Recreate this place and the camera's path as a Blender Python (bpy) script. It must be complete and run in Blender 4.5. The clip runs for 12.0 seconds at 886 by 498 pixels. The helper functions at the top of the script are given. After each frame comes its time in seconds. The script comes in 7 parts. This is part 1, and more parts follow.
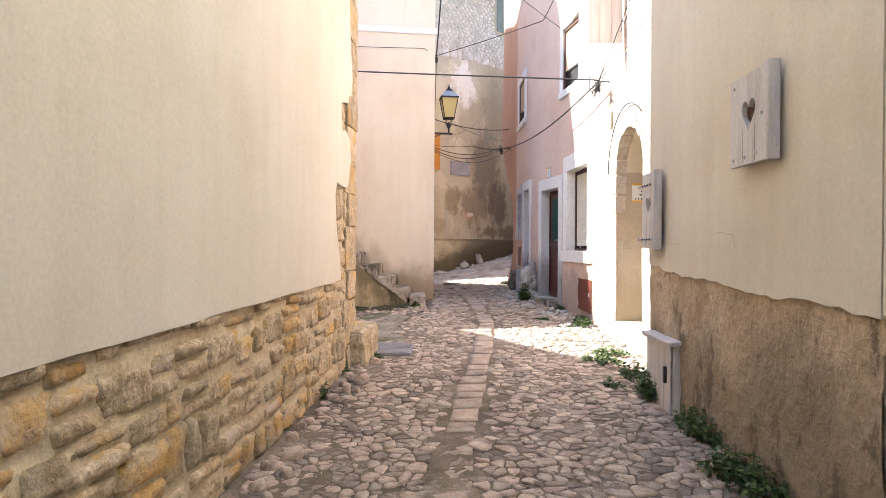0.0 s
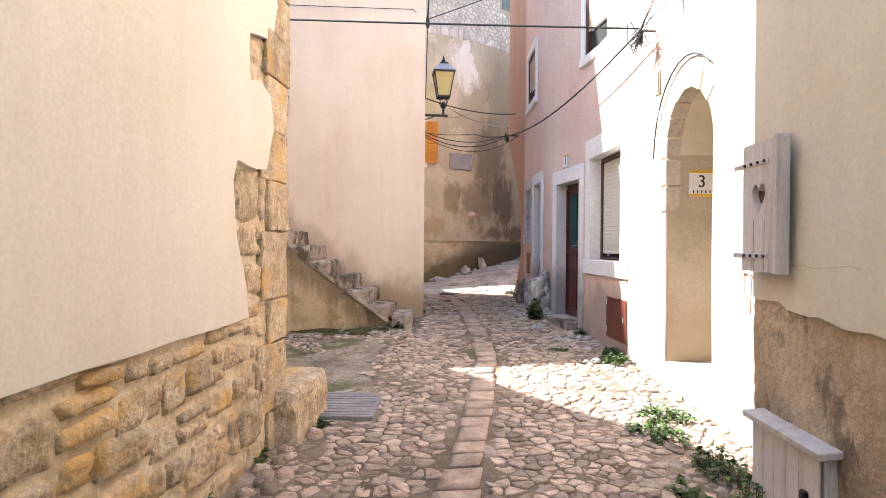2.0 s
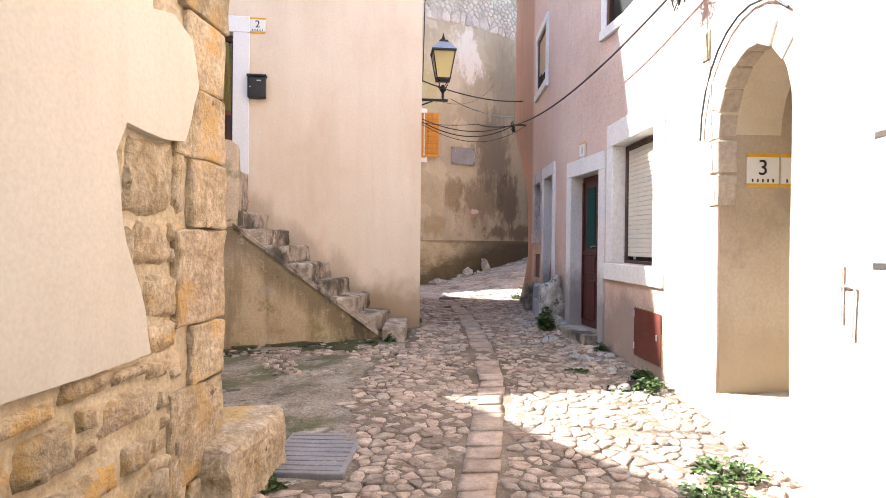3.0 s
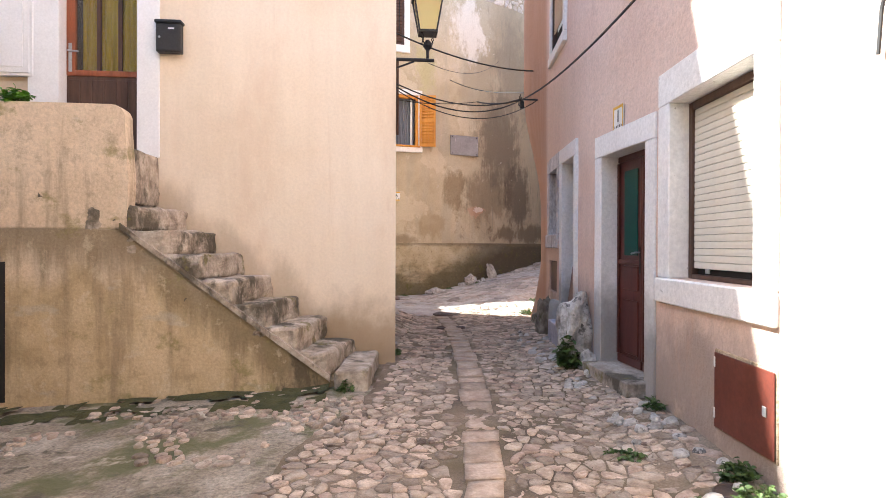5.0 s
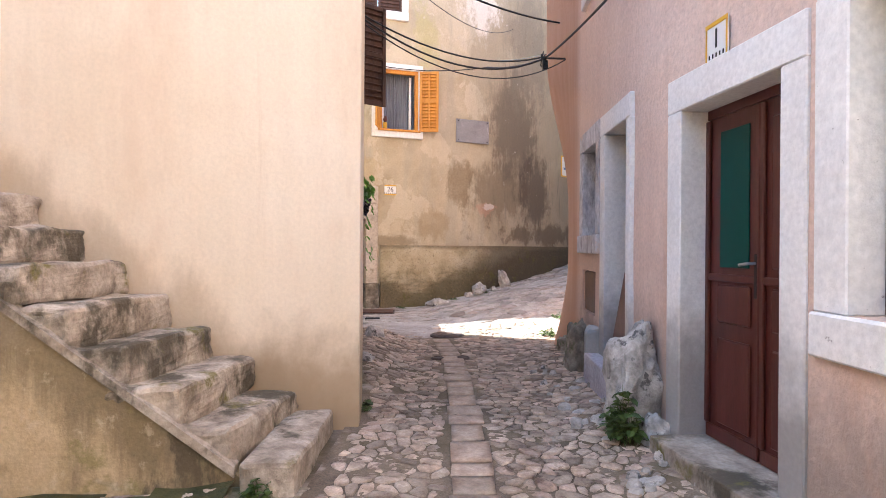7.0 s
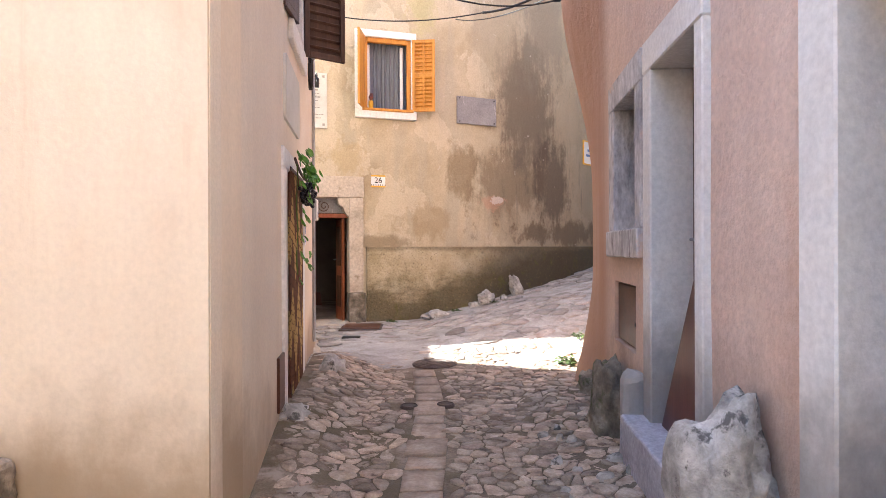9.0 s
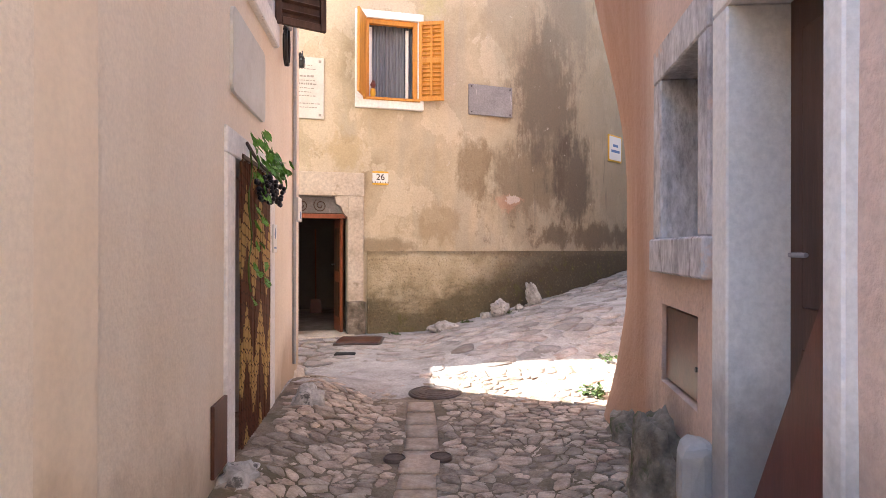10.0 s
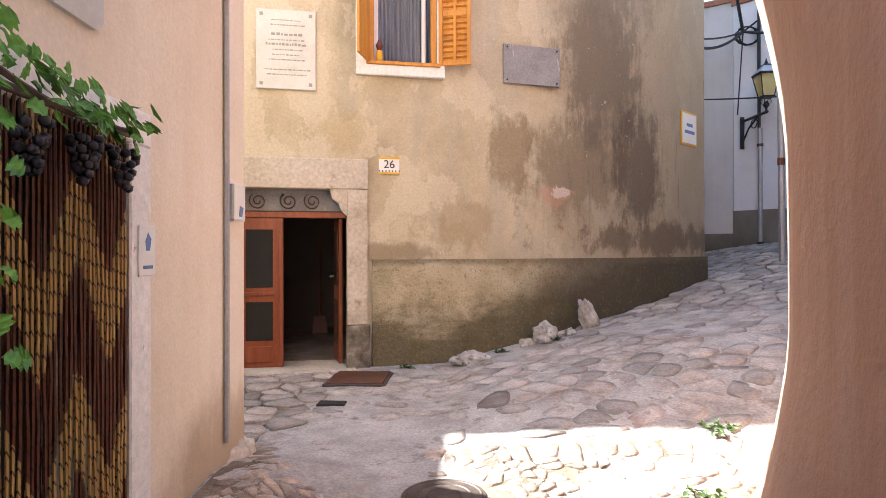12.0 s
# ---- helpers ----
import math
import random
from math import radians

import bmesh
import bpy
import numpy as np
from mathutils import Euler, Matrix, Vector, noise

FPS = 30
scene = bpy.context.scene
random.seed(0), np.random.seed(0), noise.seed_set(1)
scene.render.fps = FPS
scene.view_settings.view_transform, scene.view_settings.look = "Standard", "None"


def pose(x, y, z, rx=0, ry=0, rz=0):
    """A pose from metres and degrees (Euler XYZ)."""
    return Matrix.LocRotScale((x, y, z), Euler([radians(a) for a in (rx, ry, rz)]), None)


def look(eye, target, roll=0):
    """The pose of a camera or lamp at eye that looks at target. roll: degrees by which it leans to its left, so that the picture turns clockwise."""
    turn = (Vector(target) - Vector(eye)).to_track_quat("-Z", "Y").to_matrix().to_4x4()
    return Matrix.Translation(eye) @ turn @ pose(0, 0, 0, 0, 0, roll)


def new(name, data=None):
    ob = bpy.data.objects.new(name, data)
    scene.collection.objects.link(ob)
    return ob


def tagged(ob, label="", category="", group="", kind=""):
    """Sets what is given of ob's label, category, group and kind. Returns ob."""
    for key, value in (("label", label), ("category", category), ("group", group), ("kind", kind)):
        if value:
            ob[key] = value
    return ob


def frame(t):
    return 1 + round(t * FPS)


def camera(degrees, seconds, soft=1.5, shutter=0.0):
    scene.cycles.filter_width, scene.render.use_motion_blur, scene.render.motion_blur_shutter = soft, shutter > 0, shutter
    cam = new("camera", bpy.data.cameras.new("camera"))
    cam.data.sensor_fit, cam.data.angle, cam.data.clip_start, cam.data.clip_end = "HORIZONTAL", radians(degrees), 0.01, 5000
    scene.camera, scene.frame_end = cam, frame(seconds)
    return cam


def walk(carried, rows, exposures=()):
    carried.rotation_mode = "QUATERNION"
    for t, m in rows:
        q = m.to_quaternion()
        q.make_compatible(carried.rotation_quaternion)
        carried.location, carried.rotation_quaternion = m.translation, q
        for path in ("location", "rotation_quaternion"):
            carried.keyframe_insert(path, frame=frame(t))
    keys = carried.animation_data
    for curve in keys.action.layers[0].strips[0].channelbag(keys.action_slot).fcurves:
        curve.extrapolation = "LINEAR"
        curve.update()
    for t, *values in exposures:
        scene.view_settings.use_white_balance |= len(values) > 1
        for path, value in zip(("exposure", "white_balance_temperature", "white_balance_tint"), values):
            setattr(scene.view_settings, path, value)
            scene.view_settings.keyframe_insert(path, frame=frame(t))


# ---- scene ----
cam = camera(72.6, 12.0, soft=0.5)
PATH = [
    (0, (0.046, -0.02, 1.504), (0.296, 1.965, 1.496), 0.4),
    (0.5, (0.141, 0.527, 1.524), (0.383, 2.513, 1.517), 0.5),
    (1, (0.295, 1.107, 1.537), (0.53, 3.093, 1.53), 0.3),
    (1.5, (0.44, 1.662, 1.589), (0.672, 3.649, 1.58), 0.5),
    (2, (0.562, 2.236, 1.623), (0.793, 4.223, 1.612), 0.5),
    (2.5, (0.685, 2.841, 1.64), (0.91, 4.828, 1.626), 0.4),
    (3, (0.756, 3.414, 1.647), (0.978, 5.401, 1.633), 0.6),
    (5, (1.322, 5.743, 1.7), (1.508, 7.734, 1.691), 0.2),
    (5.5, (1.403, 6.303, 1.704), (1.581, 8.295, 1.695), 0.3),
    (6, (1.497, 6.87, 1.705), (1.669, 8.862, 1.697), 0.4),
    (6.5, (1.63, 7.444, 1.738), (1.793, 9.438, 1.731), 0.4),
    (7, (1.701, 7.985, 1.721), (1.848, 9.98, 1.719), 0.4),
    (9, (2.264, 9.982, 1.744), (2.336, 11.981, 1.743), -0.2),
    (9.5, (2.374, 10.5, 1.776), (2.421, 12.499, 1.776), -0.0),
    (10, (2.45, 11.034, 1.81), (2.461, 13.034, 1.81), 0.1),
    (10.5, (2.525, 11.605, 1.827), (2.5, 13.605, 1.825), 0.2),
    (11, (2.536, 12.132, 1.837), (2.465, 14.131, 1.836), 0.1),
    (11.5, (2.569, 12.658, 1.853), (2.47, 14.656, 1.852), 0.1),
    (12, (2.621, 13.203, 1.89), (2.498, 15.199, 1.894), -0.1),
]
walk(cam, [(t, look(eye, target, roll)) for t, eye, target, roll in PATH],
     [(0, 2.23, 5900, 8), (3, 2.2, 5900, 8), (5.5, 2.4, 6000, 8), (7, 2.57, 5850, 8), (9.5, 2.71, 6000, 9), (10, 2.7, 6000, 9), (11, 2.62, 6000, 9), (12, 2.58, 5900, 8)])

# ---- light ----
SUN_DIR = Vector((0.9426, -0.3338, 0)).normalized() * math.cos(radians(42)) + Vector((0, 0, -math.sin(radians(42))))
world = bpy.data.worlds.new("sky")
scene.world = world
world.use_nodes = True
wn, wl = world.node_tree.nodes, world.node_tree.links
sky = wn.new("ShaderNodeTexSky")
sky.sky_type, sky.sun_disc = "NISHITA", False
sky.sun_elevation = radians(42)
sky.sun_rotation = math.atan2(-SUN_DIR.x, -SUN_DIR.y)
wl.new(sky.outputs[0], wn["Background"].inputs[0])
wn["Background"].inputs[1].default_value = 0.15
sun = new("sun", bpy.data.lights.new("sun", "SUN"))
sun.data.energy, sun.data.angle, sun.data.color = 5.0, radians(0.6), (1.0, 0.95, 0.86)
sun.matrix_world = look((0, 0, 20), Vector((0, 0, 20)) + SUN_DIR)


# ---- materials ----
def nodes_of(name):
    m = bpy.data.materials.new(name)
    m.use_nodes = True
    return m, m.node_tree.nodes, m.node_tree.links, m.node_tree.nodes["Principled BSDF"]


def ramp(n, l, src, stops):
    r = n.new("ShaderNodeValToRGB")
    els = r.color_ramp.elements
    while len(els) < len(stops):
        els.new(0.5)
    for e, (p, c) in zip(els, stops):
        e.position, e.color = p, (*c, 1) if len(c) == 3 else c
    l.new(src, r.inputs[0])
    return r.outputs[0]


def noise_of(n, l, vec, scale, detail=6, rough=0.6, stretch=None, offset=None):
    if stretch or offset:
        mp = n.new("ShaderNodeMapping")
        mp.inputs["Scale"].default_value = stretch or (1, 1, 1)
        mp.inputs["Location"].default_value = offset or (0, 0, 0)
        l.new(vec, mp.inputs[0])
        vec = mp.outputs[0]
    t = n.new("ShaderNodeTexNoise")
    t.inputs["Scale"].default_value, t.inputs["Detail"].default_value, t.inputs["Roughness"].default_value = scale, detail, rough
    l.new(vec, t.inputs["Vector"])
    return t.outputs[0]


def mixed(n, l, fac, a, b, blend="MIX"):
    m = n.new("ShaderNodeMix")
    m.data_type, m.blend_type = "RGBA", blend
    for sock, v in ((m.inputs[0], fac), (m.inputs[6], a), (m.inputs[7], b)):
        if isinstance(v, bpy.types.NodeSocket):
            l.new(v, sock)
        elif isinstance(v, (int, float)):
            sock.default_value = v
        else:
            sock.default_value = (*v, 1)
    return m.outputs[2]


def maths(n, l, op, a, b=0.0, clamp=False):
    m = n.new("ShaderNodeMath")
    m.operation, m.use_clamp = op, clamp
    for sock, v in ((m.inputs[0], a), (m.inputs[1], b)):
        if isinstance(v, bpy.types.NodeSocket):
            l.new(v, sock)
        else:
            sock.default_value = v
    return m.outputs[0]


def span(n, l, v, a, b):
    """0 at a, 1 at b, smooth between."""
    m = n.new("ShaderNodeMapRange")
    m.interpolation_type = "SMOOTHSTEP"
    m.inputs[1].default_value, m.inputs[2].default_value = a, b
    l.new(v, m.inputs[0])
    return m.outputs[0]


def bump(n, l, p, height, strength, distance):
    b = n.new("ShaderNodeBump")
    b.inputs["Strength"].default_value, b.inputs["Distance"].default_value = strength, distance
    l.new(height, b.inputs["Height"])
    l.new(b.outputs[0], p.inputs["Normal"])


def surface(name, dark, mid, light, scale=2.0, fine=40.0, rough=0.85, bumps=0.35, depth=0.01, metal=0.0, vary=0.0, island=False,
            stretch=None, stains=(), grain=0.25):
    """A weathered surface: three tones on a broad noise, a fine grain, stains of (colour, scale, from, to, stretch), and relief."""
    m, n, l, p = nodes_of(name)
    co = n.new("ShaderNodeTexCoord").outputs["Object"]
    broad = noise_of(n, l, co, scale, 5, 0.62, stretch)
    col = ramp(n, l, broad, [(0.3, dark), (0.5, mid), (0.7, light)])
    small = noise_of(n, l, co, fine, 4, 0.65, stretch)
    g = ramp(n, l, small, [(0.3, (1 - grain,) * 3), (0.7, (1 + grain * 0.5,) * 3)])
    col = mixed(n, l, 1.0, col, g, "MULTIPLY")
    for i, (c, sc, a, b, st) in enumerate(stains):
        f = span(n, l, noise_of(n, l, co, sc, 7, 0.65, st, (7.3 * i + 3, 1.7 * i, 5.1 * i)), a, b)
        col = mixed(n, l, f, col, c)
    if vary:
        src = n.new("ShaderNodeNewGeometry").outputs["Random Per Island"] if island else n.new("ShaderNodeObjectInfo").outputs["Random"]
        v = ramp(n, l, src, [(0, (1 - vary, 1 - vary * 1.05, 1 - vary * 1.1)), (0.45, (1, 0.97, 0.94)), (0.8, (1 + vary * 0.5, 1 + vary * 0.35, 1 + vary * 0.25)), (1, (1 - vary * 0.3, 1 - vary * 0.5, 1 - vary * 0.55))])
        col = mixed(n, l, 1.0, col, v, "MULTIPLY")
    l.new(col, p.inputs["Base Color"])
    p.inputs["Roughness"].default_value, p.inputs["Metallic"].default_value = rough, metal
    h = maths(n, l, "ADD", maths(n, l, "MULTIPLY", small, 0.5), noise_of(n, l, co, fine * 0.22, 6, 0.6, stretch))
    bump(n, l, p, h, bumps, depth)
    return m


def wall_plaster(name, tones, damp, damp_z, stains=(), bumps=0.3, depth=0.006, fine=55, grit=0.1, soak=0.75, corner=None, tread=None):
    """Painted render on a wall, with a rising damp edge at the height damp_z and streaks."""
    m, n, l, p = nodes_of(name)
    co = n.new("ShaderNodeTexCoord").outputs["Object"]
    sep = n.new("ShaderNodeSeparateXYZ")
    l.new(co, sep.inputs[0])
    broad = noise_of(n, l, co, 0.7, 6, 0.6)
    col = ramp(n, l, broad, [(0.32, tones[0]), (0.5, tones[1]), (0.68, tones[2])])
    streak = noise_of(n, l, co, 1.0, 6, 0.6, (7, 7, 0.5))
    col = mixed(n, l, 1.0, col, ramp(n, l, streak, [(0.3, (0.955, 0.95, 0.945)), (0.6, (1, 1, 1))]), "MULTIPLY")
    small = noise_of(n, l, co, fine, 4, 0.65)
    col = mixed(n, l, 1.0, col, ramp(n, l, small, [(0.3, (1 - grit,) * 3), (0.65, (1.02,) * 3)]), "MULTIPLY")
    ragged = maths(n, l, "ADD", sep.outputs[2], maths(n, l, "MULTIPLY", noise_of(n, l, co, 1.1, 8, 0.62, (1, 1, 0.7)), -1.8))
    f = span(n, l, ragged, damp_z - 0.75, damp_z - 1.3)
    f = maths(n, l, "MULTIPLY", f, soak)
    col = mixed(n, l, f, col, damp)
    for i, (c, sc, a, b, st, amount) in enumerate(stains):
        s = span(n, l, noise_of(n, l, co, sc, 8, 0.68, st, (4.3 * i + 1, 2.7 * i, 3.1 * i)), a, b)
        col = mixed(n, l, maths(n, l, "MULTIPLY", s, amount), col, c)
    if tread:
        above = maths(n, l, "SUBTRACT", sep.outputs[2], maths(n, l, "MULTIPLY", maths(n, l, "SUBTRACT", tread[0], sep.outputs[0]), tread[2]))
        above = maths(n, l, "ADD", above, maths(n, l, "MULTIPLY", noise_of(n, l, co, 2.2, 8, 0.65, (1.4, 1.4, 0.6)), -1.0))
        col = mixed(n, l, maths(n, l, "MULTIPLY", span(n, l, above, tread[1] - 0.2, tread[1] - 0.6), 0.45), col, damp)
    # Tint past a given y: a second paint with weaker light mixed into it.
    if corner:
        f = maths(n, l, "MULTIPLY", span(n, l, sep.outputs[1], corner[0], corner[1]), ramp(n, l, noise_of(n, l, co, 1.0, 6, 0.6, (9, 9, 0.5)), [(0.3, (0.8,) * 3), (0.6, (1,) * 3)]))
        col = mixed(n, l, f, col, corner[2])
    l.new(col, p.inputs["Base Color"])
    p.inputs["Roughness"].default_value = 0.9
    h = maths(n, l, "ADD", maths(n, l, "MULTIPLY", small, 0.35), noise_of(n, l, co, 9, 6, 0.6))
    bump(n, l, p, h, bumps, depth)
    return m


def blot(n, l, x, z, rough, cx, cz, rx, rz, soft=0.6):
    """A ragged stain round a point of a wall."""
    a = maths(n, l, "POWER", maths(n, l, "ABSOLUTE", maths(n, l, "MULTIPLY", maths(n, l, "SUBTRACT", x, cx), 1 / rx)), 2.0)
    b = maths(n, l, "POWER", maths(n, l, "ABSOLUTE", maths(n, l, "MULTIPLY", maths(n, l, "SUBTRACT", z, cz), 1 / rz)), 2.0)
    d = maths(n, l, "SQRT", maths(n, l, "ADD", a, b))
    d = maths(n, l, "ADD", d, maths(n, l, "MULTIPLY", maths(n, l, "SUBTRACT", rough, 0.5), 3.6))
    return span(n, l, d, 1.1, 1.1 - soft)


def old_wall(name):
    """Pale ochre render on the end house: grey-green washes, brown and black run-off stains, bare and repaired spots."""
    m, n, l, p = nodes_of(name)
    co = n.new("ShaderNodeTexCoord").outputs["Object"]
    sep = n.new("ShaderNodeSeparateXYZ")
    l.new(co, sep.inputs[0])
    x, z = sep.outputs[0], sep.outputs[2]
    col = ramp(n, l, noise_of(n, l, co, 0.8, 7, 0.62), [(0.3, (0.37, 0.30, 0.19)), (0.45, (0.48, 0.405, 0.275)), (0.58, (0.56, 0.485, 0.345)), (0.72, (0.50, 0.46, 0.375))])
    wash = span(n, l, noise_of(n, l, co, 1.0, 6, 0.6, (2.6, 2.6, 0.45), (3, 8, 1)), 0.46, 0.62)
    col = mixed(n, l, maths(n, l, "MULTIPLY", wash, 0.4), col, (0.38, 0.35, 0.28))
    cream = span(n, l, maths(n, l, "ADD", noise_of(n, l, co, 1.6, 7, 0.6, (1, 1, 0.8), (2, 6, 9)), maths(n, l, "MULTIPLY", span(n, l, x, 1.4, 0.6), 0.12)), 0.54, 0.57)
    col = mixed(n, l, maths(n, l, "MULTIPLY", cream, 0.45), col, (0.66, 0.585, 0.44))
    # Darker to the right: brown staining, with the weaker light there painted in.
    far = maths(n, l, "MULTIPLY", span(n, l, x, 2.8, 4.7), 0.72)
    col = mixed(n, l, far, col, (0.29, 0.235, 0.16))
    rough = noise_of(n, l, co, 2.1, 10, 0.74, (1.25, 1.25, 0.75), (1, 0, 4))
    fingers = noise_of(n, l, co, 1.0, 10, 0.74, (4.6, 4.6, 0.5), (6, 1, 2))
    both = maths(n, l, "ADD", maths(n, l, "MULTIPLY", rough, 0.6), maths(n, l, "MULTIPLY", fingers, 0.4))
    for cx, cz, rx, rz, c, amount, src in (
            (3.0, 3.1, 0.34, 0.62, (0.27, 0.205, 0.12), 0.8, rough), (2.35, 2.25, 0.5, 0.3, (0.34, 0.26, 0.15), 0.6, rough), (1.05, 3.3, 0.4, 0.35, (0.42, 0.32, 0.16), 0.55, rough),
            (3.95, 3.0, 0.85, 0.8, (0.21, 0.165, 0.105), 0.8, both), (4.3, 4.5, 0.7, 1.5, (0.15, 0.12, 0.085), 0.85, both), (4.9, 3.0, 0.5, 1.0, (0.11, 0.085, 0.06), 0.85, both),
            (4.7, 6.4, 0.6, 1.6, (0.22, 0.19, 0.14), 0.7, both), (3.6, 5.9, 0.5, 1.1, (0.34, 0.29, 0.2), 0.6, both), (5.2, 2.05, 1.6, 0.28, (0.13, 0.095, 0.06), 0.8, rough),
            (1.4, 1.86, 0.7, 0.12, (0.26, 0.2, 0.12), 0.7, rough), (2.25, 6.2, 0.3, 0.8, (0.46, 0.42, 0.2), 0.6, rough), (3.4, 7.2, 0.5, 0.9, (0.76, 0.72, 0.64), 0.8, rough)):
        col = mixed(n, l, maths(n, l, "MULTIPLY", blot(n, l, x, z, src, cx, cz, rx, rz), amount), col, c)
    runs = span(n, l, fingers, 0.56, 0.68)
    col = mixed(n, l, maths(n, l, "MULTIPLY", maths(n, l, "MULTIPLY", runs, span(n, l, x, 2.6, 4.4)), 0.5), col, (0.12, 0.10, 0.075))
    speck = noise_of(n, l, co, 7, 7, 0.7, None, (9, 2, 6))
    col = mixed(n, l, maths(n, l, "MULTIPLY", blot(n, l, x, z, speck, 3.62, 2.6, 0.24, 0.16), 0.5), col, (0.52, 0.29, 0.20))
    col = mixed(n, l, maths(n, l, "MULTIPLY", blot(n, l, x, z, speck, 3.68, 2.66, 0.1, 0.07, 0.2), 0.6), col, (0.68, 0.62, 0.57))
    chips = span(n, l, speck, 0.655, 0.68)
    col = mixed(n, l, maths(n, l, "MULTIPLY", chips, 0.5), col, (0.60, 0.55, 0.46))
    small = noise_of(n, l, co, 38, 5, 0.7)
    col = mixed(n, l, 1.0, col, ramp(n, l, small, [(0.3, (0.82,) * 3), (0.65, (1.04,) * 3)]), "MULTIPLY")
    l.new(col, p.inputs["Base Color"])
    p.inputs["Roughness"].default_value = 0.92
    h = maths(n, l, "ADD", maths(n, l, "MULTIPLY", small, 0.3), maths(n, l, "SUBTRACT", noise_of(n, l, co, 5, 7, 0.65), maths(n, l, "MULTIPLY", cream, -0.35)))
    bump(n, l, p, h, 0.6, 0.02)
    return m


def plinth_wall(name):
    """Pebbly cement plinth: pale ochre where dry, dark green-brown where wet, mossy at its foot, darker to the right.
    """
    m, n, l, p = nodes_of(name)
    co = n.new("ShaderNodeTexCoord").outputs["Object"]
    sep = n.new("ShaderNodeSeparateXYZ")
    l.new(co, sep.inputs[0])
    x, z = sep.outputs[0], sep.outputs[2]
    rough = maths(n, l, "MULTIPLY", maths(n, l, "SUBTRACT", noise_of(n, l, co, 1.5, 9, 0.68, (0.8, 0.8, 1.5)), 0.5), 2.0)
    col = ramp(n, l, noise_of(n, l, co, 2.2, 7, 0.65), [(0.32, (0.36, 0.29, 0.17)), (0.5, (0.54, 0.46, 0.30)), (0.66, (0.64, 0.57, 0.41))])
    wet_low = span(n, l, maths(n, l, "ADD", maths(n, l, "SUBTRACT", z, maths(n, l, "MULTIPLY", maths(n, l, "MAXIMUM", maths(n, l, "SUBTRACT", x, 2.2), 0), 0.3)), maths(n, l, "MULTIPLY", rough, 0.75)), 1.25, 0.75)
    col = mixed(n, l, maths(n, l, "MULTIPLY", wet_low, 0.86), col, (0.105, 0.085, 0.04))
    # Darker towards the right, over a ragged edge.
    dark_far = span(n, l, maths(n, l, "ADD", x, maths(n, l, "MULTIPLY", rough, 1.3)), 2.7, 4.2)
    col = mixed(n, l, maths(n, l, "MULTIPLY", dark_far, 0.8), col, (0.075, 0.06, 0.04))
    cap = span(n, l, maths(n, l, "ADD", z, maths(n, l, "MULTIPLY", rough, 0.1)), 1.66, 1.74)
    col = mixed(n, l, maths(n, l, "MULTIPLY", cap, 0.6), col, (0.15, 0.115, 0.07))
    speck = noise_of(n, l, co, 24, 6, 0.75)
    col = mixed(n, l, maths(n, l, "MULTIPLY", span(n, l, speck, 0.56, 0.66), 0.4), col, (0.42, 0.34, 0.16))
    col = mixed(n, l, maths(n, l, "MULTIPLY", span(n, l, speck, 0.46, 0.36), 0.5), col, (0.09, 0.07, 0.04))
    moss = span(n, l, noise_of(n, l, co, 3.4, 8, 0.7, None, (4, 4, 1)), 0.55, 0.64)
    col = mixed(n, l, maths(n, l, "MULTIPLY", maths(n, l, "MULTIPLY", moss, wet_low), 0.5), col, (0.13, 0.125, 0.03))
    l.new(col, p.inputs["Base Color"])
    p.inputs["Roughness"].default_value = 0.93
    bump(n, l, p, maths(n, l, "ADD", speck, noise_of(n, l, co, 7, 8, 0.7)), 1.0, 0.035)
    return m


def glass_pane(name, tint=(0.9, 0.95, 0.93), rough=0.03):
    m, n, l, p = nodes_of(name)
    p.inputs["Base Color"].default_value = (*tint, 1)
    p.inputs["Transmission Weight"].default_value = 1.0
    p.inputs["Roughness"].default_value = rough
    return m


def green_glass():
    m, n, l, p = nodes_of("dark_green_glass")
    p.inputs["Base Color"].default_value = (0.004, 0.05, 0.04, 1)
    p.inputs["Roughness"].default_value = 0.35
    p.inputs["Specular IOR Level"].default_value = 0.15
    return m


def amber_glass():
    m, n, l, p = nodes_of("amber_glass")
    p.inputs["Base Color"].default_value = (0.92, 0.78, 0.34, 1)
    p.inputs["Transmission Weight"].default_value = 0.55
    p.inputs["Roughness"].default_value = 0.55
    return m


def plain(name, c, rough=0.6, metal=0.0, vary=0.12, scale=30.0):
    d = tuple(v * (1 - vary) for v in c)
    b = tuple(min(1, v * (1 + vary * 0.6)) for v in c)
    return surface(name, d, c, b, scale=scale * 0.15, fine=scale, rough=rough, metal=metal, bumps=0.15, depth=0.002, grain=vary)


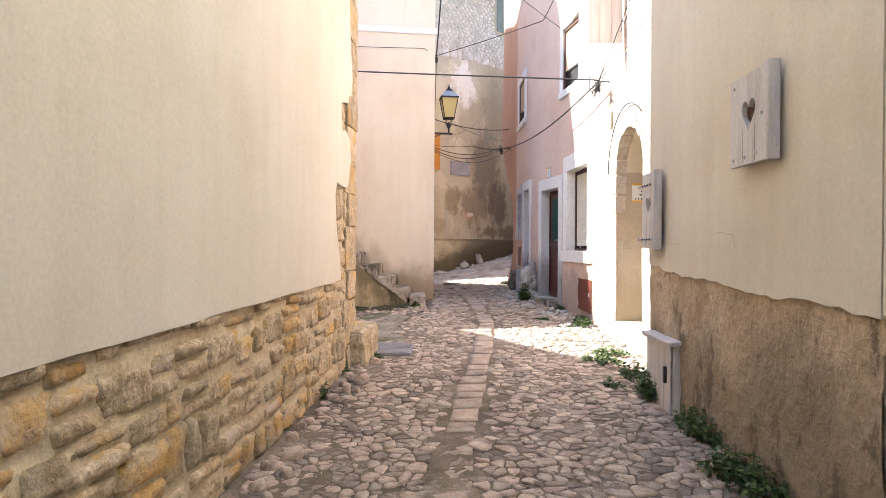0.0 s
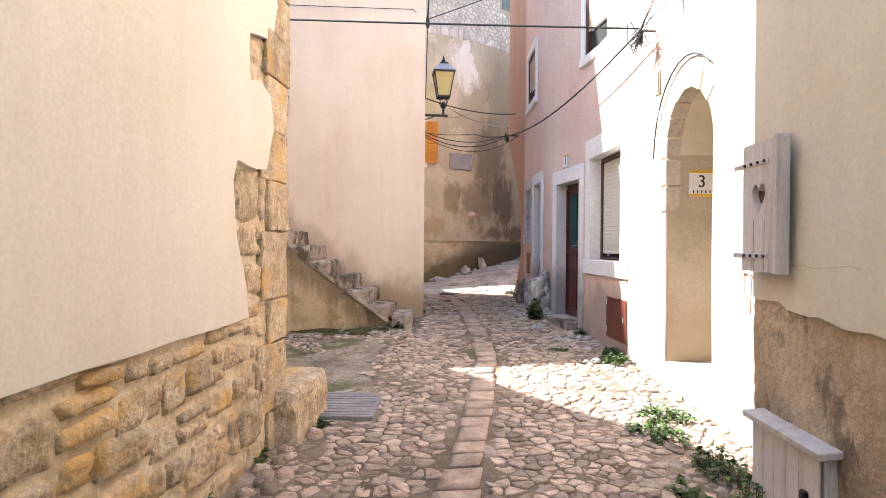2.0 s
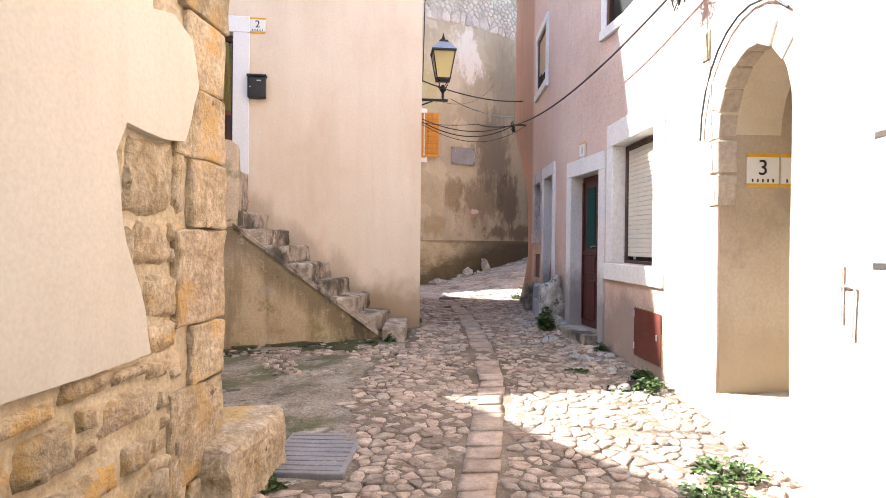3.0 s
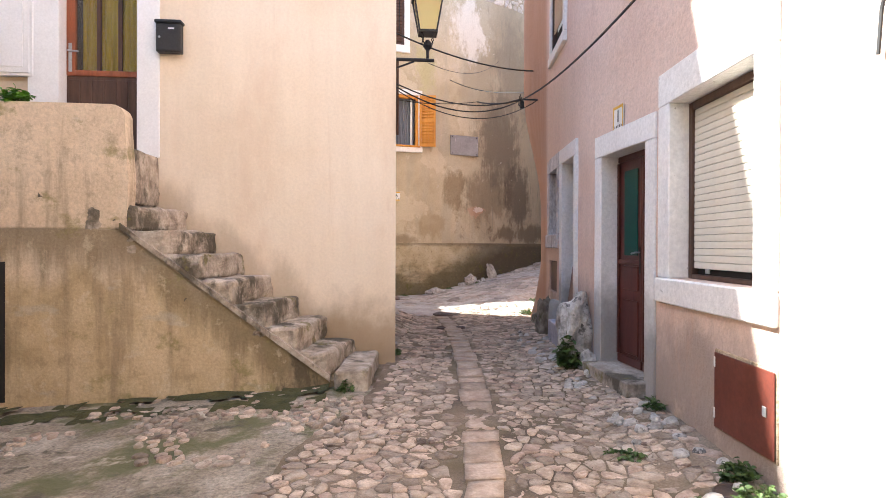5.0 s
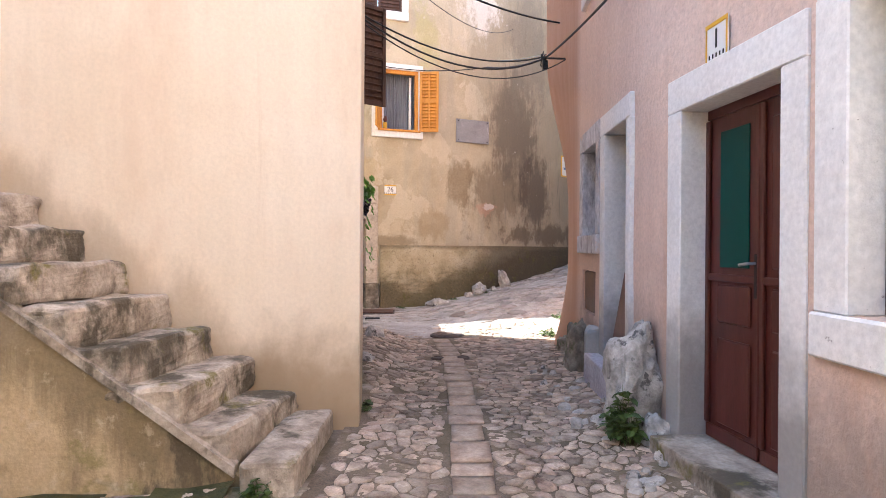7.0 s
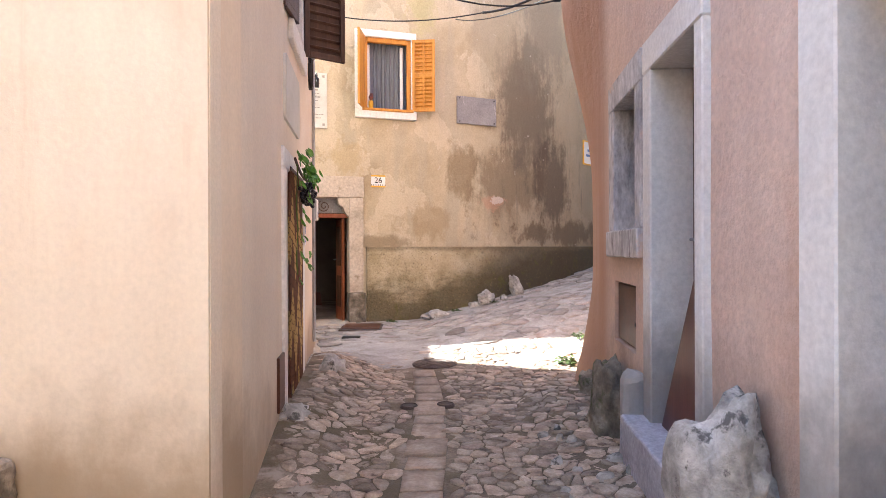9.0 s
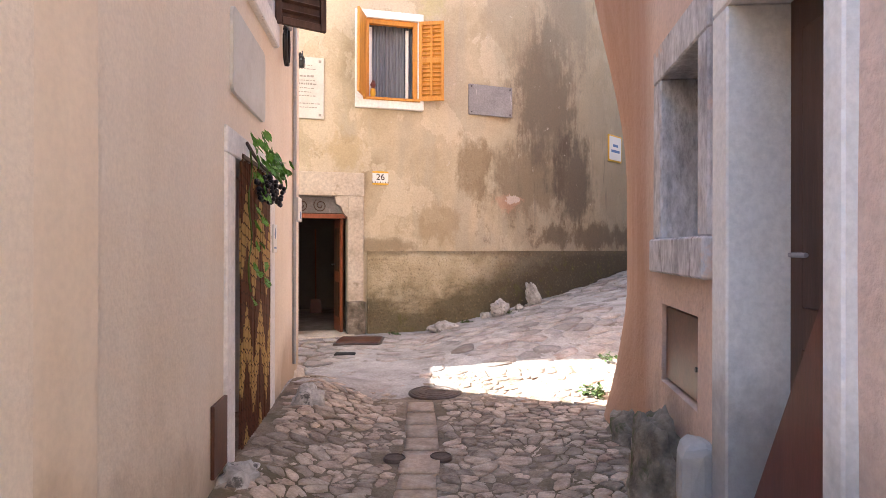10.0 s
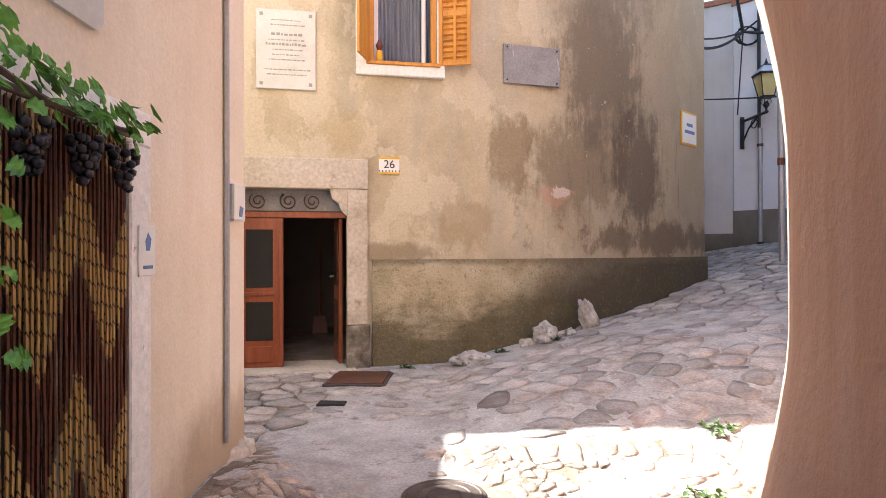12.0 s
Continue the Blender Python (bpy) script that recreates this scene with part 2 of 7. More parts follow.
def bead_strands(name):
    m, n, l, p = nodes_of(name)
    co = n.new("ShaderNodeTexCoord").outputs["Object"]
    sep = n.new("ShaderNodeSeparateXYZ")
    l.new(co, sep.inputs[0])
    x, z = sep.outputs[0], sep.outputs[2]
    zig = maths(n, l, "PINGPONG", maths(n, l, "ADD", x, 0.55), 0.21)
    v = maths(n, l, "ADD", z, maths(n, l, "MULTIPLY", zig, 2.1))
    saw = maths(n, l, "FRACT", maths(n, l, "MULTIPLY", v, 1.35))
    jit = maths(n, l, "MULTIPLY", noise_of(n, l, co, 60, 2), 0.12)
    band = span(n, l, maths(n, l, "ADD", saw, jit), 0.58, 0.62)
    beads = maths(n, l, "FRACT", maths(n, l, "ADD", maths(n, l, "MULTIPLY", z, 14.0), maths(n, l, "MULTIPLY", x, 37.0)))
    gap = span(n, l, beads, 0.82, 0.9)
    col = mixed(n, l, band, (0.10, 0.036, 0.02), (0.40, 0.26, 0.10))
    col = mixed(n, l, gap, col, (0.05, 0.02, 0.012))
    l.new(col, p.inputs["Base Color"])
    p.inputs["Roughness"].default_value = 0.4
    return m


def stair_render(name):
    """Ochre render of the stair: a paler coat above, brown and green damp below, run-off streaks and a dark stain by the foot."""
    m, n, l, p = nodes_of(name)
    co = n.new("ShaderNodeTexCoord").outputs["Object"]
    sep = n.new("ShaderNodeSeparateXYZ")
    l.new(co, sep.inputs[0])
    x, z = sep.outputs[0], sep.outputs[2]
    low = ramp(n, l, noise_of(n, l, co, 1.5, 7, 0.65), [(0.3, (0.34, 0.25, 0.13)), (0.48, (0.51, 0.39, 0.235)), (0.68, (0.62, 0.49, 0.32))])
    high = ramp(n, l, noise_of(n, l, co, 1.1, 6, 0.6), [(0.32, (0.56, 0.44, 0.31)), (0.5, (0.68, 0.55, 0.41)), (0.7, (0.73, 0.61, 0.47))])
    edge = maths(n, l, "ADD", z, maths(n, l, "MULTIPLY", noise_of(n, l, co, 1.3, 8, 0.66, (1.5, 1.5, 0.6)), 1.3))
    col = mixed(n, l, span(n, l, edge, 1.55, 1.95), low, high)
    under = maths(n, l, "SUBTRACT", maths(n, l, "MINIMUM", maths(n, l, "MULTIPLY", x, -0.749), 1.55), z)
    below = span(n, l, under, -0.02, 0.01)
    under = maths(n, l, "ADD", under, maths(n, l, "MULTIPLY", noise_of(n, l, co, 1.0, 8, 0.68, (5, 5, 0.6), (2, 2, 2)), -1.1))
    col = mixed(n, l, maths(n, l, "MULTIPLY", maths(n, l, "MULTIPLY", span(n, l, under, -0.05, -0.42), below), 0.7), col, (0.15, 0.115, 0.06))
    streak = span(n, l, noise_of(n, l, co, 1.0, 7, 0.65, (4.5, 4.5, 0.45)), 0.5, 0.66)
    col = mixed(n, l, maths(n, l, "MULTIPLY", streak, 0.55), col, (0.24, 0.18, 0.115))
    green = span(n, l, noise_of(n, l, co, 2.2, 7, 0.7, (1, 1, 1.3), (3, 1, 2)), 0.55, 0.66)
    col = mixed(n, l, maths(n, l, "MULTIPLY", green, 0.7), col, (0.24, 0.21, 0.08))
    grey = span(n, l, noise_of(n, l, co, 1.6, 6, 0.6, (0.8, 0.8, 1.8), (1, 8, 5)), 0.6, 0.68)
    col = mixed(n, l, maths(n, l, "MULTIPLY", grey, 0.4), col, (0.45, 0.42, 0.36))
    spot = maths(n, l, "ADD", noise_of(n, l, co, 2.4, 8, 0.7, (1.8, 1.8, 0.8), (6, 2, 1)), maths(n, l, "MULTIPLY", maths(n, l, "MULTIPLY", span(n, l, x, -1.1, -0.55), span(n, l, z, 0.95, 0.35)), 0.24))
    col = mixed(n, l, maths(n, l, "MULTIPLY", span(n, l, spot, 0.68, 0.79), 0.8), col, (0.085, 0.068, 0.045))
    scurf = noise_of(n, l, co, 5, 9, 0.72, (1, 1, 0.8), (8, 3, 3))
    col = mixed(n, l, maths(n, l, "MULTIPLY", span(n, l, scurf, 0.53, 0.66), 0.36), col, (0.20, 0.15, 0.085))
    col = mixed(n, l, maths(n, l, "MULTIPLY", span(n, l, scurf, 0.45, 0.36), 0.5), col, (0.62, 0.52, 0.37))
    small = noise_of(n, l, co, 40, 4, 0.65)
    col = mixed(n, l, 1.0, col, ramp(n, l, small, [(0.3, (0.8,) * 3), (0.65, (1.04,) * 3)]), "MULTIPLY")
    l.new(col, p.inputs["Base Color"])
    p.inputs["Roughness"].default_value = 0.92
    bump(n, l, p, maths(n, l, "ADD", maths(n, l, "MULTIPLY", small, 0.35), noise_of(n, l, co, 8, 7, 0.65)), 0.6, 0.015)
    return m


M = dict(
    cream=wall_plaster("cream_render", ((0.67, 0.61, 0.50), (0.73, 0.68, 0.58), (0.77, 0.72, 0.63)), (0.6, 0.5, 0.38), -2.0, bumps=0.35, depth=0.004),
    cream_r=wall_plaster("cream_render_old", ((0.64, 0.56, 0.43), (0.70, 0.63, 0.50), (0.74, 0.68, 0.56)), (0.5, 0.4, 0.28), -1.0,
                 (((0.42, 0.33, 0.24), 1.6, 0.6, 0.78, (3, 3, 0.5), 0.4),)),
    coarse=wall_plaster("coarse_render", ((0.49, 0.36, 0.22), (0.61, 0.47, 0.31), (0.68, 0.55, 0.39)), (0.22, 0.17, 0.11), 0.95,
                        (((0.36, 0.25, 0.14), 1.7, 0.5, 0.66, None, 0.65), ((0.12, 0.085, 0.055), 2.4, 0.52, 0.62, (1.6, 1.6, 0.8), 0.75)), bumps=1.0, depth=0.05, fine=22, grit=0.3),
    pink=wall_plaster("pink_render", ((0.73, 0.60, 0.45), (0.79, 0.67, 0.52), (0.82, 0.71, 0.57)), (0.30, 0.21, 0.12), 1.12,
                      (((0.66, 0.50, 0.36), 0.9, 0.5, 0.7, (1.5, 1.5, 0.5), 0.5), ((0.58, 0.43, 0.30), 1.4, 0.58, 0.72, (5, 5, 0.35), 0.25)), bumps=0.4, depth=0.008, fine=34, grit=0.07, tread=(0.98, 0.72, 0.765)),
    alley=wall_plaster("alley_render", ((0.76, 0.65, 0.51), (0.82, 0.72, 0.585), (0.85, 0.76, 0.635)), (0.36, 0.26, 0.16), 0.9, (((0.70, 0.55, 0.40), 1.0, 0.52, 0.7, (1.5, 1.5, 0.5), 0.4),), bumps=0.6, depth=0.012, fine=50, grit=0.1),
    # Rounded corner: orange-tan paint, darkened further to imitate its weaker light.
    rose=wall_plaster("rose_render", ((0.66, 0.475, 0.385), (0.72, 0.54, 0.445), (0.75, 0.585, 0.49)), (0.27, 0.215, 0.18), 1.2,
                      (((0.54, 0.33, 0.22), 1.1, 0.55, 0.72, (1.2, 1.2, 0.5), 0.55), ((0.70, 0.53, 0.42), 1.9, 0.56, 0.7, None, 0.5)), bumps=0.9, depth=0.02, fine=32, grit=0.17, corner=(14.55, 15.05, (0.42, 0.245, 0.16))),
    lilac=surface("lilac_grey_paint", (0.30, 0.29, 0.33), (0.42, 0.41, 0.46), (0.50, 0.49, 0.54), 2.5, 40, 0.8, 0.5, 0.008),
    stairwall=stair_render("stair_render"),
    passage=wall_plaster("passage_render", ((0.42, 0.35, 0.25), (0.54, 0.46, 0.35), (0.62, 0.55, 0.44)), (0.40, 0.32, 0.22), 1.2,
                         (((0.30, 0.25, 0.18), 1.6, 0.52, 0.66, None, 0.5),), bumps=0.6, depth=0.015, fine=35, grit=0.15),
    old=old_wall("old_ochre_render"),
    plinth=plinth_wall("mossy_plinth"),
    far_plinth=wall_plaster("far_plinth", ((0.16, 0.14, 0.11), (0.24, 0.22, 0.18), (0.30, 0.28, 0.23)), (0.12, 0.10, 0.07), 2.2),
    grey=wall_plaster("pale_grey_render", ((0.58, 0.55, 0.52), (0.66, 0.63, 0.60), (0.70, 0.68, 0.65)), (0.25, 0.22, 0.18), 1.9),
    white=surface("white_stone_frame", (0.78, 0.75, 0.715), (0.83, 0.805, 0.775), (0.86, 0.84, 0.81), 1.5, 26, 0.85, 0.9, 0.012, stains=(((0.42, 0.39, 0.36), 16, 0.66, 0.72, None), ((0.55, 0.52, 0.49), 2.2, 0.66, 0.76, None)), grain=0.14),
    white_damp=wall_plaster("white_frame_damp", ((0.77, 0.745, 0.72), (0.82, 0.80, 0.775), (0.85, 0.835, 0.81)), (0.19, 0.175, 0.16), 1.35, bumps=0.6, depth=0.01, fine=35, grit=0.15),
    white_worn=surface("white_frame_worn", (0.34, 0.32, 0.33), (0.60, 0.58, 0.59), (0.76, 0.74, 0.74), 2.6, 22, 0.88, 1.0, 0.02, grain=0.35, stretch=(1.6, 1.6, 0.7), stains=(((0.20, 0.18, 0.18), 4.5, 0.56, 0.68, (1.5, 1.5, 0.6)), ((0.62, 0.48, 0.40), 3.2, 0.6, 0.68, None))),
    whitepaint=surface("white_paint", (0.74, 0.72, 0.71), (0.81, 0.80, 0.79), (0.84, 0.83, 0.83), 1.2, 40, 0.7, 0.2, 0.003, grain=0.08),
    lime=surface("limestone", (0.40, 0.34, 0.26), (0.54, 0.47, 0.38), (0.62, 0.56, 0.47), 2.0, 25, 0.85, 0.6, 0.012, stains=(((0.25, 0.2, 0.13), 3, 0.58, 0.72, None),)),
    rubble=surface("wall_stone", (0.35, 0.265, 0.155), (0.54, 0.445, 0.30), (0.68, 0.59, 0.44), 7, 30, 0.92, 1.0, 0.035, vary=0.22, grain=0.4,
                   stains=(((0.58, 0.39, 0.15), 2.6, 0.5, 0.66, None), ((0.52, 0.45, 0.36), 3.6, 0.58, 0.66, None), ((0.32, 0.14, 0.07), 1.7, 0.67, 0.73, None), ((0.20, 0.13, 0.07), 9, 0.63, 0.71, None))),
    mortar=surface("mortar", (0.50, 0.40, 0.25), (0.64, 0.54, 0.37), (0.72, 0.63, 0.47), 3, 35, 0.95, 0.8, 0.02, stains=(((0.42, 0.31, 0.17), 4, 0.6, 0.7, None),)),
    greystone=surface("pale_rubble", (0.42, 0.37, 0.31), (0.55, 0.5, 0.44), (0.63, 0.59, 0.53), 3, 22, 0.9, 0.8, 0.02, vary=0.2),
    cobble=surface("cobble", (0.27, 0.205, 0.155), (0.46, 0.38, 0.30), (0.63, 0.55, 0.46), 9, 60, 0.7, 1.0, 0.02, vary=0.5,
                   stains=(((0.15, 0.105, 0.08), 7, 0.56, 0.68, None),)),
    cobbles=surface("cobble_many", (0.27, 0.205, 0.155), (0.46, 0.38, 0.30), (0.63, 0.55, 0.46), 9, 60, 0.7, 1.0, 0.02, vary=0.5, island=True,
                    stains=(((0.15, 0.105, 0.08), 7, 0.56, 0.68, None),)),
    slab=surface("gutter_slab", (0.27, 0.20, 0.145), (0.40, 0.32, 0.25), (0.51, 0.43, 0.35), 7, 40, 0.65, 0.5, 0.008, vary=0.25),
    flag=surface("flagstone", (0.24, 0.21, 0.185), (0.40, 0.365, 0.33), (0.52, 0.48, 0.445), 4.5, 45, 0.7, 0.9, 0.018, grain=0.35, vary=0.38, island=True,
                 stains=(((0.25, 0.19, 0.15), 1.6, 0.55, 0.7, None),)),
    mud=surface("street_mud", (0.11, 0.08, 0.054), (0.215, 0.165, 0.115), (0.36, 0.29, 0.215), 1.6, 70, 0.9, 1.0, 0.02, grain=0.4,
                stains=(((0.13, 0.10, 0.055), 1.1, 0.5, 0.66, None), ((0.40, 0.34, 0.28), 2.4, 0.56, 0.68, None))),
    ground=surface("street_dirt", (0.15, 0.115, 0.085), (0.25, 0.20, 0.155), (0.36, 0.30, 0.24), 2.5, 50, 0.92, 0.8, 0.02,
                   stains=(((0.11, 0.085, 0.045), 1.3, 0.5, 0.66, None), ((0.33, 0.26, 0.17), 0.9, 0.58, 0.7, None))),
    yard=surface("yard_concrete", (0.18, 0.15, 0.10), (0.33, 0.28, 0.21), (0.48, 0.42, 0.34), 2.4, 38, 0.85, 1.0, 0.035, grain=0.5,
                 stains=(((0.13, 0.125, 0.055), 1.3, 0.5, 0.62, None), ((0.10, 0.085, 0.055), 3.5, 0.57, 0.66, None), ((0.5, 0.44, 0.36), 2.2, 0.6, 0.7, None))),
    skin=surface("mortar_skin", (0.27, 0.24, 0.21), (0.40, 0.365, 0.33), (0.53, 0.49, 0.45), 3.0, 45, 0.75, 0.9, 0.02, grain=0.35, stains=(((0.17, 0.14, 0.11), 2.6, 0.56, 0.68, None), ((0.34, 0.26, 0.22), 1.1, 0.6, 0.68, None))),
    step=surface("stair_stone", (0.20, 0.165, 0.125), (0.42, 0.36, 0.295), (0.60, 0.54, 0.46), 5, 30, 0.88, 0.9, 0.02, vary=0.12,
                 stains=(((0.10, 0.085, 0.06), 2.2, 0.48, 0.6, (1, 1, 0.7)), ((0.17, 0.15, 0.05), 3.0, 0.58, 0.68, None))),
    rock=surface("white_rock", (0.22, 0.20, 0.175), (0.43, 0.40, 0.36), (0.62, 0.59, 0.54), 6, 30, 0.9, 1.0, 0.03, stains=(((0.12, 0.11, 0.1), 9, 0.56, 0.64, None),)),
    darkrock=surface("mossy_rock", (0.07, 0.06, 0.045), (0.21, 0.18, 0.14), (0.40, 0.36, 0.30), 5, 28, 0.9, 1.0, 0.03, stains=(((0.07, 0.08, 0.03), 3, 0.55, 0.65, None),)),
    reddoor=surface("dark_red_paint", (0.055, 0.012, 0.009), (0.085, 0.02, 0.014), (0.11, 0.03, 0.022), 2, 30, 0.38, 0.15, 0.003, stretch=(4, 4, 0.6)),
    redmetal=surface("red_metal", (0.10, 0.022, 0.013), (0.135, 0.032, 0.019), (0.16, 0.044, 0.028), 2, 30, 0.5, 0.2, 0.003, stains=(((0.5, 0.42, 0.34), 7, 0.68, 0.71, None),)),
    rust=surface("rusty_brown", (0.06, 0.02, 0.01), (0.10, 0.036, 0.018), (0.15, 0.062, 0.034), 4, 40, 0.42, 0.3, 0.004),
    orange=surface("orange_wood", (0.44, 0.17, 0.016), (0.58, 0.25, 0.025), (0.64, 0.31, 0.045), 2, 30, 0.5, 0.2, 0.003, stretch=(6, 6, 0.6)),
    redwood=surface("red_brown_wood", (0.20, 0.05, 0.018), (0.28, 0.075, 0.028), (0.33, 0.10, 0.04), 2, 30, 0.4, 0.2, 0.003, stretch=(6, 6, 0.6)),
    brownwood=surface("brown_wood", (0.045, 0.02, 0.012), (0.075, 0.034, 0.02), (0.11, 0.055, 0.034), 2, 30, 0.55, 0.3, 0.004, stretch=(6, 6, 0.6)),
    greywood=surface("grey_wood", (0.46, 0.41, 0.37), (0.60, 0.56, 0.52), (0.68, 0.64, 0.60), 2, 35, 0.8, 0.4, 0.004, stretch=(8, 8, 0.7), stains=(((0.28, 0.22, 0.18), 5, 0.64, 0.74, (5, 5, 0.6)),)),
    roller=plain("cream_slat", (0.70, 0.66, 0.56), 0.5, 0, 0.06, 20),
    tan_roller=plain("tan_slat", (0.50, 0.36, 0.23), 0.55, 0, 0.08, 20),
    metal=plain("dark_metal", (0.03, 0.03, 0.032), 0.5, 0.3, 0.2, 40),
    zinc=plain("zinc", (0.42, 0.43, 0.45), 0.45, 0.6, 0.15, 30),
    iron=surface("cast_iron", (0.05, 0.035, 0.028), (0.085, 0.06, 0.048), (0.12, 0.09, 0.075), 5, 60, 0.6, 0.7, 0.006, metal=0.3),
    cable=plain("black_cable", (0.02, 0.02, 0.02), 0.6, 0, 0.1, 40),
    # Near-black, standing in for shade in unlit rooms and hollows.
    dark=plain("unlit_black", (0.02, 0.018, 0.016), 0.9, 0, 0.2, 6),
    plate=plain("white_enamel", (0.78, 0.78, 0.76), 0.3, 0, 0.03, 20),
    yellow=plain("yellow_enamel", (0.70, 0.40, 0.03), 0.3, 0, 0.05, 20),
    ink=plain("black_enamel", (0.015, 0.015, 0.015), 0.4, 0, 0.1, 20),
    blueink=plain("blue_enamel", (0.10, 0.20, 0.42), 0.4, 0, 0.1, 20),
    faintink=plain("faded_letters", (0.30, 0.28, 0.25), 0.6, 0, 0.1, 20),
    plaque=surface("grey_stone_plaque", (0.20, 0.19, 0.20), (0.26, 0.25, 0.26), (0.31, 0.30, 0.31), 3, 40, 0.6, 0.3, 0.004, stains=(((0.42, 0.4, 0.4), 2.5, 0.62, 0.66, (3, 3, 0.7)),)),
    marble=surface("white_stone_plaque", (0.52, 0.51, 0.46), (0.60, 0.59, 0.54), (0.65, 0.64, 0.60), 3, 40, 0.6, 0.2, 0.003, grain=0.08),
    amber=amber_glass(),
    glass=glass_pane("window_glass"),
    greenglass=green_glass(),
    yellowcloth=surface("yellow_curtain", (0.32, 0.20, 0.01), (0.48, 0.32, 0.02), (0.56, 0.40, 0.05), 3, 50, 0.9, 0.3, 0.004, stretch=(8, 8, 0.5)),
    greycloth=surface("grey_curtain", (0.12, 0.13, 0.16), (0.20, 0.22, 0.26), (0.28, 0.30, 0.34), 3, 50, 0.9, 0.3, 0.004, stretch=(8, 8, 0.5)),
    leaf=surface("leaf", (0.06, 0.17, 0.015), (0.11, 0.30, 0.025), (0.17, 0.40, 0.05), 12, 60, 0.5, 0.2, 0.002, vary=0.3, island=True),
    weed=surface("weed_leaf", (0.035, 0.065, 0.012), (0.065, 0.115, 0.022), (0.10, 0.16, 0.04), 12, 60, 0.6, 0.2, 0.002, vary=0.35, island=True),
    greengrey=surface("grey_green_paint", (0.10, 0.13, 0.12), (0.15, 0.19, 0.175), (0.20, 0.24, 0.22), 2, 30, 0.6, 0.2, 0.003, stretch=(6, 6, 0.6)),
    moss=surface("moss", (0.03, 0.035, 0.01), (0.06, 0.06, 0.018), (0.10, 0.09, 0.03), 6, 70, 0.95, 1.0, 0.02),
    grape=plain("grape", (0.012, 0.01, 0.02), 0.35, 0, 0.2, 40),
    beads=bead_strands("bead_strand"),
    roof=surface("clay_roof", (0.25, 0.10, 0.05), (0.35, 0.16, 0.09), (0.42, 0.22, 0.14), 2, 20, 0.9, 0.8, 0.03),
)


# ---- building helpers ----
def thing(name, m, label, category, group="", kind=""):
    e = new(name)
    e.empty_display_size = 0.1
    e.matrix_basis = m
    return tagged(e, label, category, group, kind)


def part(name, bm, material, parent=None, label="", smooth=False):
    me = bpy.data.meshes.new(name)
    bmesh.ops.recalc_face_normals(bm, faces=bm.faces)
    if smooth:
        for f in bm.faces:
            f.smooth = True
    bm.to_mesh(me)
    bm.free()
    me.materials.append(material)
    ob = new(name, me)
    ob.parent = parent
    if label:
        ob["label"] = label
    return ob


def raw(name, verts, faces, material, parent=None, smooth=False):
    me = bpy.data.meshes.new(name)
    me.from_pydata(verts, [], faces)
    me.update()
    if smooth:
        me.polygons.foreach_set("use_smooth", [True] * len(me.polygons))
    me.materials.append(material)
    ob = new(name, me)
    ob.parent = parent
    return ob


def box(x0, x1, y0, y1, z0, z1, bevel=0.006, bm=None, seg=1):
    bm = bm or bmesh.new()
    vs = [bm.verts.new((x, y, z)) for x in (x0, x1) for y in (y0, y1) for z in (z0, z1)]
    fs = [bm.faces.new([vs[i] for i in q]) for q in ((0, 1, 3, 2), (4, 6, 7, 5), (0, 4, 5, 1), (2, 3, 7, 6), (0, 2, 6, 4), (1, 5, 7, 3))]
    if bevel:
        es = list({e for f in fs for e in f.edges})
        bmesh.ops.bevel(bm, geom=es, offset=bevel, segments=seg, affect="EDGES", profile=0.5)
    return bm


def rough_box(x0, x1, y0, y1, z0, z1, amount=0.02, cuts=3, seed=0, bevel=0.02):
    """A worn stone block: bevelled, subdivided and uneven."""
    bm = box(x0, x1, y0, y1, z0, z1, bevel, seg=2)
    bmesh.ops.subdivide_edges(bm, edges=[e for e in bm.edges if e.calc_length() > 0.08], cuts=cuts, use_grid_fill=True)
    for v in bm.verts:
        q = v.co * 5 + Vector((seed * 3.7, seed * 1.3, 0))
        v.co += noise.noise_vector(q) * amount + noise.noise_vector(q * 4) * amount * 0.4
    return bm


def prism(outline, y0, y1, bm=None):
    """An outline in x, z pushed from y0 to y1."""
    bm = bm or bmesh.new()
    a = [bm.verts.new((x, y0, z)) for x, z in outline]
    b = [bm.verts.new((x, y1, z)) for x, z in outline]
    bm.faces.new(a)
    bm.faces.new(b[::-1])
    for i in range(len(a)):
        j = (i + 1) % len(a)
        bm.faces.new((a[i], b[i], b[j], a[j]))
    return bm


def tube(points, radius, sides=6, bm=None):
    bm = bm or bmesh.new()
    pts = [Vector(p) for p in points]
    rings = []
    for i, p in enumerate(pts):
        t = (pts[min(i + 1, len(pts) - 1)] - pts[max(i - 1, 0)]).normalized()
        a = t.cross(Vector((0, 0, 1)) if abs(t.z) < 0.9 else Vector((1, 0, 0))).normalized()
        b = t.cross(a)
        r = radius[i] if isinstance(radius, (list, tuple)) else radius
        rings.append([bm.verts.new(p + (a * math.cos(k * math.tau / sides) + b * math.sin(k * math.tau / sides)) * r) for k in range(sides)])
    for r0, r1 in zip(rings, rings[1:]):
        for k in range(sides):
            bm.faces.new((r0[k], r0[(k + 1) % sides], r1[(k + 1) % sides], r1[k]))
    bm.faces.new(rings[0][::-1])
    bm.faces.new(rings[-1])
    return bm


def sag(a, b, drop, count=14):
    a, b = Vector(a), Vector(b)
    return [a.lerp(b, i / count) - Vector((0, 0, drop * 4 * (i / count) * (1 - i / count))) for i in range(count + 1)]


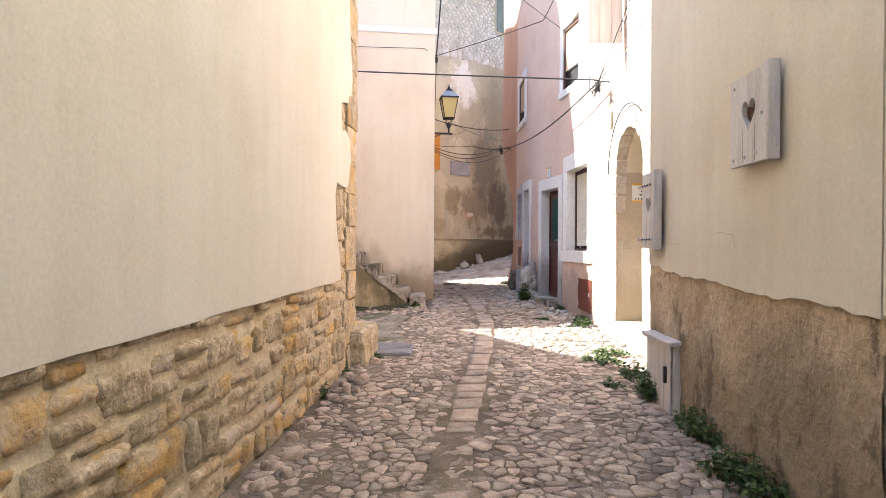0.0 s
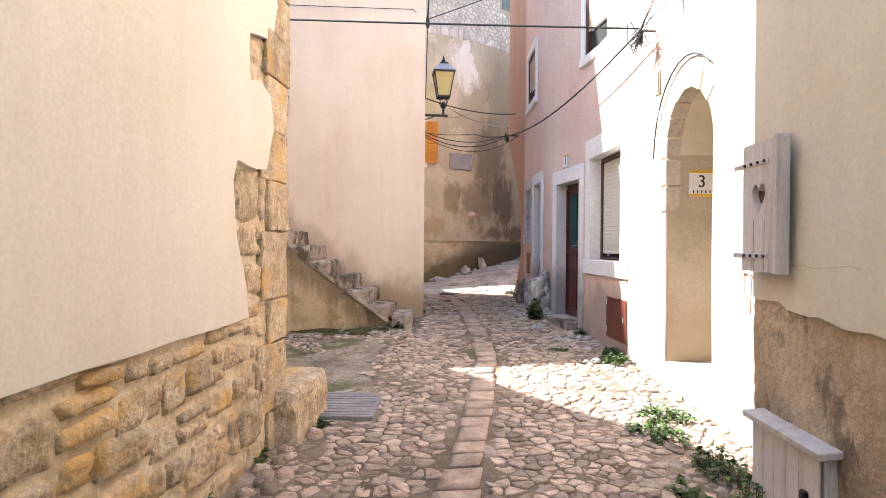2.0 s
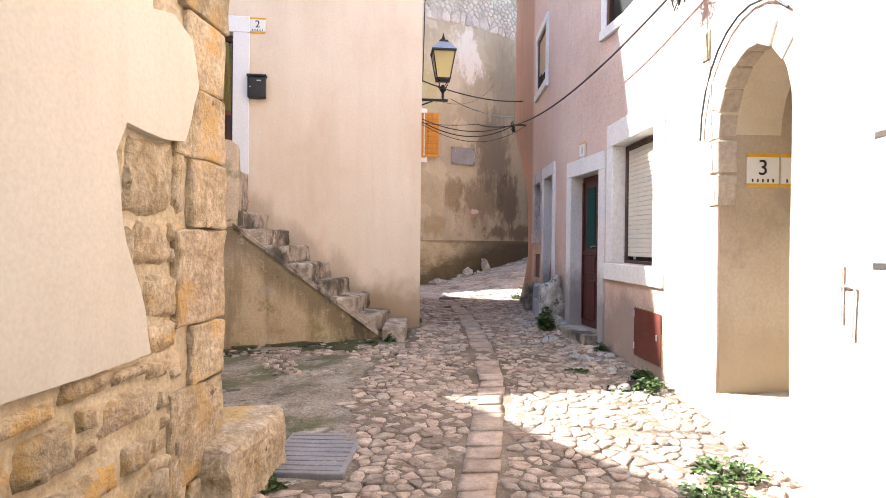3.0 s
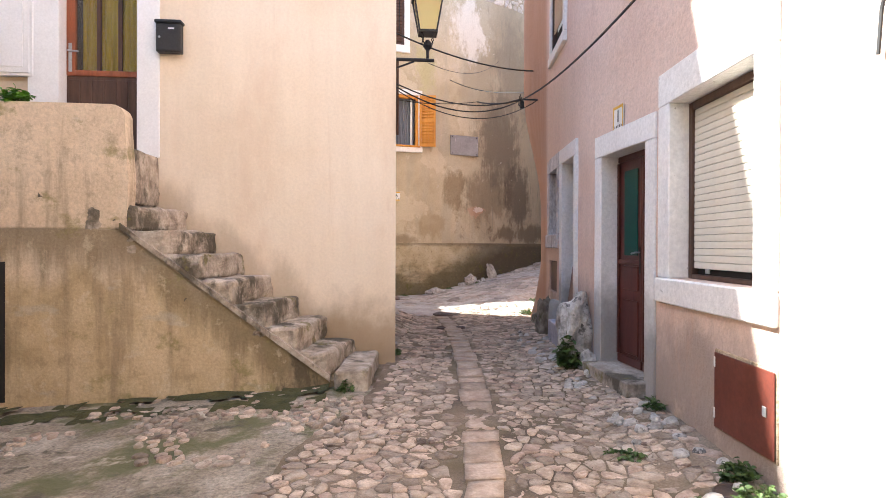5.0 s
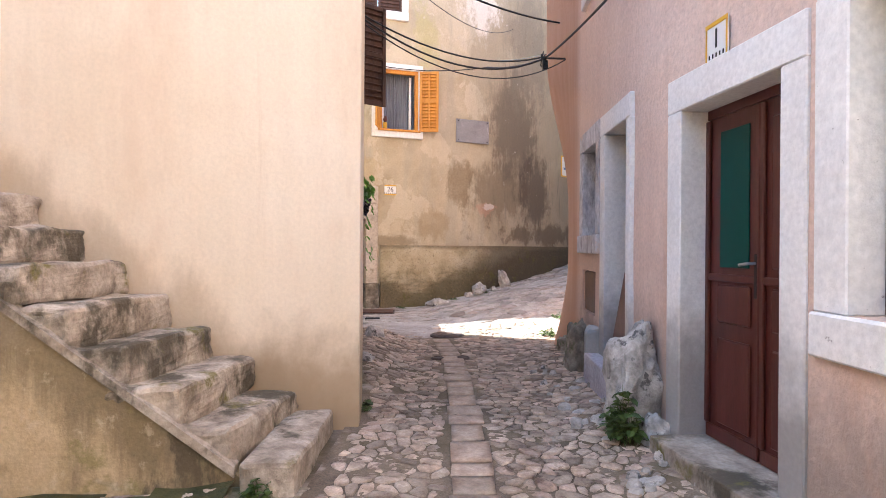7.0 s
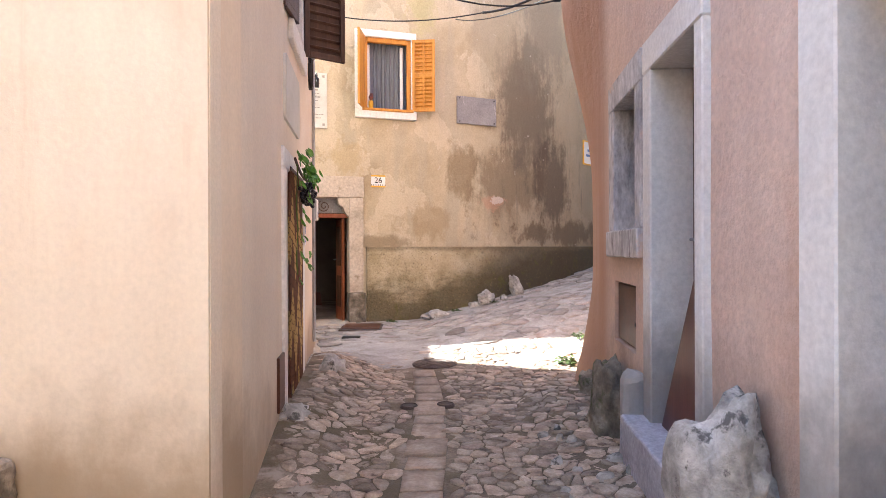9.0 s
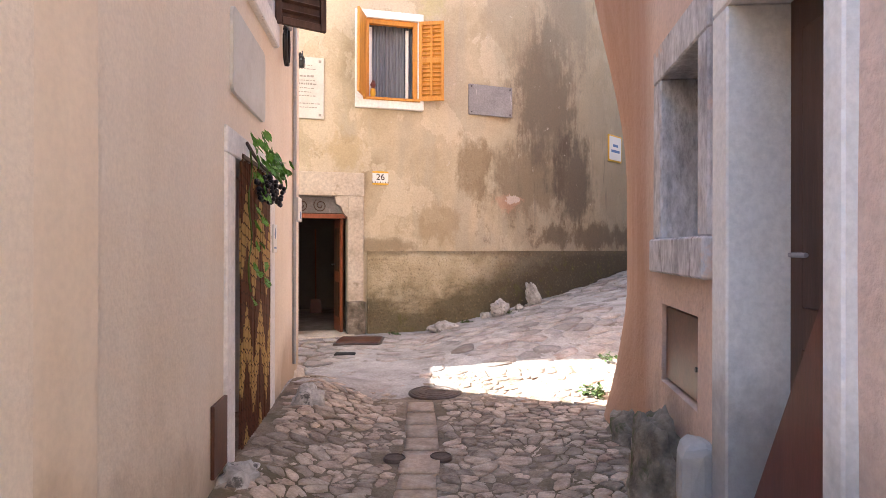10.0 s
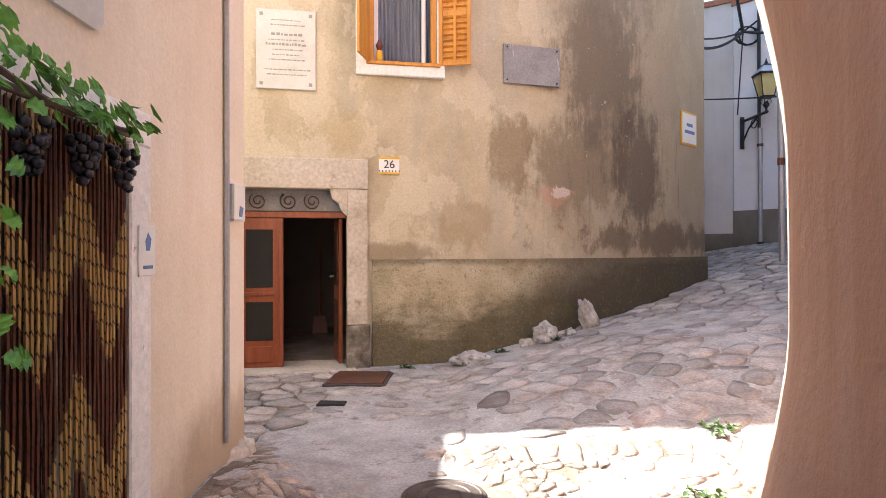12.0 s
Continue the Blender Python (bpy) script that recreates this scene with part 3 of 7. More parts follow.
class Line:
    """A wall's face in plan, from its left end to its right end as one looks at it."""

    def __init__(self, *pts):
        self.p = [Vector((x, y, 0)) for x, y in pts]
        self.s = [0.0]
        for a, b in zip(self.p, self.p[1:]):
            self.s.append(self.s[-1] + (b - a).length)

    def at(self, s):
        i = 0
        while i < len(self.p) - 2 and s > self.s[i + 1]:
            i += 1
        d = (self.p[i + 1] - self.p[i]).normalized()
        return self.p[i] + d * (s - self.s[i]), d

    def inward(self, s):
        """The normal into the wall, rounded off at the bends."""
        d = self.at(max(0, s - 0.05))[1] + self.at(min(self.s[-1], s + 0.05))[1]
        return Vector((-d.y, d.x, 0)).normalized()

    def find(self, x, y):
        best = None
        for i, (a, b) in enumerate(zip(self.p, self.p[1:])):
            d = b - a
            f = max(0, min(1, (Vector((x, y, 0)) - a).dot(d) / d.length_squared))
            q = (a + d * f - Vector((x, y, 0))).length
            if best is None or q < best[0]:
                best = (q, self.s[i] + f * d.length)
        return best[1]

    def spot(self, x, y, z, out=0.0):
        """The frame of a thing on this wall: x to the right, y into the wall, z up."""
        s = self.find(x, y)
        p, d = self.at(s)
        n = Vector((-d.y, d.x, 0))
        p = p - n * out
        return Matrix(((d.x, n.x, 0, p.x), (d.y, n.y, 0, p.y), (0, 0, 1, z), (0, 0, 0, 1)))


def wall(name, line, z0, z1, thick, material, holes=(), zcuts=(), step=1.2, swell=None, parent=None, label="", soft=0.0):
    """A wall along line, with openings (s0, s1, za, zb) cut right through. swell(s, z): how far the face stands out."""
    ss = {0.0, line.s[-1], *line.s}
    zs = {z0, z1, *zcuts}
    for a, b, c, d in holes:
        ss |= {a, b}
        zs |= {c, d}
    ss, zs = sorted(ss), sorted(zs)

    def fill(v, gap):
        o = []
        for a, b in zip(v, v[1:]):
            k = max(1, math.ceil((b - a) / gap))
            o += [a + (b - a) * i / k for i in range(k)]
        return o + [v[-1]]

    ss, zs = fill(ss, step), fill(zs, step)
    verts, faces, flags = [], [], []
    for depth in (0.0, thick):
        for s in ss:
            p, n = line.at(s)[0], line.inward(s)
            for z in zs:
                out = swell(s, z) if swell and depth == 0 else 0
                q = p + n * (depth - out)
                verts.append((q.x, q.y, z))
    nz, ns = len(zs), len(ss)
    back = ns * nz

    def open_at(i, j):
        if not (0 <= i < ns - 1 and 0 <= j < nz - 1):
            return True
        s, z = (ss[i] + ss[i + 1]) / 2, (zs[j] + zs[j + 1]) / 2
        return any(a < s < b and c < z < d for a, b, c, d in holes)

    for i in range(ns - 1):
        for j in range(nz - 1):
            if open_at(i, j):
                continue
            a, b, c, d = i * nz + j, (i + 1) * nz + j, (i + 1) * nz + j + 1, i * nz + j + 1
            flags.append(len(faces)) if ss[i + 1] <= soft else None
            faces.append((a, b, c, d))
            faces.append((back + d, back + c, back + b, back + a))
            for k, (u, v) in zip(((i, j - 1), (i + 1, j), (i, j + 1), (i - 1, j)), ((a, b), (b, c), (c, d), (d, a))):
                if open_at(*k):
                    faces.append((v, u, back + u, back + v))
    ob = raw(name, verts, faces, material, parent)
    for k in flags:
        ob.data.polygons[k].use_smooth = True
    if label:
        tagged(ob, label)
    return ob


def voronoi(points, bounds, near=14):
    """The cell of each point, as a convex outline."""
    P = np.array(points)
    x0, y0, x1, y1 = bounds
    order = np.argsort(P[:, 1])
    ys = P[order, 1]
    cells = []
    for px, py in P:
        lo, hi = np.searchsorted(ys, py - 1.2 * VSPAN[0]), np.searchsorted(ys, py + 1.2 * VSPAN[0])
        near_i = order[lo:hi]
        d2 = (P[near_i, 0] - px) ** 2 + (P[near_i, 1] - py) ** 2
        near_i = near_i[np.argsort(d2)[1:near + 1]]
        poly = [(x0, y0), (x1, y0), (x1, y1), (x0, y1)]
        r = VSPAN[0]
        poly = [(max(x0, px - r), max(y0, py - r)), (min(x1, px + r), max(y0, py - r)), (min(x1, px + r), min(y1, py + r)), (max(x0, px - r), min(y1, py + r))]
        for k in near_i:
            qx, qy = P[k]
            nx, ny = qx - px, qy - py
            c = (qx * qx + qy * qy - px * px - py * py) / 2
            out = []
            for i in range(len(poly)):
                a, b = poly[i], poly[(i + 1) % len(poly)]
                da, db = a[0] * nx + a[1] * ny - c, b[0] * nx + b[1] * ny - c
                if da <= 0:
                    out.append(a)
                if (da < 0 < db) or (db < 0 < da):
                    f = da / (da - db)
                    out.append((a[0] + (b[0] - a[0]) * f, a[1] + (b[1] - a[1]) * f))
            poly = out
            if len(poly) < 3:
                break
        cells.append(poly)
    return cells


VSPAN = [0.5]


def scatter(x0, x1, y0, y1, dx, dy, rnd, jitter=0.42):
    pts = []
    rows = max(1, round((y1 - y0) / dy))
    for j in range(rows):
        k = max(1, round((x1 - x0) / dx))
        for i in range(k):
            pts.append((x0 + (i + 0.5 + (0.25 if j % 2 else -0.25) + rnd.uniform(-jitter, jitter)) * (x1 - x0) / k,
                        y0 + (j + 0.5 + rnd.uniform(-jitter, jitter)) * (y1 - y0) / rows))
    return pts


def stone(poly, joint, height, sink, rnd, place, crown=0.72, lumps=0.0, cuts=(0.22, 0.78)):
    """A stone on the outline poly: sides, worn shoulder and crown. place(u, v, h) gives the point. Returns verts and faces."""
    cx = sum(p[0] for p in poly) / len(poly)
    cy = sum(p[1] for p in poly) / len(poly)
    cut = []
    for i in range(len(poly)):
        a, b = poly[i], poly[(i + 1) % len(poly)]
        if math.hypot(b[0] - a[0], b[1] - a[1]) > joint * 1.6:
            for f in cuts:
                cut.append((a[0] + (b[0] - a[0]) * f, a[1] + (b[1] - a[1]) * f))
        else:
            cut.append(((a[0] + b[0]) / 2, (a[1] + b[1]) / 2))
    n = len(cut)
    verts = []
    tilt = rnd.uniform(-1, 1) * height * 0.3, rnd.uniform(-1, 1) * height * 0.3
    size = max(0.02, sum(math.hypot(p[0] - cx, p[1] - cy) for p in cut) / n)
    wob = [rnd.uniform(-0.08, 0.05) for _ in cut]
    rings = ((0.0, -sink), (0.03, height * 0.45), ((1 - crown) * 0.6, height * 0.9), (0.5, height))
    for k, (inset, h) in enumerate(rings):
        for i, (x, y) in enumerate(cut):
            dx, dy = x - cx, y - cy
            d = math.hypot(dx, dy) or 1
            f = max(0.15, (d - joint) / d) * (1 - inset) * (1 + wob[i])
            e = h + (0 if k == 0 else (tilt[0] * dx + tilt[1] * dy) / size * (1 - inset) + rnd.uniform(-lumps, lumps) * (1 if k > 1 else 0.3))
            verts.append(place(cx + dx * f, cy + dy * f, e))
    verts.append(place(cx, cy, height + rnd.uniform(-lumps, lumps)))
    faces = []
    last = len(rings) - 1
    for k in range(last):
        for i in range(n):
            j = (i + 1) % n
            faces.append((k * n + i, k * n + j, (k + 1) * n + j, (k + 1) * n + i))
    for i in range(n):
        faces.append((last * n + i, last * n + (i + 1) % n, (last + 1) * n))
    return verts, faces


def smooth01(v, a, b):
    f = max(0.0, min(1.0, (v - a) / (b - a)))
    return f * f * (3 - 2 * f)


# ---- plan ----
HT = [(-30, -0.9), (0, -0.02), (3, 0.06), (5, 0.12), (7, 0.19), (9, 0.29), (11, 0.36), (12.4, 0.41), (15, 0.44), (17, 0.45), (20, 0.47), (26, 0.7), (40, 1.2)]


def ground_z(x, y):
    for (a, za), (b, zb) in zip(HT, HT[1:]):
        if y <= b:
            z = za + (zb - za) * max(0, (y - a)) / (b - a)
            break
    else:
        z = HT[-1][1]
    z += max(0, x - 2.2) * 0.2 * smooth01(y, 16.3, 19.5) * (1 if x < 9 else 0) + (1.36 * smooth01(y, 16.3, 19.5) if x >= 9 else 0)
    z -= min(0.14, 0.05 * max(0, 0.8 - x)) * smooth01(y, 6.5, 8) * smooth01(y, 16, 14)
    z += 0.14 * smooth01(x, 1.9, 1.3) * smooth01(y, 12.6, 14.5) * smooth01(y, 17.6, 16.6)
    z += 0.05 * smooth01(x, 2.9, 3.5) * smooth01(y, 7, 9) * smooth01(y, 16, 15)
    return z


A_LINE = Line((-2.6, -6.0), (-1.1, 2.0), (-0.12, 6.88))
A_LINE_BACK = Line((-0.12, 6.88), (-6.0, 8.1))
R1_LINE = Line((2.76, 5.47), (2.29, 2.34), (1.1, -6.0))
R_LINE = Line((7.6, 18.8), (5.6, 17.6), (4.75, 17.05), (4.4, 16.8), (4.24, 16.5), (4.09, 16.18), (3.95, 15.85), (3.87, 15.5), (3.80, 15.1), (3.73, 14.57), (3.64, 13.8), (3.565, 13.0), (3.515, 12.0), (3.585, 10.5), (3.43, 7.8), (3.27, 5.1))
PINK_LINE = Line((-17.0, 12.41), (1.418, 12.41))
ALLEY_LINE = Line((1.42, 12.43), (1.42, 12.55), (0.99, 17.28))
END_LINE = Line((-0.85, 19.87), (-0.5, 19.95), (1.47, 20.45), (2.4, 20.73), (3.2, 21.03), (4.0, 21.43), (4.8, 21.95), (5.5, 22.5), (6.3, 23.35))


def at_y(line, y):
    """The place along a wall that runs up the street."""
    for i, (a, b) in enumerate(zip(line.p, line.p[1:])):
        lo, hi = min(a.y, b.y), max(a.y, b.y)
        if lo <= y <= hi and abs(b.y - a.y) > 1e-6:
            return line.s[i] + (y - a.y) / (b.y - a.y) * (b - a).length
    return line.find(0, y)


def hole_y(line, ya, yb, z0, z1):
    a, b = sorted((at_y(line, ya), at_y(line, yb)))
    return (a, b, z0, z1)


def pose_y(line, y, z, out=0.0):
    p = line.at(at_y(line, y))[0]
    return line.spot(p.x, p.y, z, out)


def hole_x(line, xa, xb, z0, z1):
    out = []
    for x in (xa, xb):
        for i, (a, b) in enumerate(zip(line.p, line.p[1:])):
            if a.x <= x <= b.x:
                out.append(line.s[i] + (x - a.x) / (b.x - a.x) * (b - a).length)
                break
    return (*out, z0, z1)


def pose_x(line, x, z, out=0.0):
    s = hole_x(line, x, x, 0, 0)[0]
    p = line.at(s)[0]
    return line.spot(p.x, p.y, z, out)


# ---- ground ----
def make_ground():
    xs = [-400, -60, -14] + [-8 + 0.35 * i for i in range(60)] + [16, 60, 400]
    ys = [-400, -60, -16] + [-10 + 0.35 * i for i in range(110)] + [32, 60, 400]
    verts = [(x, y, ground_z(x, y) - 0.012 + 0.008 * noise.noise((x * 1.7, y * 1.7, 0))) for y in ys for x in xs]
    w = len(xs)
    faces = [(j * w + i, j * w + i + 1, (j + 1) * w + i + 1, (j + 1) * w + i) for j in range(len(ys) - 1) for i in range(w - 1)]
    ob = raw("ground", verts, faces, M["ground"], smooth=True)
    return tagged(ob, "bare earth and mortar ground under a cobbled street", "ground", kind="structure")


ground = make_ground()


# ---- houses: the large structure ----
def roof_slab(house, outline, z, thick=0.12):
    bm = bmesh.new()
    a = [bm.verts.new((x, y, z)) for x, y in outline]
    b = [bm.verts.new((x, y, z + thick)) for x, y in outline]
    bm.faces.new(a)
    bm.faces.new(b)
    for i in range(len(a)):
        j = (i + 1) % len(a)
        bm.faces.new((a[i], a[j], b[j], b[i]))
    return part("roof", bm, M["roof"], house)


def house(name, label, origin):
    return thing(name, pose(0, 0, 0), label, "house", kind="structure")


# cream house with the rubble base
cream_house = house("house_cream", "tall cream-rendered house on a rubble stone base", (-3, 1))
wall("wall_street", A_LINE, -0.9, 7.6, 0.5, M["mortar"], parent=cream_house)
wall("wall_yard", A_LINE_BACK, -0.4, 7.6, 0.5, M["mortar"], parent=cream_house)
roof_slab(cream_house, [(-2.9, -6.0), (-1.05, 2.0), (-0.02, 6.98), (-6.1, 8.2), (-9, 0)], 7.6)

# old cream house with the heart shutters
shutter_house = house("house_shutters", "old cream house with coarse render along its base", (4, 2))
wall("wall_street", R1_LINE, -0.9, 8.0, 0.5, M["cream_r"], parent=shutter_house)
wall("wall_end", Line((5.2, 5.35), (2.76, 5.47)), -0.4, 8.0, 0.5, M["cream_r"], parent=shutter_house)
roof_slab(shutter_house, [(2.7, 5.55), (2.25, 2.34), (1.0, -6.0), (7, -6), (7, 5.5)], 8.0)

# rose house with the roller shutters
BASE = at_y(R_LINE, 15.15)


def rose_swell(s, z):
    w = smooth01(s, BASE + 0.05, BASE - 0.75)
    foot = 0.13 * smooth01(z, 1.5, 0.4) + 0.05 * smooth01(z, 0.8, 0.4)
    head = 0.30 * smooth01(z, 2.3, 4.3)
    return w * (foot + head) + 0.012 * noise.noise((s * 0.9, z * 0.9, 2.0))


rose_house = house("house_rose", "rose-rendered house with a swelling rounded corner", (6, 12))
ARCH = hole_y(R_LINE, 6.98, 7.9, 0.45, 2.62)
ROSE_HOLES = [
    hole_y(R_LINE, 10.79, 11.76, 0.45, 2.63),
    hole_y(R_LINE, 9.13, 10.37, 1.45, 2.86),
    hole_y(R_LINE, 12.7, 13.42, 0.6, 2.79),
    hole_y(R_LINE, 13.74, 14.43, 1.87, 2.78),
    hole_y(R_LINE, 9.74, 10.65, 4.35, 5.47),
    hole_y(R_LINE, 13.33, 14.31, 4.44, 5.42),
    hole_y(R_LINE, 13.8, 14.5, 1.06, 1.5),
    (ARCH[0], ARCH[1], 0.45, 3.12),
]
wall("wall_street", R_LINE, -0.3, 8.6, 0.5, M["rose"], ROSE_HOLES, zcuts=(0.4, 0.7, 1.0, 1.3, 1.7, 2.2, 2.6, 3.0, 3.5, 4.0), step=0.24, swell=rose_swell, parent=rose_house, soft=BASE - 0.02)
roof_slab(rose_house, [(3.15, 5.2), (3.5, 12.3), (3.5, 15.9), (4.3, 16.9), (7.6, 19.1), (11, 15), (9, 5)], 8.6)


def arch_outline(w, spring, rise, count=12):
    """From the left foot over the crown to the right foot."""
    return [(-w / 2 * math.cos(math.pi * i / count), spring + rise * math.sin(math.pi * i / count)) for i in range(count + 1)]


# the arched passage: spandrel, jambs and back
arch_m = R_LINE.spot(*R_LINE.at((ARCH[0] + ARCH[1]) / 2)[0].xy, 0)
AW = ARCH[1] - ARCH[0]
out = arch_outline(AW - 0.004, 2.52, 0.585)
bm = bmesh.new()
for y in (0.0, 0.5):
    top = [bm.verts.new((x, y, 3.118)) for x, z in out]
    low = [bm.verts.new((x, y, z)) for x, z in out]
    for i in range(len(out) - 1):
        if (out[i][1] < 3.117) or (out[i + 1][1] < 3.117):
            bm.faces.new((top[i], top[i + 1], low[i + 1], low[i]))
    if y == 0:
        keep = low
    else:
        for i in range(len(out) - 1):
            bm.faces.new((keep[i], keep[i + 1], low[i + 1], low[i]))
sp = part("arch_spandrel", bm, M["cream_r"], rose_house)
sp.matrix_basis = arch_m
bm = box(-AW / 2 - 0.01, -AW / 2 + 0.004, 0.02, 2.4, 0.3, 2.6, 0)
box(AW / 2 - 0.004, AW / 2, 0.5, 2.4, 0.3, 3.4, 0, bm)
box(-AW / 2, AW / 2, 2.4, 2.43, 0.3, 3.4, 0, bm)
box(-AW / 2, AW / 2, 0.5, 2.4, 3.15, 3.2, 0, bm)
box(-AW / 2 - 0.01, -AW / 2 + 0.004, 0.5, 2.4, 2.6, 3.2, 0, bm)
pw = part("passage_wall", bm, M["passage"], rose_house)
pw.matrix_basis = arch_m
bm = rough_box(-AW / 2 - 0.02, AW / 2 + 0.02, 0.0, 2.4, 0.1, 0.5, 0.012, 3, 4)
ps = part("passage_sill", bm, M["lime"], rose_house, "worn pale stone sill")
ps.matrix_basis = arch_m

# pale pink house with the outside stair
pink_house = house("house_pink", "pale pink rendered house with an outside stair", (-2, 15))
# Height and unseen western run are set so the eave shades the street.
wall("wall_front", PINK_LINE, -0.2, 9.6, 0.45, M["pink"], [hole_x(PINK_LINE, -2.1, -1.3, 2.63, 4.69), hole_x(PINK_LINE, -3.3, -2.42, 3.4, 4.9)], step=0.9, parent=pink_house)
PINK_HOLES = [hole_y(ALLEY_LINE, 14.55, 15.66, 0.5, 2.36), hole_y(ALLEY_LINE, 14.95, 15.75, 3.6, 4.9)]
wall("wall_alley", ALLEY_LINE, -0.2, 9.6, 0.45, M["alley"], PINK_HOLES, step=0.9, parent=pink_house)
wall("wall_back", Line((0.99, 17.28), (-9.0, 16.4)), -0.2, 9.6, 0.45, M["pink"], parent=pink_house)
roof_slab(pink_house, [(-17, 12.3), (1.55, 12.3), (1.08, 17.38), (-17, 16.5)], 9.6)

# old ochre house that closes the view
end_house = house("house_ochre", "old ochre-rendered house with black run-off stains", (2, 24))
DOOR26 = hole_x(END_LINE, -0.2, 1.03, 0.44, 2.62)
END_HOLES = [DOOR26, hole_x(END_LINE, 1.27, 2.10, 4.13, 5.44), hole_x(END_LINE, 0.75, 1.75, 6.6, 7.9), hole_x(END_LINE, 4.75, 5.4, 9.5, 10.75)]
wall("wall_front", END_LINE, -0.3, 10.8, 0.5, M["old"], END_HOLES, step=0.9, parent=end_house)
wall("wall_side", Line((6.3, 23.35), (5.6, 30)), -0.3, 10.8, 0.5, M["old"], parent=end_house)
roof_slab(end_house, [(-0.95, 19.75), (1.47, 20.3), (4.05, 21.3), (6.45, 23.3), (5.6, 30), (-0.95, 30)], 10.8)

# plinth of the ochre house, proud of the wall
PL = Line(*[(q.x, q.y) for q in (END_LINE.at(hole_x(END_LINE, 1.32, 1.32, 0, 0)[0])[0], *END_LINE.p[3:])])
wall("plinth", PL, 0.2, 1.78, -0.05, M["plinth"], step=0.5, parent=end_house)


# unseen blocks added to close and shade the place, then the houses seen uphill
def far_house(name, label, outline, z1, mat, roof=True):
    h = house(name, label, (0, 0))
    ring = outline + outline[:1]
    bm = bmesh.new()
    a = [bm.verts.new((x, y, -1.0)) for x, y in outline]
    b = [bm.verts.new((x, y, z1)) for x, y in outline]
    for i in range(len(a)):
        j = (i + 1) % len(a)
        bm.faces.new((a[i], a[j], b[j], b[i]))
    bm.faces.new(b)
    part("wall", bm, M[mat], h)
    if roof:
        cx, cy = sum(p[0] for p in outline) / len(outline), sum(p[1] for p in outline) / len(outline)
        roof_slab(h, [(x + (x - cx) * 0.015, y + (y - cy) * 0.015) for x, y in outline], z1 + 0.004)
    return h


# Unseen blocks, placed and sized to cut the sun patches and close the street.
far_house("shade_block_yard", "unseen pale block added to shape the street's sun patch", [(-5.4, 11.43), (-4.7, 10.16), (-3.73, 8.48), (-3.7, 8.0), (-9, 9.2), (-9, 12.2)], 6.5, "cream")
far_house("shade_block_lane", "unseen pale block added to cut the far sun patch on its left", [(-9, 17.1), (-2.4, 17.75), (-2.4, 19.58), (-9, 18.5)], 4.87, "cream")
far_house("shade_block_low", "unseen pale block added to bound the far sun patch behind", [(-9, 20.7), (-0.87, 19.87), (-0.87, 23), (-9, 23)], 6.9, "cream")
far_house("closing_block_behind", "unseen pale block added to close the street's near end", [(-9, -9), (9, -9), (9, -6.2), (-9, -6.2)], 7.5, "cream")
far_house("house_uphill", "pale grey house up the side street", [(5.2, 28.8), (8.25, 27.0), (12, 33), (6, 34)], 7.4, "grey")
far_house("house_corner", "white-rendered house up the side street", [(8.25, 26.98), (10.6, 24.6), (15, 29), (12, 33)], 7.3, "whitepaint")
# Only its edge shows; added to keep sky light off the ochre wall.
far_house("house_right", "pale house on the other side of the rising street", [(7.75, 18.6), (8.4, 21), (9.4, 24.4), (11, 24.3), (14, 20), (10, 15)], 9.2, "grey")
for name, a, b, z in (("plinth_grey", (5.2, 28.8), (8.25, 27.0), 2.25), ("plinth_white", (8.25, 26.98), (10.6, 24.6), 2.75)):
    pl = wall(name, Line(a, b), 0.4, z, -0.04, M["far_plinth"], step=1.0)
    tagged(pl, "dark damp plinth of a house up the side street", "plinth", kind="structure")


# ---- coats of render and house parts that lie on the walls ----
def placed(ob, m):
    ob.matrix_basis = m
    return ob


def ragged(pts, amount, rnd, gap=0.09):
    """The outline with its sides broken into short uneven runs."""
    o = []
    for (a, b), (c, d) in zip(pts, pts[1:]):
        k = max(1, int(math.hypot(c - a, d - b) / gap))
        for i in range(k):
            f = i / k
            w = amount if 0 < i else 0
            o.append((a + (c - a) * f + rnd.uniform(-w, w), b + (d - b) * f + rnd.uniform(-w, w)))
    return o + [pts[-1]]


rnd = random.Random(4)
A_M = A_LINE.spot(-0.12, 6.88, 0)
A_LEN = 5.6
edge = [(-A_LEN, 1.09), (-0.72, 1.16)]
upper = [(-0.72, 1.16), (-0.8, 1.45), (-0.9, 1.64), (-0.97, 2.0), (-0.9, 2.13), (-0.62, 2.11), (-0.44, 2.13), (-0.31, 2.42), (-0.38, 2.64), (-0.55, 2.7),
         (-0.72, 2.66), (-0.74, 2.95), (-0.36, 3.02), (-0.25, 3.3), (-0.34, 3.62), (-0.42, 4.1), (-0.3, 4.5), (-0.3, 7.55)]
outline = ragged(edge, 0.006, rnd, 0.3)[:-1] + ragged(upper, 0.012, rnd, 0.1) + [(-A_LEN, 7.55)]
placed(part("render_coat", prism(outline, -0.05, 0.0), M["cream"], cream_house, "smooth cream render with a broken edge"), A_M)
placed(part("render_coat", box(-16, -A_LEN, -0.05, 0.0, 1.05, 7.55, 0), M["cream"], cream_house), A_M)

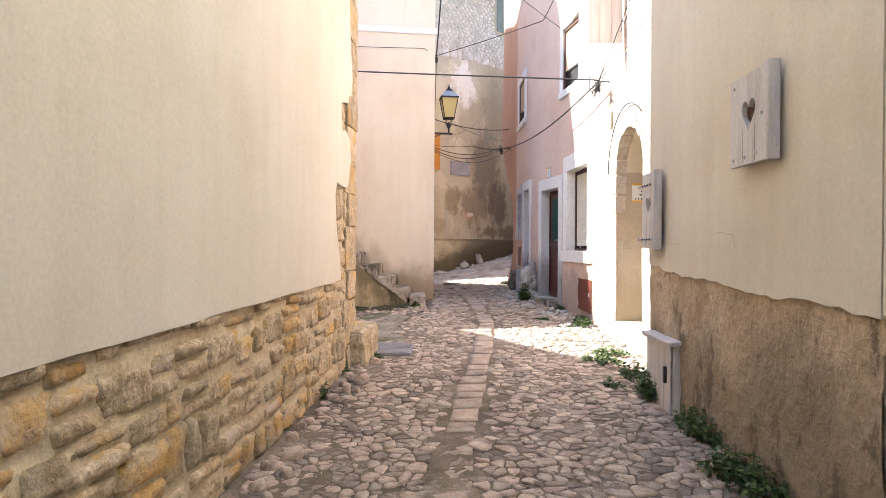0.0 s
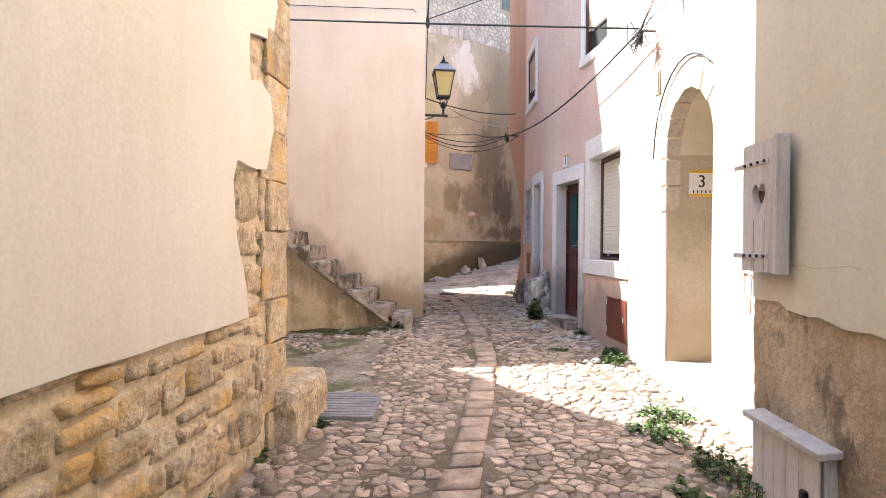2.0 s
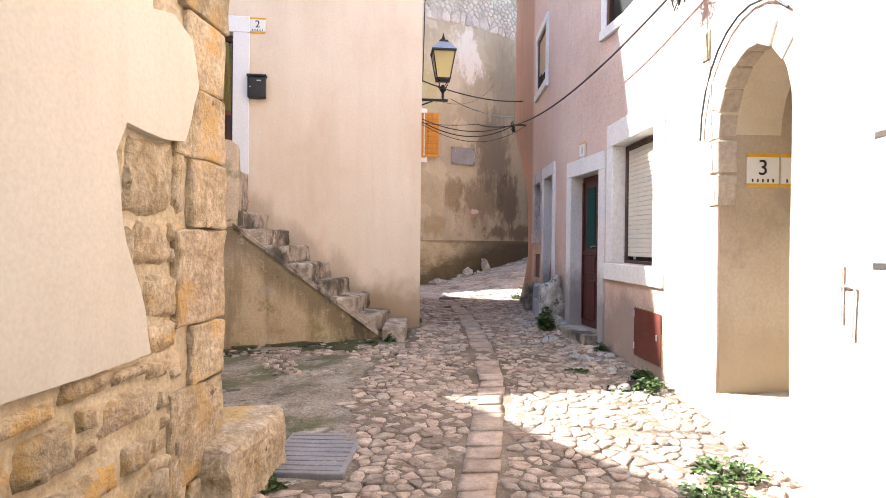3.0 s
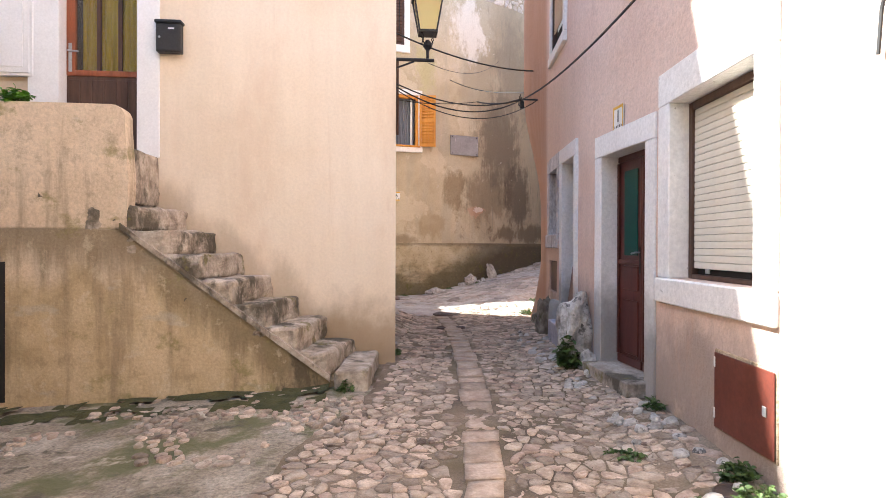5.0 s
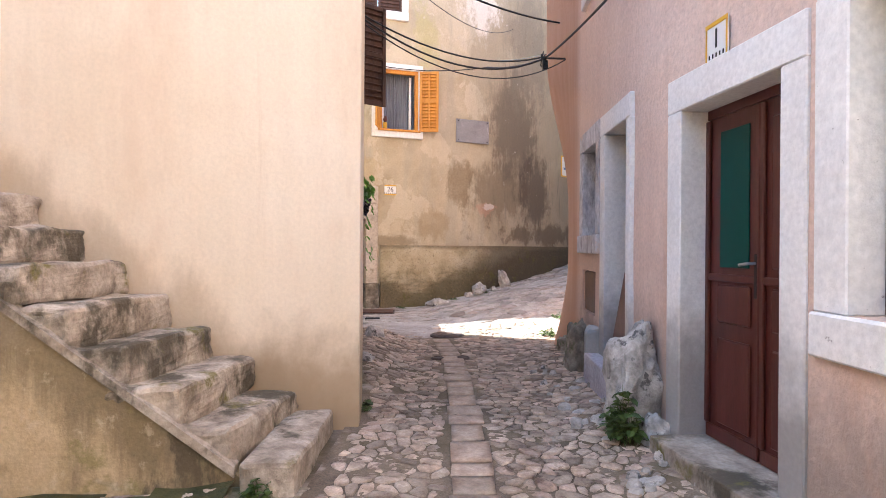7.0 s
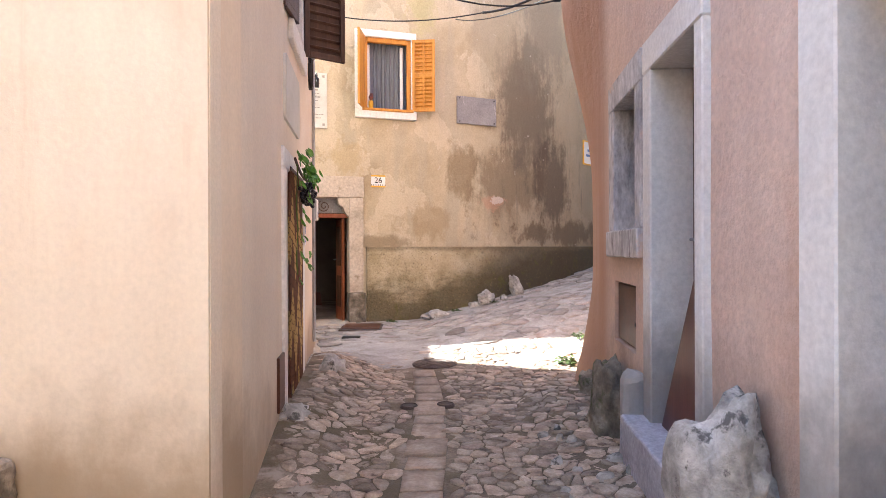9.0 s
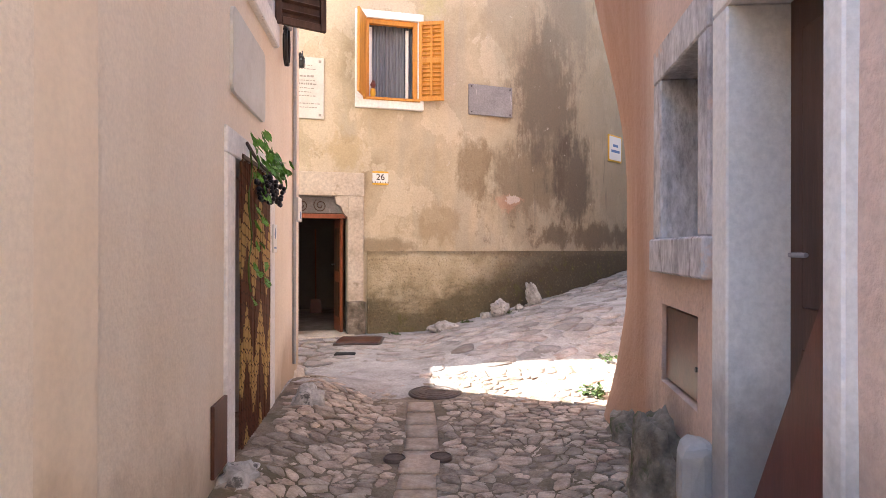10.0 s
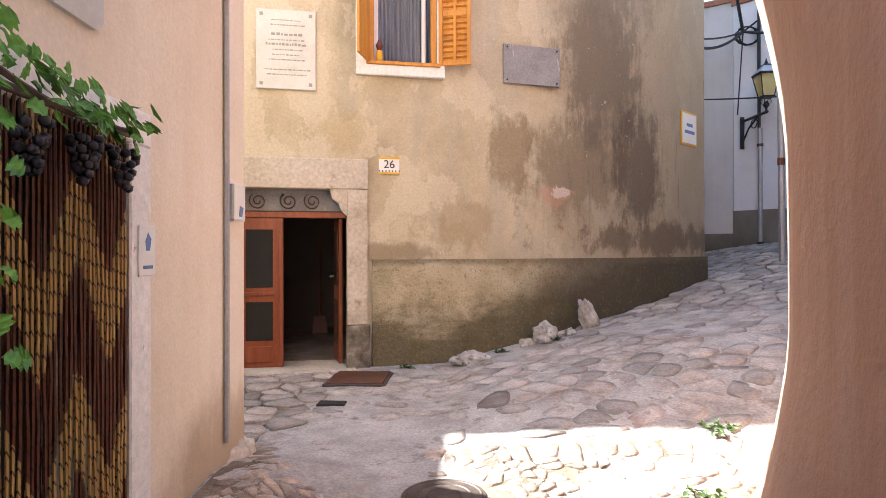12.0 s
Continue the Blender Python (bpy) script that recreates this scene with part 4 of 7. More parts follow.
R1_M = R1_LINE.spot(2.76, 5.47, 0)
low = ragged([(0.0, 1.35), (0.2, 1.34), (0.9, 1.27), (1.3, 1.28), (2.1, 1.22), (2.7, 1.23), (3.17, 1.2)], 0.014, rnd, 0.08)
placed(part("render_coat", box(-0.004, 3.17, -0.004, 0.002, -0.3, 1.4, 0), M["coarse"], shutter_house, "coarse stained render"), R1_M)
placed(part("render_coat", prism(low + [(3.17, 7.9), (0.0, 7.9)], -0.028, -0.004), M["cream_r"], shutter_house, "cracked old cream render"), R1_M)
R1_B = R1_LINE.spot(1.9, -0.4, 0)
placed(part("render_coat", box(-2.75, 5.5, -0.004, 0.002, -0.8, 1.22, 0), M["coarse"], shutter_house), R1_B)
placed(part("render_coat", box(-2.75, 5.5, -0.028, 0.0, 1.22, 7.9, 0), M["cream_r"], shutter_house), R1_B)
# hairline cracks and the lip where the upper coat ends
bm = bmesh.new()
for pts in ([(0.35, 1.55), (0.6, 1.53), (0.95, 1.54)], [(1.5, 1.62), (1.75, 1.6), (1.8, 1.5)]):
    q = ragged(pts, 0.012, rnd, 0.07)
    tube([(x, -0.0285, z) for x, z in q], 0.0015, 4, bm)
placed(part("crack", bm, M["coarse"], shutter_house), R1_M)


# sunk masonry round the arch
ring = arch_outline(AW - 0.006, 2.5, 0.575, 9)
outer = arch_outline(AW + 0.32, 2.5, 0.76, 9)
for i in range(7):
    q = [ring[i], ring[i + 1], outer[i + 1], outer[i]]
    cx, cz = sum(p[0] for p in q) / 4, sum(p[1] for p in q) / 4
    bm = prism([(cx + (x - cx) * 0.96, cz + (z - cz) * 0.96) for x, z in q], -0.012 - 0.006 * (i % 3), 0.14)
    bmesh.ops.bevel(bm, geom=list(bm.edges), offset=0.008, segments=1, affect="EDGES")
    placed(part("arch_stone", bm, M["lime"], rose_house, "worn limestone arch block"), arch_m)
for z0, z1 in ((2.24, 2.49), (1.98, 2.22)):
    placed(part("arch_stone", rough_box(-AW / 2 - 0.14, -AW / 2 + 0.02, -0.02, 0.14, z0, z1, 0.008, 3, z0, 0.012), M["lime"], rose_house), arch_m)
bm = bmesh.new()
tube([(p[0] * 1.0, -0.03, p[1] + 0.03) for p in arch_outline(AW + 0.5, 2.5, 0.84, 14)[:11]], 0.009, 6, bm)
placed(part("cable", bm, M["cable"], rose_house), arch_m)


# ---- doors, windows and what hangs on the walls ----
def text_mesh(body, size, material, parent, m, name="lettering"):
    cu = bpy.data.curves.new(name, "FONT")
    cu.body, cu.size, cu.align_x, cu.align_y, cu.extrude = body, size, "CENTER", "CENTER", 0.0015
    tmp = bpy.data.objects.new("tmp", cu)
    scene.collection.objects.link(tmp)
    dg = bpy.context.evaluated_depsgraph_get()
    me = bpy.data.meshes.new_from_object(tmp.evaluated_get(dg))
    bpy.data.objects.remove(tmp)
    bpy.data.curves.remove(cu)
    me.name = name
    me.materials.clear()
    me.materials.append(material)
    ob = new(name, me)
    ob.parent = parent
    ob.matrix_basis = m @ pose(0, 0, 0, 90, 0, 0)
    return ob


def number_plate(m, text, w=0.25, h=0.25, sub=5, frame_all=False):
    t = thing("house_number_plate", m, "white enamel house number plate with yellow edges", "number plate", "house number plates")
    part("plate", box(-w / 2, w / 2, -0.012, -0.001, 0, h, 0.002), M["plate"], t)
    for z in (0.0, h - 0.026):
        part("edge_strip", box(-w / 2 - 0.002, w / 2 + 0.002, -0.015, -0.0125, z, z + 0.026, 0), M["yellow"], t, "yellow edge")
    if frame_all:
        for x in (-w / 2, w / 2 - 0.014):
            part("edge_strip", box(x, x + 0.014, -0.015, -0.0125, 0.027, h - 0.027, 0), M["yellow"], t)
    text_mesh(text, h * 0.66, M["ink"], t, pose(0, -0.014, h * 0.56))
    bm = bmesh.new()
    for i in range(sub):
        x = (i - (sub - 1) / 2) * w * 0.16
        box(x - 0.006, x + 0.006, -0.0145, -0.0125, h * 0.14, h * 0.24, 0, bm)
    part("small_lettering", bm, M["ink"], t)["kind"] = "stuff"
    return t


def surround(name, m, x0, x1, z0, z1, ox0, ox1, oz0, oz1, depth, label, sill=True, reveal="white"):
    """A stone frame of lintel, jambs and sill round an opening, with its reveal."""
    t = thing(name, m, label, "stone frame", kind="structure")
    g = 0.012
    part("lintel", box(ox0, ox1, -0.022, depth, z1 - g, oz1, 0.008), M[reveal], t)
    for a, b in ((ox0, x0 + g), (x1 - g, ox1)):
        part("jamb", box(a, b, -0.021, depth, z0 if sill else oz0, z1 - g - 0.001, 0.008), M[reveal], t)
    if sill:
        part("sill", box(ox0, ox1, -0.045, depth, oz0, z0 - 0.001, 0.01), M["white_worn"] if reveal == "white_worn" else M["white"], t)
    return t


# A near-black sheet stands in for the shade of the room behind.
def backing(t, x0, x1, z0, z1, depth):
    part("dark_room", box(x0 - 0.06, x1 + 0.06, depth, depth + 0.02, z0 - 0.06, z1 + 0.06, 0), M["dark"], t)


def roller_shutter(m, w, h, mat, slat=0.052, drop=1.0, name="roller_shutter", label="closed cream roller shutter in a brown frame"):
    t = thing(name, m, label, "roller shutter")
    f = 0.06
    for a, b in ((0, f), (w - f, w)):
        part("frame_side", box(a, b, -0.02, 0.05, 0, h, 0.005), M["brownwood"], t, "brown side rail")
    part("frame_head", box(f, w - f, -0.02, 0.05, h - f, h, 0.005), M["brownwood"], t)
    part("frame_foot", box(f, w - f, -0.02, 0.05, 0, 0.035, 0.005), M["brownwood"], t)
    n = int((h - f - 0.035) * drop / slat)
    me = None
    for i in range(n):
        if me is None:
            bm = prism([(0.0, 0), (0.008, 0.003), (0.010, slat * 0.5), (0.008, slat - 0.004), (0.0, slat - 0.001)], f, w - f)
            bm.transform(Matrix(((0, 1, 0, 0), (-1, 0, 0, 0), (0, 0, 1, 0), (0, 0, 0, 1))))
            s = part("slat", bm, M[mat], t)
            me = s.data
        else:
            s = new("slat", me)
            s.parent = t
        s.location = (0, 0.01, h - f - (i + 1) * slat)
    if drop < 1:
        part("pane", box(f, w - f, 0.04, 0.046, 0.035, h - f - n * slat, 0), M["dark"], t)
    else:
        part("slat_backing", box(f, w - f, 0.03, 0.036, 0.03, h - f, 0), M["dark"], t)
        part("lock", box(w * 0.22, w * 0.22 + 0.06, -0.012, 0.0, 0.05, 0.085, 0.003), M["zinc"], t, "small grey lock")
    return t


# window with the roller shutter (opening 9.13 to 10.37 along the street)
wm = pose_y(R_LINE, 10.37, 0)
surround("window_roller", wm, 0, 1.242, 1.45, 2.86, -0.21, 1.47, 1.25, 3.12, 0.3, "white stone window frame with a deep sill")
roller_shutter(wm @ pose(0.012, 0.16, 1.452), 1.218, 1.39, "roller")

# front door of dark red wood
dm = pose_y(R_LINE, 11.76, 0)
surround("door_red_frame", dm, 0, 0.972, 0.53, 2.63, -0.16, 1.14, 0.36, 2.84, 0.42, "white stone door frame, grey with damp at its foot", sill=False, reveal="white_damp")


def red_door(m, w, h):
    t = thing("front_door", m, "closed dark red panelled double door with green glass", "door")
    part("frame_head", box(0, w, 0, 0.07, h - 0.06, h, 0.004), M["reddoor"], t)
    for name, x0, x1, glazed in (("wide_leaf", 0.0, w * 0.57, True), ("narrow_leaf", w * 0.577, w, True)):
        leaf = part(name, box(x0, x1, 0.012, 0.05, 0, h - 0.06, 0.004), M["reddoor"], t)
        a, b = x0 + (x1 - x0) * 0.27, x1 - (x1 - x0) * 0.2
        if name == "wide_leaf":
            part("pane", box(a, b, 0.002, 0.011, h * 0.52, h - 0.16, 0.002), M["greenglass"], leaf, "dark green glass")
        for z0, z1 in ((h * 0.355, h * 0.47), (0.11, h * 0.31)) + (((h * 0.52, h - 0.16),) if name != "wide_leaf" else ()):
            part("panel", box(a - 0.02, b + 0.02, -0.004, 0.0115, z0, z1, 0.011), M["reddoor"], leaf)
        part("rail", box(x0 + 0.01, x1 - 0.01, -0.008, 0.0115, h * 0.478, h * 0.5, 0.006), M["reddoor"], leaf)
        part("kick_board", box(x0 + 0.01, x1 - 0.01, -0.006, 0.0115, 0.0, 0.085, 0.005), M["reddoor"], leaf)
        for x in (x0, x1 - 0.035):
            part("stile", box(x, x + 0.035, -0.012, 0.0115, 0.086, h - 0.07, 0.005), M["reddoor"], leaf)
        if name == "wide_leaf":
            plate = part("lock_plate", box(x1 - 0.03, x1 - 0.008, -0.018, -0.0125, h * 0.44, h * 0.56, 0.002), M["metal"], leaf, "dark lock plate")
            part("handle", tube([(x1 - 0.018, -0.018, h * 0.535), (x1 - 0.018, -0.06, h * 0.535), (x1 - 0.10, -0.062, h * 0.53)], 0.009, 8), M["zinc"], plate, "grey lever handle")
    return t


red_door(dm @ pose(0.012, 0.165, 0.532), 0.948, 2.085)
stp = thing("door_step", dm, "worn grey stone door step", "step")
part("step_stone", rough_box(-0.02, 1.0, -0.2, 0.3, 0.12, 0.528, 0.008, 3, 2, 0.015), M["step"], stp)
number_plate(pose_y(R_LINE, 11.36, 2.81, 0.001), "1", 0.22, 0.245, frame_all=True)

# second door, its small window, and the frame that joins them
d2 = pose_y(R_LINE, 13.42, 0)
surround("door_deep_frame", d2, 0, 0.724, 0.74, 2.79, -0.15, 0.815, 0.5, 2.97, 0.49, "lilac-white painted door frame with a deep reveal", sill=False, reveal="white_damp")
t = thing("inner_door", d2 @ pose(0, 0.22, 0.74), "closed dark brown wooden door deep in its frame", "door")
leaf = part("leaf", box(0.012, 0.712, 0, 0.035, 0, 2.04, 0.004), M["brownwood"], t)
for z0, z1 in ((0.12, 0.7), (0.85, 1.9)):
    part("panel", box(0.12, 0.62, -0.01, -0.0005, z0, z1, 0.008), M["brownwood"], leaf)
part("handle", tube([(0.12, 0, 1.05), (0.12, -0.05, 1.05), (0.24, -0.052, 1.05)], 0.009, 8), M["zinc"], leaf, "grey lever handle")
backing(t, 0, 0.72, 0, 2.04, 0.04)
t = thing("leaning_board", d2 @ pose(0, 0, 0), "dark red-brown board leaning in the doorway", "board")
part("board", prism([(0.08, 0.742), (0.705, 0.742), (0.705, 1.74), (0.67, 1.72)], 0.02, 0.045), M["reddoor"], t)
t = thing("painted_step", d2, "lilac-white painted doorstep and side block", "step")
part("step_stone", rough_box(-0.16, 0.86, -0.16, 0.49, 0.3, 0.735, 0.008, 3, 7, 0.015), M["lilac"], t)
part("side_block", rough_box(-0.3, -0.14, -0.14, 0.02, 0.3, 0.98, 0.035, 3, 9, 0.05), M["white_damp"], t)

w2 = pose_y(R_LINE, 14.43, 0)
surround("window_small_frame", w2, 0, 0.695, 1.87, 2.78, -0.16, 0.83, 1.68, 2.97, 0.3, "weathered grey-stained stone frame of a small window", reveal="white_worn")


def louvre(m, w, h, mat, label, name="louvred_shutter", slats=10, group=""):
    t = thing(name, m, label, "shutter", group)
    for x in (0, w - 0.05):
        part("stile", box(x, x + 0.05, 0, 0.035, 0, h, 0.004), M[mat], t)
    for z in (0, h * 0.48, h - 0.06):
        part("rail", box(0.0505, w - 0.0505, 0.001, 0.034, z, z + 0.06, 0.004), M[mat], t)
    part("mullion", box(w / 2 - 0.018, w / 2 + 0.018, 0.002, 0.033, 0.0605, h - 0.0605, 0.003), M[mat], t) if w > 0.3 and mat == "orange" else None
    me = None
    n = max(4, slats)
    for k in range(n):
        z = 0.07 + (h - 0.15) * (k + 0.5) / n
        if me is None:
            s = part("slat", box(0.052, w - 0.052, -0.016, 0.016, -0.006, 0.006, 0.002), M[mat], t)
            me = s.data
        else:
            s = new("slat", me)
            s.parent = t
        s.matrix_basis = pose(0, 0.017, z, -38, 0, 0)
    part("back_board", box(0.05, w - 0.05, 0.030, 0.0335, 0.06, h - 0.06, 0), M[mat], t)
    return t


louvre(w2 @ pose(0.02, 0.19, 1.875), 0.655, 0.9, "brownwood", "closed dark brown louvred shutter in a small window", slats=11)

t = thing("wall_hatch", pose_y(R_LINE, 14.5, 0), "rusty brown metal hatch with a worn lower edge", "hatch")
part("leaf", box(0.012, 0.688, 0.03, 0.045, 1.075, 1.485, 0.006), M["rust"], t)
part("leaf_rim", box(0.0, 0.70, 0.046, 0.07, 1.062, 1.498, 0.004), M["brownwood"], t, "dark rusted rim")
part("knob", tube([(0.62, 0.03, 1.24), (0.62, 0.01, 1.24)], 0.012, 8), M["metal"], t)
t = thing("bare_brick_patch", pose_y(R_LINE, 8.12, 3.18), "small patch of bare brick in the render", "wall patch")
part("brick", rough_box(-0.06, 0.07, -0.012, 0.05, 0.0, 0.24, 0.006, 2, 3, 0.01), M["stairwall"], t)
t = thing("meter_hatch", pose_y(R_LINE, 9.6, 0), "red-painted metal meter hatch, paint flaking at its edge", "hatch")
part("frame", box(-0.018, 0.705, -0.008, 0.02, 0.485, 1.02, 0.006), M["coarse"], t, "chipped plaster frame")
part("leaf", box(0.0, 0.69, -0.02, -0.0125, 0.5, 1.0, 0.004), M["redmetal"], t)
part("latch", box(0.58, 0.62, -0.028, -0.0205, 0.73, 0.79, 0.003), M["zinc"], t)
for z in (0.56, 0.9):
    part("hinge", box(0.004, 0.02, -0.026, -0.0205, z, z + 0.07, 0.002), M["whitepaint"], t)

# upper windows of the rose house
for y, w, z0, h in ((10.65, 0.912, 4.35, 1.12), (14.31, 0.985, 4.44, 0.98)):
    um = pose_y(R_LINE, y, 0)
    surround("window_upper", um, 0, w, z0, z0 + h, -0.13, w + 0.13, z0 - 0.13, z0 + h + 0.13, 0.25, "white stone frame of an upper window")
    roller_shutter(um @ pose(0.012, 0.02, z0 + 0.002), w - 0.024, h - 0.02, "tan_roller", 0.05, 0.7, label="half-lowered tan roller shutter in a white frame")
t = thing("open_shutter", pose(2.95, 7.74, 4.23, 0, 0, -8), "whitewashed plank shutter standing open over the arch", "shutter")
for i in range(3):
    part("board", box(i * 0.152, i * 0.152 + 0.15, -0.025, 0.0, 0, 1.4, 0.004), M["greywood"], t)
for z in (0.22, 1.05):
    part("rail", box(0.02, 0.44, 0.0005, 0.025, z, z + 0.09, 0.004), M["greywood"], t)
part("hinge_rod", tube([(0.452, 0.0, 0.3), (0.56, 0.02, 0.3)], 0.012, 6), M["zinc"], t)
part("hinge_rod", tube([(0.452, 0.0, 1.1), (0.56, 0.02, 1.1)], 0.012, 6), M["zinc"], t)

# hook and seams on the sunlit wall
t = thing("wall_hook", pose_y(R_LINE, 6.5, 1.14), "thin grey iron wall hook", "hook")
part("rod", tube([(0, -0.02, 0.42), (0, -0.02, 0.1)], 0.008, 6), M["zinc"], t)
part("arm", tube([(0, -0.02, 0.3), (0.1, -0.02, 0.3), (0.085, -0.02, 0.02)], 0.008, 6), M["zinc"], t)

# house numbers in the passage, on its far side wall
pm = arch_m @ Matrix.Translation((-AW / 2 + 0.004, 0.0, 2.13)) @ Matrix(((0, -1, 0, 0), (1, 0, 0, 0), (0, 0, 1, 0), (0, 0, 0, 1)))
number_plate(pm @ pose(0.35, 0, 0), "3", 0.26, 0.26)
number_plate(pm @ pose(0.63, 0, 0), "5", 0.26, 0.26)


# heart shutters on the old cream house
def heart(cx, cz, w, h, count=28):
    o = []
    for i in range(count):
        a = math.tau * i / count
        x = 16 * math.sin(a) ** 3 / 32
        z = (13 * math.cos(a) - 5 * math.cos(2 * a) - 2 * math.cos(3 * a) - math.cos(4 * a)) / 29
        o.append((cx + x * w, cz + z * h))
    return o


def heart_shutter(m, w, h, label):
    t = thing("heart_shutter", m, label, "shutter", "heart shutters")
    o = heart(w / 2, h * 0.56, w * 0.36, h * 0.36) if w > 0.4 else heart(w / 2, h * 0.58, w * 0.4, h * 0.24)
    # board with a heart cut through it: rings between the heart and the edge
    bm = bmesh.new()
    n = len(o)
    rim = []
    for x, z in o:
        dx, dz = x - w / 2, z - h * 0.56
        f = min(((w - x if dx > 0 else x) and (w / 2) / abs(dx)) if abs(dx) > 1e-6 else 1e9, (h - h * 0.56) / dz if dz > 1e-6 else (h * 0.56 / -dz if dz < -1e-6 else 1e9))
        rim.append((w / 2 + dx * f, h * 0.56 + dz * f))
    corners = [(0, 0), (w, 0), (w, h), (0, h)]
    for c in corners:
        k = min(range(n), key=lambda i: math.hypot(rim[i][0] - c[0], rim[i][1] - c[1]))
        rim[k] = c
    layers = []
    for y in (-0.035, 0.0):
        layers.append(([bm.verts.new((x, y, z)) for x, z in o], [bm.verts.new((x, y, z)) for x, z in rim]))
    for i in range(n):
        j = (i + 1) % n
        (ha, ra), (hb, rb) = layers
        for q in ((ha[i], ha[j], ra[j], ra[i]), (hb[j], hb[i], rb[i], rb[j]), (ha[j], ha[i], hb[i], hb[j]), (ra[i], ra[j], rb[j], rb[i])):
            bm.faces.new(q)
    bmesh.ops.remove_doubles(bm, verts=bm.verts, dist=1e-5)
    part("board", bm, M["greywood"], t)
    part("back_board", box(0.02, w - 0.02, 0.002, 0.012, 0.02, h - 0.02, 0), M["brownwood"], t, "dark backing behind the heart")
    part("edge_board", box(w + 0.001, w + 0.03, -0.05, 0.02, -0.01, h + 0.01, 0.004), M["greywood"], t)
    for x in (w * 0.36, w * 0.68):
        part("board_joint", box(x - 0.0015, x + 0.0015, -0.0362, -0.0355, 0.01, h * 0.4, 0), M["brownwood"], t)
    if "strap" not in label:
        for x, z in ((0.1, 0.08), (0.42, 0.08), (0.72, 0.1), (0.12, 0.9), (0.85, 0.5)):
            part("bolt", tube([(w * x, -0.035, h * z), (w * x, -0.042, h * z)], 0.01, 7), M["zinc"], t)
    for z in (h * 0.12, h * 0.84) if "strap" in label else ():
        hinge = part("strap_hinge", box(-0.1, w * 0.8, -0.043, -0.0365, z - 0.014, z + 0.014, 0.003), M["greywood"], t)
        for k in range(4):
            part("bolt", tube([(w * 0.2 * (k + 0.6), -0.043, z), (w * 0.2 * (k + 0.6), -0.052, z)], 0.009, 7), M["metal"], hinge)
    return t


heart_shutter(pose_y(R1_LINE, 3.6, 2.02, 0.075), 0.47, 0.55, "pale grey wooden shutter with a cut-out heart")
heart_shutter(pose_y(R1_LINE, 5.4, 1.5, 0.085), 0.36, 0.69, "pale grey wooden shutter with a heart and strap hinges")

t = thing("meter_cupboard", pose_y(R1_LINE, 5.34, 0, 0.004), "grey-white wooden cupboard door with a sloping lid", "cupboard")
part("box", box(0.0, 0.66, -0.07, 0.0, 0.1, 0.7, 0.004), M["greywood"], t)
lid = box(-0.03, 0.70, -0.12, 0.02, 0.70, 0.735, 0.005)
bmesh.ops.rotate(lid, verts=lid.verts, cent=(0, 0, 0.7), matrix=Euler((radians(6), 0, 0)).to_matrix())
part("lid", lid, M["greywood"], t)
for k in range(5):
    part("board", box(0.012 + k * 0.115, 0.012 + k * 0.115 + 0.112, -0.082, -0.0705, 0.11, 0.69, 0.003), M["greywood"], t)
part("side_post", box(0.60, 0.655, -0.095, -0.0825, 0.09, 0.69, 0.004), M["greywood"], t)
part("latch", box(0.52, 0.56, -0.11, -0.0825, 0.36, 0.5, 0.006), M["metal"], t)

# ---- the pink house: stair, door, letter box ----
stair = thing("outside_stair", pose(1.0, 11.42, 0.3), "rendered outside stair with worn stone steps and a parapet", "staircase")
S = pose(-1.0, -11.42, -0.3)


def stair_part(name, bm, mat, label=""):
    bm.transform(S)
    return part(name, bm, M[mat], stair, label)


body = [(-6.0, 0.0), (0.86, 0.0), (0.86, 0.42), (0.72, 0.50), (-1.07, 1.84), (-6.0, 1.86)]
bm = prism(body, 11.42, 12.40)
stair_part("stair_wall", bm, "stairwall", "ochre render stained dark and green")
lip = [(0.80, 0.44), (0.80, 0.50), (-1.07, 1.90), (-1.07, 1.845)]
stair_part("stringer", prism(lip, 11.395, 11.5), "step", "worn cement edge along the steps")
po = [(-6.0, 1.862), (-1.02, 1.842), (-1.0, 2.3), (-1.03, 2.75)] + [(-1.15 + 0.12 * math.cos(a), 2.85 + 0.12 * math.sin(a)) for a in (0.2, 0.7, 1.2, 1.57)] + [(-6.0, 3.0)]
stair_part("parapet", prism(po, 11.43, 11.6), "stairwall", "rendered parapet wall with a rounded end")
for k in range(9):
    x, z = 0.98 - 0.294 * k, 0.71 + 0.225 * k
    if k == 8:
        x, z = -1.08, 2.34
    back = -1.6 if k >= 7 else x - 0.42
    bm = rough_box(back, x, 11.44, 12.405, z - 0.235, z, 0.032, 5, k, 0.03)
    for v in bm.verts:
        v.co.x -= 0.2 * (12.4 - v.co.y)
    stair_part("step", bm, "step")
stair_part("step", rough_box(-2.2, -1.09, 11.62, 12.405, 2.1, 2.63, 0.012, 4, 21, 0.02), "step", "dark mossy top step")
bm = rough_box(0.93, 1.24, 11.3, 12.4, 0.2, 0.56, 0.018, 4, 13, 0.03)
for v in bm.verts:
    v.co.x -= 0.08 * (12.4 - v.co.y)
stair_part("step", bm, "step", "rough pale bottom block")
# Black sheet on the wall face, painted as the shade of a cellar opening.
t = thing("cellar_black_sheet", pose(-2.8, 11.42, 0.25), "flat black sheet standing for the unlit cellar opening under the stair", "door")
part("leaf", box(0, 0.76, -0.006, 0.0, 0.05, 1.3, 0.002), M["dark"], t)

pm = PINK_LINE.spot(-2.1, 12.41, 0)
